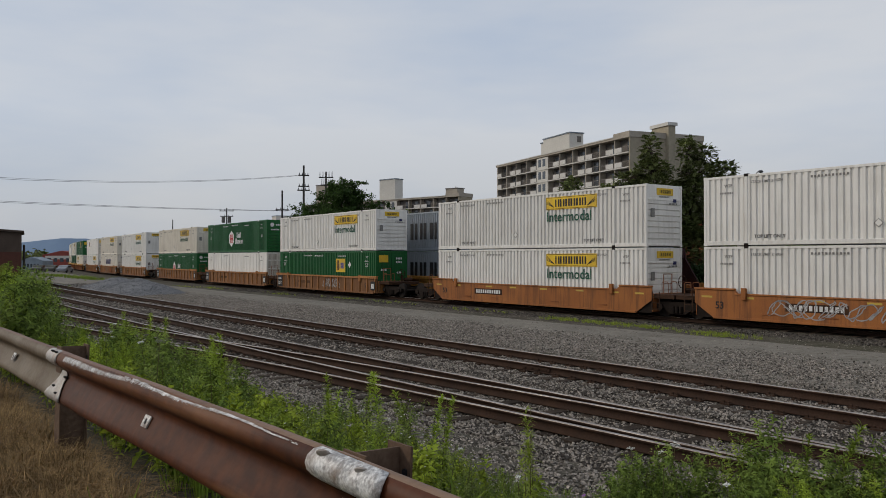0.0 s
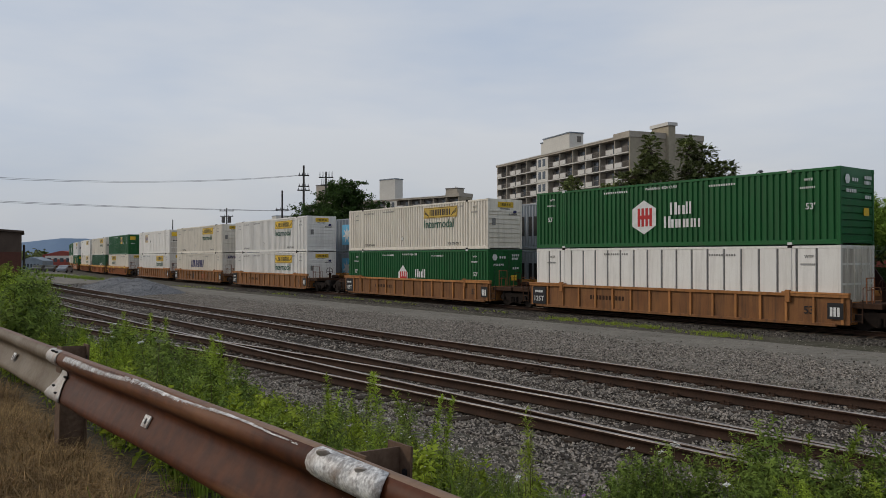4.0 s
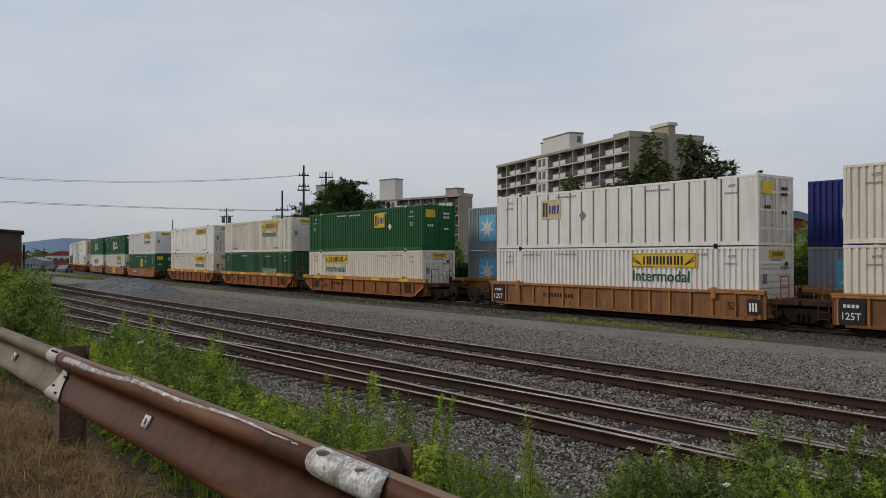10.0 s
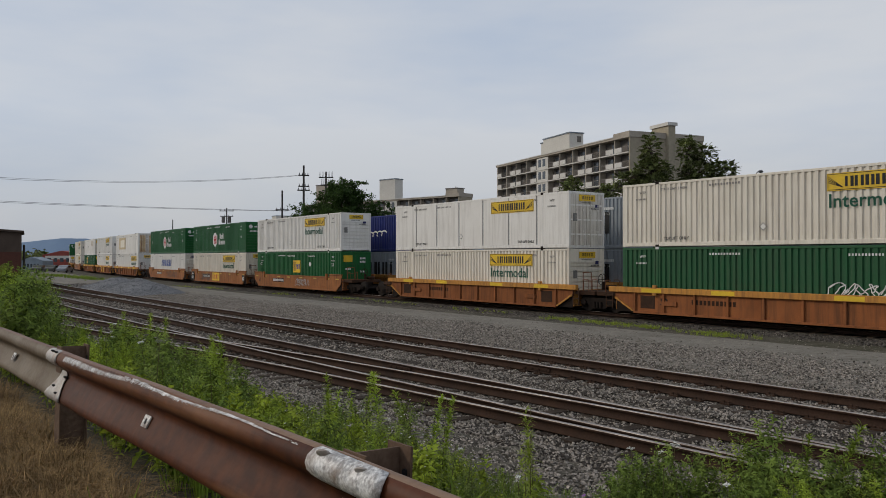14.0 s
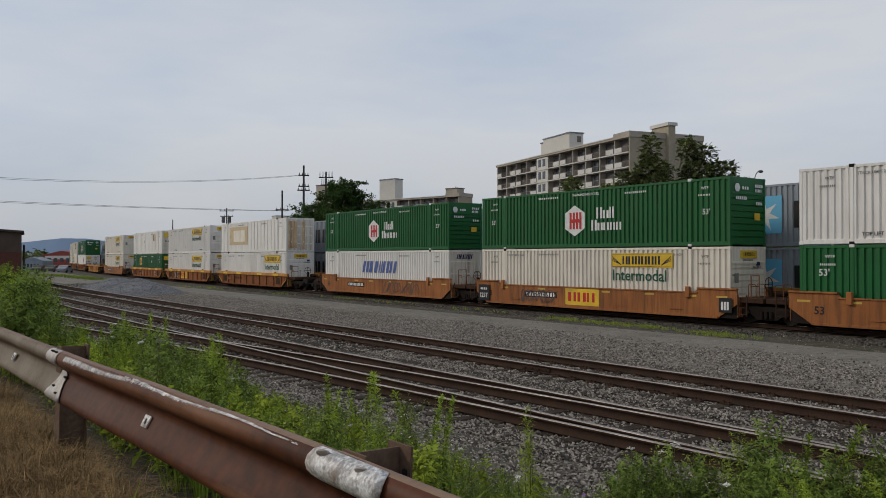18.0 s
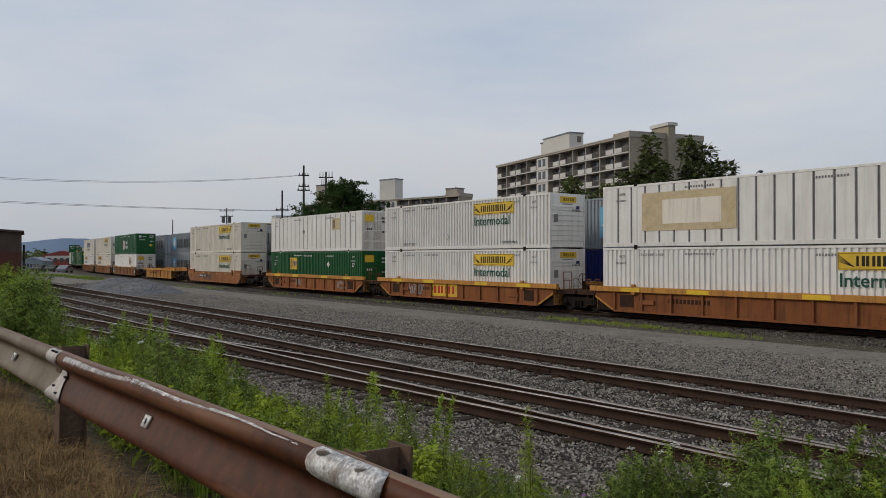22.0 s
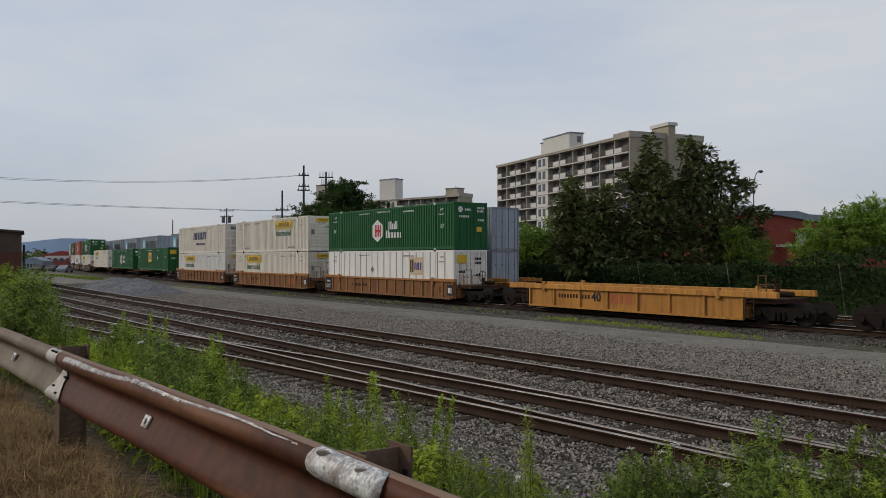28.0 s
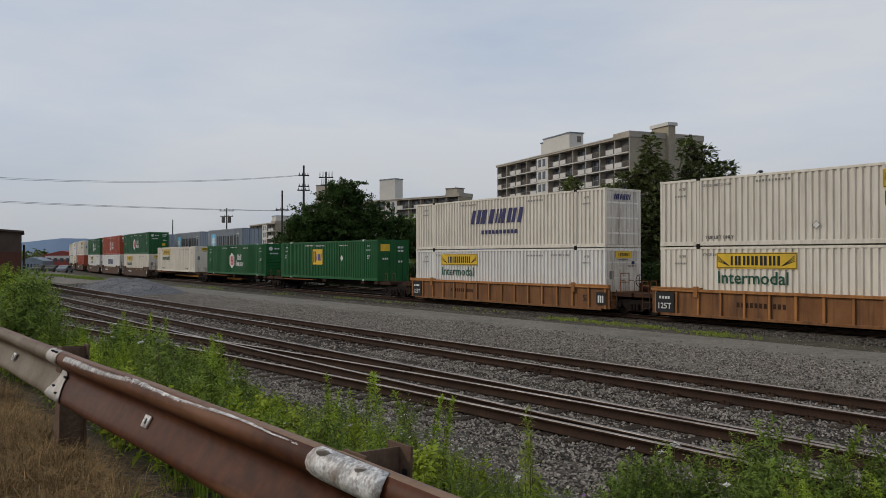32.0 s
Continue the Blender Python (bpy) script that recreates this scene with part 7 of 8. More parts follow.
lamp = empty("street_lamp", Matrix.Translation((24.0, 61.5, -0.2)))
tagged(lamp, "tall thin grey street lamp with a curved arm", "street lamp")
bm = bmesh.new()
prev = Vector((0, 0, 0))
for k in range(10):
    t = k / 9
    q = Vector((0, 0, 8.2)) if k == 0 else Vector((0.45 * (1 - math.cos(t * 1.5)), 0, 8.2 + 1.35 * math.sin(t * 1.5)))
    tube(bm, prev, q, 0.034 if k else 0.05, 6)
    prev = q
part("pole", bm, M["recess"], lamp)
bm = bmesh.new()
bmesh.ops.create_uvsphere(bm, u_segments=12, v_segments=8, radius=0.16, matrix=Matrix.Translation((0.55, 0, 9.52)) @ Matrix.Diagonal((1.3, 1, 0.7, 1)))
part("lamp_head", bm, M["lens"], lamp)

# ---- hills ----
bm = bmesh.new()
prev = None
hr = np.random.default_rng(4)
for k in range(240):
    x = -3400 + k * 30
    z = 52 + 26 * math.exp(-((x + 1330) / 170) ** 2) + 4 * math.sin(x * 0.006) + 2 * math.sin(x * 0.017 + 1) + hr.normal(0, 0.6) - 14 * math.exp(-((x - 100) / 900) ** 2)
    v = (bm.verts.new((x, 2800, -5)), bm.verts.new((x, 2900, max(z, 6) * 1.0)), bm.verts.new((x, 3300, -5)))
    if prev:
        bm.faces.new((prev[0], v[0], v[1], prev[1]))
        bm.faces.new((prev[1], v[1], v[2], prev[2]))
    prev = v
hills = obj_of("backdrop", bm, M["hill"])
tagged(hills, "low wooded hills on the horizon, coloured haze blue", "hills", kind="structure")

# ---- leaves ----
def leaf_cloud(centres, size, seed, droop=0.3, aspect=2.4, up=0.35):
    """Folded leaf blades at the centres, as verts and quads (two quads a leaf)."""
    g = np.random.default_rng(seed)
    n = len(centres)
    d = g.normal(size=(n, 3)) * (1, 1, 0.55)
    d /= np.linalg.norm(d, axis=1)[:, None]
    side = np.cross(d, g.normal(size=(n, 3)) * 0.5 + (0, 0, 1))
    side /= np.linalg.norm(side, axis=1)[:, None] + 1e-9
    ln = size * g.uniform(0.6, 1.35, n)[:, None]
    w = ln / aspect
    c = np.asarray(centres)
    a = c - d * ln * 0.5
    b = c + np.array([0, 0, 1]) * ln * 0.08
    e = c + d * ln * 0.5 - np.array([0, 0, 1]) * ln * droop
    v = np.stack([a - side * w * 0.25, a + side * w * 0.25, b + side * w * 0.5, b - side * w * 0.5, e + side * w * 0.12, e - side * w * 0.12], 1)
    q = np.array([(0, 1, 2, 3), (3, 2, 4, 5)])
    f = (np.arange(n)[:, None, None] * 6 + q[None]).reshape(-1, 4)
    return v.reshape(-1, 3), f


def tree(x, y, blobs, trunk_h, label, material, leaves, size, seed, trunk_r=0.22, z0=-0.25, aspect=2.2, gap=0.35, twig_count=340):
    """A trunk, limbs to every clump, and a crown of leaf sprays gathered on twigs. blobs: centre and radii of the crown's masses."""
    g = np.random.default_rng(seed)
    t = empty("tree", Matrix.Translation((x, y, z0)))
    tagged(t, label, "tree")
    bm = bmesh.new()
    fork = Vector((g.normal(0, 0.1), g.normal(0, 0.1), trunk_h))
    tube(bm, (0, 0, -0.2), fork, trunk_r, 9, trunk_r * 0.72)
    part("trunk", bm, M["bark"], t)
    twigs = []
    vol = np.array([b[3] * b[4] * b[5] for b in blobs])
    bm = bmesh.new()
    for b, vv in zip(blobs, vol):
        c = Vector(b[:3])
        tube(bm, fork, fork.lerp(c, 0.55) + Vector((0, 0, 0.3)), trunk_r * 0.5, 6, trunk_r * 0.28)
        tube(bm, fork.lerp(c, 0.55) + Vector((0, 0, 0.3)), c, trunk_r * 0.28, 6, trunk_r * 0.1)
        m = max(14, int(twig_count * vv / vol.sum()))
        for k in range(m):
            p = g.normal(size=3)
            p /= np.linalg.norm(p)
            rad = g.uniform(0.35, 1.0) ** 0.6 * (1 + 0.22 * math.sin(5 * p[0] + 3 * p[2] + seed))
            q = np.array(b[:3]) + p * rad * np.array(b[3:6])
            twigs.append((q, p))
            if k % (3 * twig_count // 340) == 0:
                tube(bm, c.lerp(Vector(q), 0.2), Vector(q), 0.035, 4, 0.012)
    part("limb", bm, M["bark"], t)
    per = max(4, leaves // len(twigs))
    cs = []
    for q, p in twigs:
        if g.uniform() < gap * 0.35:
            continue
        ln = g.uniform(0.35, 0.85) * size * 4.2
        u = g.uniform(-1, 1, (per, 1))
        ax = p * 0.6 + g.normal(0, 0.5, 3)
        ax /= np.linalg.norm(ax)
        cs.append(q + u * ax * ln + g.normal(0, ln * 0.26, (per, 3)) * (1, 1, 0.45))
    v, f = leaf_cloud(np.concatenate(cs), size, seed + 1, aspect=aspect)
    from_arrays("crown", v, f, M[material], t)
    return t


def frond_tree(x, y, masses, fork_z, label, material, count, seed, length=0.95, z0=-0.25):
    """A tree with feathery leaves: each frond a drooping stalk with paired narrow leaflets. masses: centre, radii and a share of the fronds."""
    g = np.random.default_rng(seed)
    t = empty("tree", Matrix.Translation((x, y, z0)))
    tagged(t, label, "tree")
    bm = bmesh.new()
    for dx, dy, r in ((0.0, 0.0, 0.2), (2.3, 0.2, 0.13), (-3.6, 0.1, 0.13), (-5.3, 0.3, 0.1), (4.6, 0.3, 0.1), (-1.5, -0.2, 0.11)):
        tube(bm, (dx * 0.8, dy, -0.2), (dx, dy, fork_z + 2.5), r, 8, r * 0.7)
    part("trunk", bm, M["bark"], t)
    bm = bmesh.new()
    share = np.array([m[6] * (m[3] * m[4] * m[5]) ** (2 / 3) for m in masses])
    out, n0 = [], 11
    pair = np.repeat(np.arange(n0), 2)
    sgn = np.tile([-1.0, 1.0], n0)
    for m, sh in zip(masses, share / share.sum()):
        c, rad = np.array(m[:3]), np.array(m[3:6])
        foot = Vector((min((0.0, 2.3, -3.6, -5.3, 4.6), key=lambda q: abs(q - m[0])), 0, min(fork_z + 2.2, max(1.0, m[2] - 1.5))))
        tube(bm, foot, Vector(c), 0.085, 6, 0.03)
        for k in range(max(6, int(count * sh))):
            p = g.normal(size=3)
            p /= np.linalg.norm(p)
            q = c + p * rad * g.uniform(0.25, 1.0) ** 0.5
            ax = p * (0.8, 0.8, 0.4) + (0, 0, 0.2) + g.normal(0, 0.55, 3)
            ax /= np.linalg.norm(ax)
            L = length * g.uniform(0.55, 1.15)
            u = (pair + 1.0) / n0
            pos = q + ax * (u * L)[:, None] - np.array([0, 0, 1]) * (0.30 * L * u ** 2)[:, None]
            side = np.cross(ax, (0, 0, 1.0))
            side /= np.linalg.norm(side) + 1e-6
            d = side * sgn[:, None] * 0.85 + ax * 0.5 - np.array([0, 0, 0.25])
            d = d / np.linalg.norm(d, axis=1)[:, None]
            ll = (0.19 * (1 - 0.45 * u) * g.uniform(0.8, 1.2, len(u)))[:, None]
            w = ax * 0.046
            tip = pos + d * ll
            mid = pos + d * ll * 0.4
            out.append(np.stack([pos, mid + w, tip, mid - w], 1).reshape(-1, 3))
            if k % 9 == 0:
                tube(bm, Vector(c).lerp(Vector(q), 0.1), Vector(q + ax * L * 0.7), 0.03, 4, 0.008)
    part("limb", bm, M["bark"], t)
    v = np.concatenate(out)
    from_arrays("crown", v, np.arange(len(v), dtype=np.int32).reshape(-1, 4), M[material], t)
    return t


frond_tree(14.6, 55.5, [(-0.1, 0, 10.4, 0.65, 0.6, 1.25, 0.9), (0.1, 0, 9.0, 1.4, 1.1, 0.8, 0.9), (2.4, 0, 10.3, 0.6, 0.55, 1.2, 0.9), (3.6, 0, 10.0, 0.8, 0.6, 0.8, 0.8), (4.9, 0, 9.1, 1.0, 0.8, 0.6, 0.9), (3.2, 0, 8.8, 1.3, 1.0, 0.8, 0.9), (6.2, 0, 7.9, 1.0, 0.8, 0.55, 0.9), (-1.6, 0, 8.4, 1.0, 0.9, 0.5, 0.8),
                        (4.4, 0, 8.1, 1.1, 0.9, 0.5, 0.9), (5.4, 0, 6.8, 1.2, 1.0, 0.45, 0.9), (7.2, 0, 6.0, 1.1, 0.9, 0.45, 1.0), (0.5, 0, 7.2, 2.4, 1.8, 1.4, 0.9), (3.0, 0, 7.4, 1.6, 1.4, 1.2, 0.9),
                        (-4.2, 0, 6.2, 2.2, 1.6, 1.2, 0.9), (-5.6, 0, 7.6, 0.8, 0.8, 0.8, 0.9), (-3.0, 0, 7.6, 1.0, 0.8, 0.35, 0.6), (-5.8, 0, 6.0, 1.4, 1.2, 1.5, 1.0),
                        (0.0, 0, 4.9, 3.6, 2.0, 1.6, 1.1), (4.2, 0, 5.0, 2.4, 1.8, 1.6, 1.1), (-4.6, 0, 4.0, 2.6, 1.8, 1.8, 1.1), (6.4, 0, 4.2, 1.5, 1.4, 1.4, 1.0), (1.0, -0.6, 2.6, 3.8, 1.6, 1.7, 1.1), (5.2, -0.4, 2.6, 2.0, 1.4, 1.6, 1.0),
                        (-3.2, -0.4, 2.4, 3.4, 1.4, 1.6, 1.0)], 2.4, "large dark green feathery-leaved tree behind the tracks", "leaf_dark", 15500, 41, 0.42)
tree(20.4, 53.0, [(0, 0, 3.1, 1.5, 1.5, 1.3), (0.3, 0, 1.9, 1.5, 1.4, 1.0), (-0.8, 0, 4.4, 0.9, 0.9, 0.6)], 1.4, "small bright green tree beside the fence", "leaf_mid", 12000, 0.17, 45, 0.1, aspect=3.0, twig_count=500)
tree(7.6, 62.0, [(0, 0, 3.5, 1.9, 1.9, 2.2), (1.5, 0, 4.6, 1.2, 1.2, 1.2), (-1.0, 0, 2.2, 1.8, 1.8, 1.6)], 1.6, "mid green tree behind the tracks", "leaf_mid", 8000, 0.28, 47, 0.14)
tree(-9.9, 78.0, [(0, 0, 5.6, 3.6, 3.2, 2.6), (-3.4, 0, 4.6, 2.8, 2.6, 2.2), (3.2, 0, 5.2, 2.6, 2.6, 2.4), (-0.1, 0, 8.5, 2.2, 2.4, 1.6), (0.9, 0, 9.7, 1.4, 1.4, 0.9), (-3.4, 0, 6.5, 1.9, 1.9, 1.4), (3.4, 0, 7.6, 1.4, 1.4, 1.0), (5.7, 0, 5.2, 2.0, 2.0, 1.9), (7.3, 0, 3.8, 1.7, 1.7, 1.9), (0, -0.5, 2.4, 4.6, 2.4, 2.0)],
     2.4, "broad dark green tree behind the tracks", "leaf_green", 80000, 0.27, 51, 0.28, twig_count=1300)
tree(-1.6, 84.0, [(0, 0, 4.2, 2.6, 2.2, 2.4), (-1.5, 0, 5.8, 1.6, 1.6, 1.2), (1.6, 0, 3.2, 2.0, 2.0, 2.2)], 1.8, "mid green tree behind the tracks", "leaf_mid", 10000, 0.3, 55, 0.16)
tree(-16.5, 92.0, [(0, 0, 3.2, 2.2, 2.2, 1.9), (2.5, 0, 4.0, 2.0, 2.0, 2.0), (-2.2, 0, 2.4, 1.8, 1.8, 1.6)], 1.6, "low green tree behind the tracks", "leaf_mid", 9000, 0.32, 57, 0.15)
tree(29.5, 58.0, [(0, 0, 4.4, 3.2, 2.8, 1.9), (2.8, 0, 4.9, 2.6, 2.6, 2.0), (-2.2, 0, 3.2, 1.8, 2.0, 1.6), (1.8, 0, 6.2, 1.7, 1.7, 1.2), (-0.8, 0, 5.7, 1.2, 1.2, 0.9), (5.5, 0, 5.2, 2.4, 2.4, 2.2)], 2.0,
     "bright green leafy tree beside the brick building", "leaf_mid", 60000, 0.17, 61, 0.22, gap=0.1, twig_count=1700)

# vine-covered fence behind the far track
hedge = empty("fence")
tagged(hedge, "chain-link fence overgrown with dark green vines", "fence")
cs = []
hg = np.random.default_rng(71)
for s in np.arange(96, 175, 0.12):
    x, y, a = spot(s, 11.3 + hg.normal(0, 0.12))
    top = 2.75 + 0.35 * math.sin(s * 0.5) + 0.2 * math.sin(s * 1.7)
    if 124 < s < 172:
        top *= 0.75
    m = 62
    cs.append(np.stack([x + hg.normal(0, 0.22, m), y + hg.normal(0, 0.22, m), hg.uniform(0, 1, m) ** 0.8 * top], -1)[np.r_[0:m]])
v, f = leaf_cloud(np.nan_to_num(np.concatenate(cs)), 0.15, 72, aspect=1.5)
from_arrays("vines", v, f, M["leaf_hedge"], hedge)
for s in np.arange(98, 175, 6.5):
    x, y, a = spot(s, 11.3)
    bm = bmesh.new()
    tube(bm, (x, y, -0.3), (x - 0.35, y, 2.4), 0.03, 6)
    part("fence_post", bm, M["steel"], hedge)
# dark leaf-coloured sheet added behind the vines to close their gaps
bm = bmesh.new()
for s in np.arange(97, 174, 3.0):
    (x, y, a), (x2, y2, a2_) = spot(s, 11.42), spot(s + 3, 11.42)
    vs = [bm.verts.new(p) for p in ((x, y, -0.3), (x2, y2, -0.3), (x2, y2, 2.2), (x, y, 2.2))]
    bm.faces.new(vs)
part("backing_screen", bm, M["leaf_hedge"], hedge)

# far belt of trees along the horizon
fg = np.random.default_rng(77)
cs = []
for k in range(420):
    x = fg.uniform(-330, 420)
    y = 330 + fg.uniform(0, 60) if x > -140 else 300 + fg.uniform(0, 40)
    r = fg.uniform(3, 6)
    hgt = fg.uniform(2.5, 5.0) if x < 20 else fg.uniform(4, 9)
    n = 38
    p = fg.normal(size=(n, 3))
    p /= np.linalg.norm(p, axis=1)[:, None]
    cs.append(np.array([x, y, hgt * 0.6]) + p * np.array([r, r, hgt * 0.75]) * fg.uniform(0.6, 1.05, (n, 1)))
v, f = leaf_cloud(np.concatenate(cs), 2.2, 78, aspect=1.5)
woods = from_arrays("far_woods", v, f, M["leaf_dark"])
tagged(woods, "far belt of dark green woods", "woods", kind="stuff")

# ---- weeds ----
FOOT = -29.5
S_FOOT = 97.8


def yard_point(along, perp):
    """A point beside the guard rail: along the line from the camera's foot, perp metres towards the tracks."""
    x, y, a = spot(S_FOOT + along, FOOT + perp)
    return x, y, float(ground_z(np.array(x), np.array(y)))


def stem_leaves(h, n, size, seed, taper=0.5, aspect=5.5, curl=0.35, start=0.12, spread=0.55):
    """Narrow leaves standing out round one upright stem."""
    g = np.random.default_rng(seed)
    t = np.sort(g.uniform(start, 1.0, n))
    az = np.arange(n) * 2.4 + g.normal(0, 0.3, n)
    ln = size * (1 - taper * t) * g.uniform(0.75, 1.25, n)
    tilt = 0.12 + spread * t + g.normal(0, 0.15, n)
    d = np.stack([np.cos(az) * np.cos(tilt), np.sin(az) * np.cos(tilt), np.sin(tilt)], -1)
    lean = np.stack([0.06 * np.sin(seed) * t ** 2, 0.06 * np.cos(seed) * t ** 2, t], -1) * h
    side = np.stack([-np.sin(az), np.cos(az), np.zeros(n)], -1)
    w = (ln / aspect)[:, None]
    a = lean
    b = lean + d * (ln * 0.5)[:, None]
    e = lean + d * ln[:, None] - np.array([0, 0, 1]) * (ln * curl)[:, None]
    v = np.stack([a - side * w * 0.2, a + side * w * 0.2, b + side * w * 0.5, b - side * w * 0.5, e + side * w * 0.06, e - side * w * 0.06], 1)
    q = np.array([(0, 1, 2, 3), (3, 2, 4, 5)])
    f = (np.arange(n)[:, None, None] * 6 + q[None]).reshape(-1, 4)
    return v.reshape(-1, 3), f


def merge(vf):
    v, f, k = [], [], 0
    for a, b in vf:
        v.append(a)
        f.append(b + k)
        k += len(a)
    return np.concatenate(v), np.concatenate(f)


def moved(vf, p, rz=0.0, tilt=0.0, taz=0.0, sc=1.0):
    m = (Matrix.Translation(p) @ Matrix.Rotation(taz, 4, "Z") @ Matrix.Rotation(tilt, 4, "Y") @ Matrix.Rotation(rz - taz, 4, "Z") @ Matrix.Scale(sc, 4))
    a = np.array(m)
    return vf[0] @ a[:3, :3].T + a[:3, 3], vf[1]


def bushy(h, branches, seed, size=0.075, n=22, aspect=3.2):
    """A branching weed: side shoots with small leaves."""
    g = np.random.default_rng(seed)
    out = [stem_leaves(h, 40, size * 1.2, seed, aspect=aspect)]
    for k in range(branches):
        t = g.uniform(0.12, 0.85)
        out.append(moved(stem_leaves(h * (0.25 + 0.35 * (1 - t)), n, size, seed + k + 1, aspect=aspect), (0, 0, h * t), k, g.uniform(0.5, 1.0), g.uniform(0, 6.28)))
    return merge(out)


def tuft(n, h, seed, spread=0.16, bend=0.45, w=0.006):
    """Grass blades from one root, each bending over."""
    g = np.random.default_rng(seed)
    az = g.uniform(0, 6.28, n)
    L = h * g.uniform(0.5, 1.2, n)
    r0 = g.uniform(0, spread, n)
    root = np.stack([np.cos(az) * r0, np.sin(az) * r0, np.zeros(n) - 0.02], -1)
    d = np.stack([np.cos(az + g.normal(0, 0.7, n)), np.sin(az + g.normal(0, 0.7, n)), np.zeros(n)], -1)
    bd = bend * g.uniform(0.2, 1.6, n)
    p1 = root + d * (L * bd * 0.25)[:, None] + np.array([0, 0, 1]) * (L * 0.55)[:, None]
    p2 = root + d * (L * bd * 0.95)[:, None] + np.array([0, 0, 1]) * (L * (1 - 0.45 * bd))[:, None]
    s = np.stack([-d[:, 1], d[:, 0], np.zeros(n)], -1) * w
    v = np.stack([root - s, root + s, p1 + s * 0.8, p1 - s * 0.8, p2 + s * 0.15, p2 - s * 0.15], 1)
    q = np.array([(0, 1, 2, 3), (3, 2, 4, 5)])
    return v.reshape(-1, 3), (np.arange(n)[:, None, None] * 6 + q[None]).reshape(-1, 4)


def weed_kind(name, label, vf, material, h, stem_r=0.006, flowers=None, flower_mat="flower"):
    p = empty(name)
    tagged(p, label, "weed", group="weeds by the guard rail")
    bm = bmesh.new()
    tube(bm, (0, 0, -0.05), (0, 0, h), stem_r, 5, stem_r * 0.4)
    part("stem", bm, M["stem"], p)
    from_arrays("leaves", vf[0], vf[1], M[material], p)
    if flowers is not None:
        bm = bmesh.new()
        for (x, y, z, r) in flowers:
            bmesh.ops.create_circle(bm, cap_ends=True, segments=7, radius=r, matrix=Matrix.Translation((x, y, z)) @ Matrix.Rotation(0.3, 4, "X"))
        fl = part("flower_head", bm, M[flower_mat], p)
        if len(flowers) > 1:
            fl["kind"] = "stuff"
    p.location = (0, -40, 0)
    return p


wr = random.Random(90)
umbel = [(0.036 * math.cos(k * 2.4) * (k / 20) ** 0.5, 0.036 * math.sin(k * 2.4) * (k / 20) ** 0.5, 0.86 + 0.008 * math.sin(k), 0.008) for k in range(20)]
KINDS = [
    weed_kind("goldenrod", "tall leafy green goldenrod weed", stem_leaves(1.15, 300, 0.15, 1, aspect=5.0, curl=0.3), "weed", 1.15),
    weed_kind("horseweed", "tall narrow-leaved green weed", stem_leaves(1.3, 380, 0.15, 2, taper=0.5, aspect=7, curl=0.25), "weed", 1.3),
    weed_kind("mugwort", "bushy branching green weed", bushy(1.05, 32, 3, 0.066, 24, 4.2), "weed", 1.05),
    weed_kind("sweet_clover", "wiry grey-green weed with small leaves", bushy(0.8, 20, 4, 0.045, 20, 3.0), "weed2", 0.8,
              flowers=[(wr.gauss(0, 0.14), wr.gauss(0, 0.14), wr.uniform(0.45, 0.85), 0.010) for _ in range(7)]),
    weed_kind("wild_carrot", "thin weed with a flat white flower head", bushy(0.62, 7, 5, 0.05, 14, 3.0), "weed2", 0.86, flowers=umbel),
    weed_kind("willow_herb", "yellow-green upright weed with long leaves", stem_leaves(1.2, 150, 0.17, 6, aspect=6.0, taper=0.5), "weed3", 1.2),
    weed_kind("thistle", "weed with a small purple flower", stem_leaves(0.7, 60, 0.15, 7), "weed2", 0.75, flowers=[(0, 0, 0.76, 0.03)], flower_mat="flower_purple"),
    weed_kind("ragweed", "full bushy green weed with divided leaves", bushy(0.98, 32, 8, 0.084, 22, 3.4), "weed5", 0.95),
]
# weed heights are limited to fit the weeds' outline in the camera's view
def view_limit(along, perp):
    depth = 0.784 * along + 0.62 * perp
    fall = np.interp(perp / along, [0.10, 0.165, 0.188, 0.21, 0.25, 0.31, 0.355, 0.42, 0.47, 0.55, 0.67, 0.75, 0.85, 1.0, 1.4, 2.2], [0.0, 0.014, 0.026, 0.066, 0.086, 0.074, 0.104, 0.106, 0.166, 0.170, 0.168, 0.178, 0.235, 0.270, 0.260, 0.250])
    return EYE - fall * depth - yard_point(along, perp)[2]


HEIGHTS = [1.15, 1.3, 1.1, 0.85, 0.88, 1.2, 0.78, 1.0]
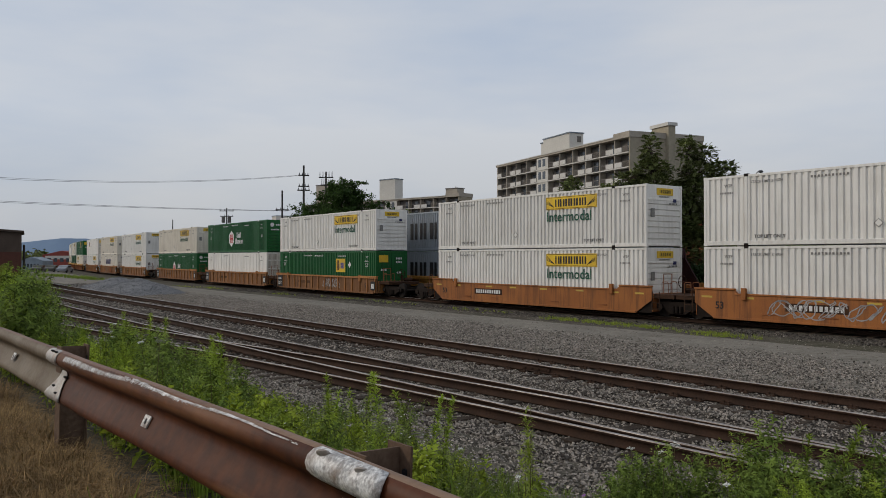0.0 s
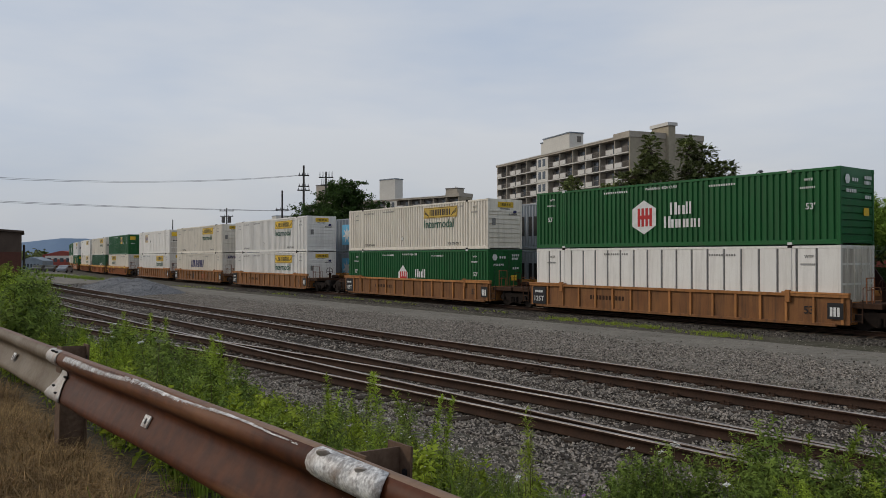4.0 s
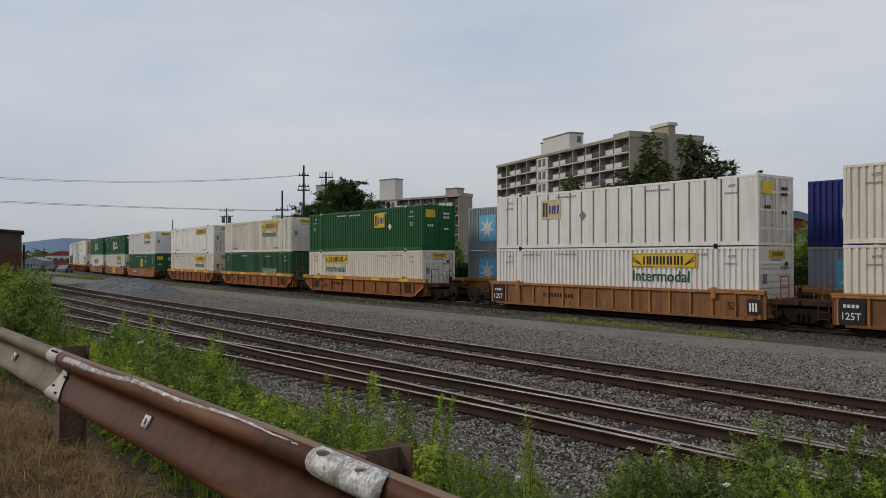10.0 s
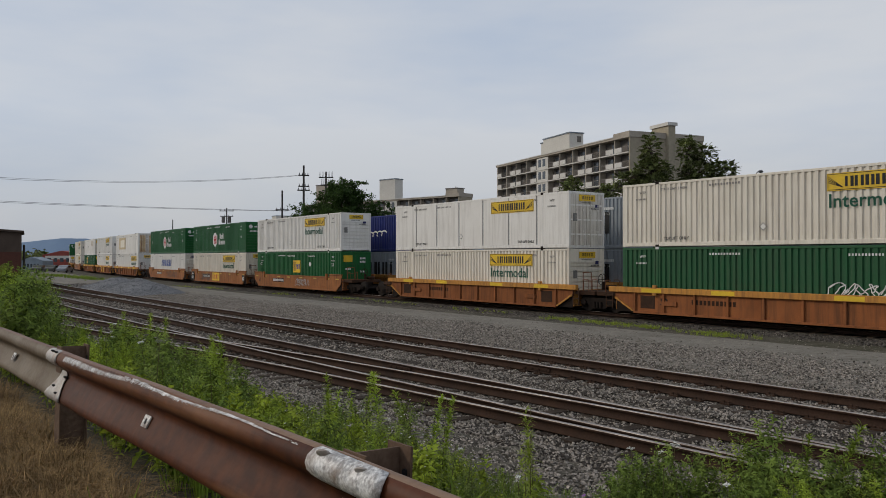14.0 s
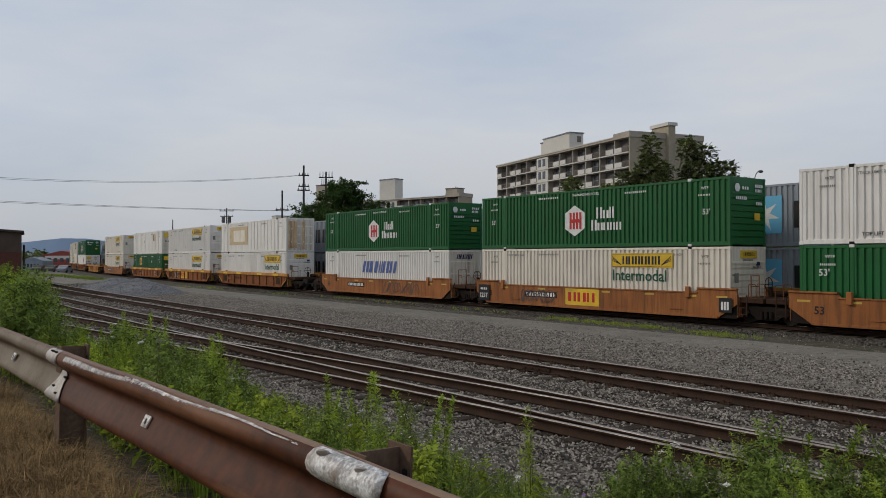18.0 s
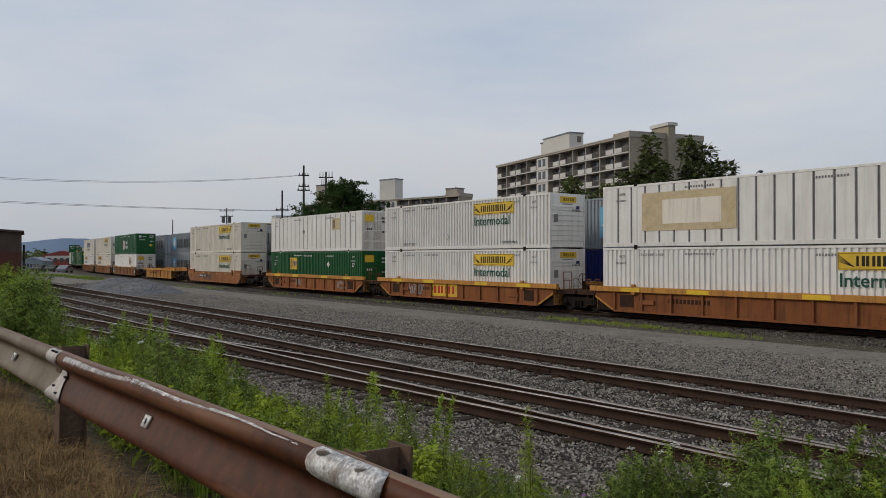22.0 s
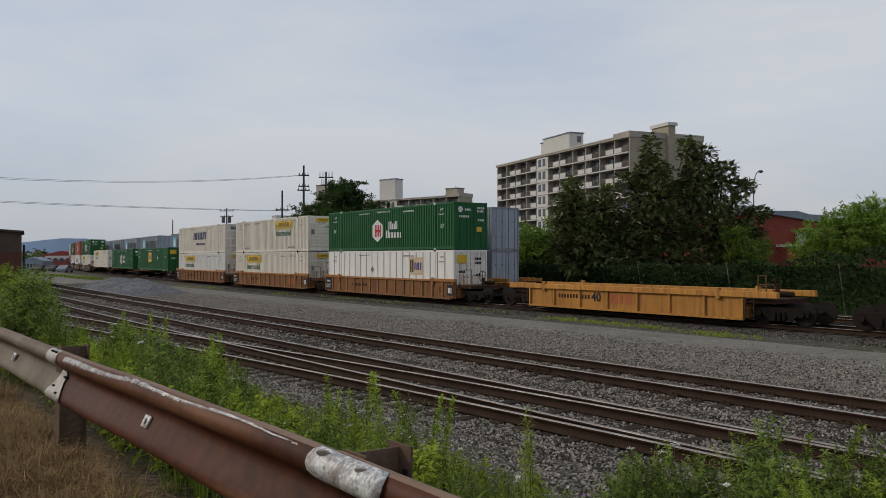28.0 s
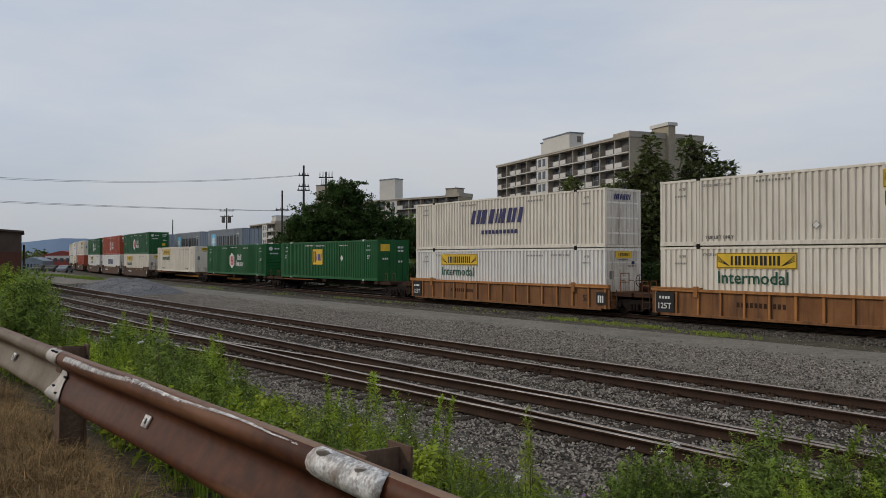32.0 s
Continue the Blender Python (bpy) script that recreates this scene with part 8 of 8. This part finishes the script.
# single plants that stand out, placed to fit the camera's view: kind, along, perp, scale
SINGLES = [(5, 4.54, 4.43, 0.86), (5, 4.48, 4.33, 0.7), (5, 4.51, 4.46, 0.65), (5, 4.44, 4.23, 0.58), (7, 4.52, 5.58, 0.83), (7, 4.42, 5.54, 0.81), (7, 4.47, 5.8, 0.91),
           (7, 4.3, 5.69, 0.78), (7, 4.44, 5.36, 0.75), (7, 4.12, 5.92, 0.87), (7, 3.99, 5.93, 0.85), (7, 3.88, 5.9, 0.78), (7, 4.01, 6.71, 1.18), (7, 3.98, 6.58, 1.04),
           (7, 3.78, 6.51, 1), (7, 3.92, 6.34, 0.94), (2, 4.13, 6.55, 0.94), (0, 3.74, 7.2, 1.12), (0, 3.75, 7.03, 0.93), (7, 3.43, 6.79, 1.02), (7, 3.34, 6.74, 0.96),
           (7, 3.29, 7.13, 1.08), (7, 3.21, 7.07, 1.01), (7, 3.25, 6.85, 0.95), (2, 3, 6.86, 0.84), (7, 2.94, 6.93, 0.9), (2, 3.36, 6.4, 0.8), (2, 3.4, 6.19, 0.76),
           (7, 4.09, 5.63, 0.73), (7, 4.36, 5.13, 0.64), (4, 4.47, 5.96, 1.18), (4, 4.47, 5.64, 1), (4, 4.4, 6.05, 1.04), (4, 4.23, 5.95, 1.05), (4, 4.1, 5.46, 0.88),
           (4, 3.67, 5.85, 0.88), (6, 4.21, 4.68, 0.64), (4, 4.39, 4.13, 0.62), (4, 4.32, 4.21, 0.63), (0, 6.31, 3.63, 0.79), (0, 6.25, 3.55, 0.68),
           (0, 6.11, 3.56, 0.68), (1, 6.31, 3.96, 0.77), (0, 6.25, 3.87, 0.74), (1, 6.33, 4.26, 0.89), (0, 5.59, 4.22, 0.91), (0, 5.53, 4.13, 0.83),
           (0, 5.39, 4.15, 0.83), (0, 4.38, 2.85, 0.49), (0, 4.35, 2.89, 0.48), (0, 4.41, 2.81, 0.45), (3, 5.6, 3.57, 0.94), (3, 5.62, 3.86, 1.04),
           (3, 5.53, 3.98, 1.06), (3, 5.08, 3.57, 0.87), (3, 4.97, 3.71, 0.87), (3, 5.34, 3.25, 0.8), (3, 4.65, 3.63, 0.79), (3, 4.43, 3.59, 0.68),
           (3, 5.48, 3.07, 0.72), (3, 5.07, 2.94, 0.66), (0, 9.2, 3.85, 0.98), (1, 9.35, 3.99, 0.91), (0, 9.05, 3.72, 0.85), (0, 8.5, 3.44, 0.68), (7, 8.44, 3.03, 0.67),
           (7, 8.04, 3.06, 0.67), (0, 7.52, 2.75, 0.51), (1, 12.02, 3.35, 0.86), (7, 11.53, 3.16, 0.9), (7, 11.02, 3.16, 0.86), (1, 11.22, 3.56, 0.91),
           (1, 11.16, 3.63, 0.89), (7, 10.73, 3.37, 0.98), (7, 10.11, 3.34, 0.87)]
while len(SINGLES) < 300:
    along = 4.6 + 13.0 * wr.random() ** 1.15
    perp = wr.uniform(1.55, 5.0 if along < 9 else 5.6)
    if wr.random() < 0.22:
        along = wr.uniform(8.5, 15.0)
        perp = along * wr.uniform(0.13, 0.195)
    ratio = perp / along
    clump = 0.5 + 0.5 * math.sin(along * 2.3 + 1.7 * math.sin(perp * 2.1)) * math.cos(perp * 2.9 + along)
    h = min(view_limit(along, perp), 2.0) * (wr.uniform(0.85, 1.03) if ratio < 0.19 else wr.uniform(0.45, 0.72) + 0.3 * clump)
    if h < 0.25:
        continue
    if ratio > 0.5:
        kind = wr.choice((3, 3, 3, 0, 7, 4))
    elif ratio > 0.19:
        kind = wr.choice((7, 7, 7, 2, 2, 0, 4, 4, 2))
    else:
        kind = wr.choice((0, 1, 1, 2, 2, 7, 5))
    SINGLES.append((kind, along, perp, h / HEIGHTS[kind]))
used = set()
for kind, along, perp, sc in SINGLES:
    x, y, z = yard_point(along, perp)
    m = Matrix.Translation((x, y, z)) @ Matrix.Rotation(wr.uniform(0, 6.28), 4, "Z") @ Matrix.Rotation(wr.gauss(0, 0.2), 4, "X")
    if kind not in used:
        used.add(kind)
        o = KINDS[kind]
        o.matrix_basis = m
    else:
        o = copy_thing(KINDS[kind], m)
    o.scale = (sc, sc, sc)

# undergrowth, grass and dry grass, each one mesh
def scatter(name, label, templates, n, place, material, seed, sc=(0.7, 1.3), category="grass"):
    r = random.Random(seed)
    out = []
    for _ in range(n):
        along, perp = place(r)
        x, y, z = yard_point(along, perp)
        out.append(moved(r.choice(templates), (x, y, z), r.uniform(0, 6.28), r.gauss(0, 0.1), r.uniform(0, 6.28), r.uniform(*sc)))
    v, f = merge(out)
    o = from_arrays(name, v, f, M[material])
    return tagged(o, label, category, kind="stuff")


def low(r, a0, a1, p0, p1):
    while True:
        along, perp = a0 + (a1 - a0) * r.random() ** 1.1, r.uniform(p0, p1)
        if view_limit(along, perp) > 0.3:
            return along, perp


under = [bushy(0.46, 9, 30 + k, 0.084, 10, 2.5) for k in range(4)]
scatter("undergrowth", "dense green undergrowth of young weeds", under, 620, lambda r: low(r, 4.6, 17, 1.5, 4.9), "weed4", 101, (0.45, 1.2), "weeds")
scatter("grey_undergrowth", "fine grey-green undergrowth", [bushy(0.5, 10, 40 + k, 0.034, 14, 3.4) for k in range(3)], 170, lambda r: low(r, 4.4, 9.0, 2.4, 5.4), "weed2", 102, (0.5, 1.0), "weeds")
scatter("front_undergrowth", "green weeds along the edge of the ballast", [bushy(0.46, 8, 50 + k, 0.055, 10, 3.2) for k in range(4)], 60, lambda r: (r.uniform(2.2, 5.0), r.uniform(5.3, 6.6)), "weed5", 103, (0.3, 0.75), "weeds")
scatter("rail_foot_weeds", "green weeds growing up before the guard rail", under, 34, lambda r: (r.uniform(1.8, 2.7), r.uniform(0.82, 1.02)), "weed4", 109, (0.55, 1.0), "weeds")
green_tufts = [tuft(34, 0.42, 50 + k) for k in range(4)]
scatter("grass", "green grass among the weeds", green_tufts, 620, lambda r: low(r, 4.2, 17, 1.6, 5.4), "grass", 104, (0.5, 1.1))
scatter("front_grass", "green grass at the foot of the guard rail", green_tufts, 150, lambda r: (r.uniform(1.6, 3.6), r.uniform(0.35, 1.05)), "grass", 105, (0.4, 0.8))
dry = [tuft(60, 0.30, 60 + k, 0.24, 1.15, 0.0028) for k in range(6)]
scatter("dry_grass", "matted dry brown grass before the guard rail", dry, 2100, lambda r: (r.uniform(2.6, 9), r.uniform(-1.6, 1.25)), "straw", 106, (0.4, 0.85))
PATCHES = ((20.6, 26.4), (21.8, 26.5), (23.2, 26.6), (24.6, 26.7), (26.0, 26.7), (16.6, 25.8), (17.6, 26.2), (33.0, 27.5), (42.0, 27.7), (48.0, 27.8), (57.0, 27.0), (72.0, 26.5), (78.0, 25.8))
VERGE = ((131, 20.5), (126, 21.0), (122, 21.6), (116, 22.0), (111, 22.4), (104, 22.2))


def in_patch(r):
    a, p = r.choice(PATCHES)
    return a + r.gauss(0, 0.6 if a < 30 else 1.8), p + r.gauss(0, 0.28)


scatter("track_weeds", "yellow-green weeds along the main line's ballast", [tuft(18, 0.30, 80 + k) for k in range(3)], 620, in_patch, "weed3", 107, (0.3, 0.7))
scatter("verge_grass", "rough green grass by the far end of the yard", green_tufts, 420, lambda r: tuple(q + r.gauss(0, d) for q, d in zip(r.choice(VERGE), (2.5, 0.9))), "grass", 108, (0.6, 1.3))



motions()
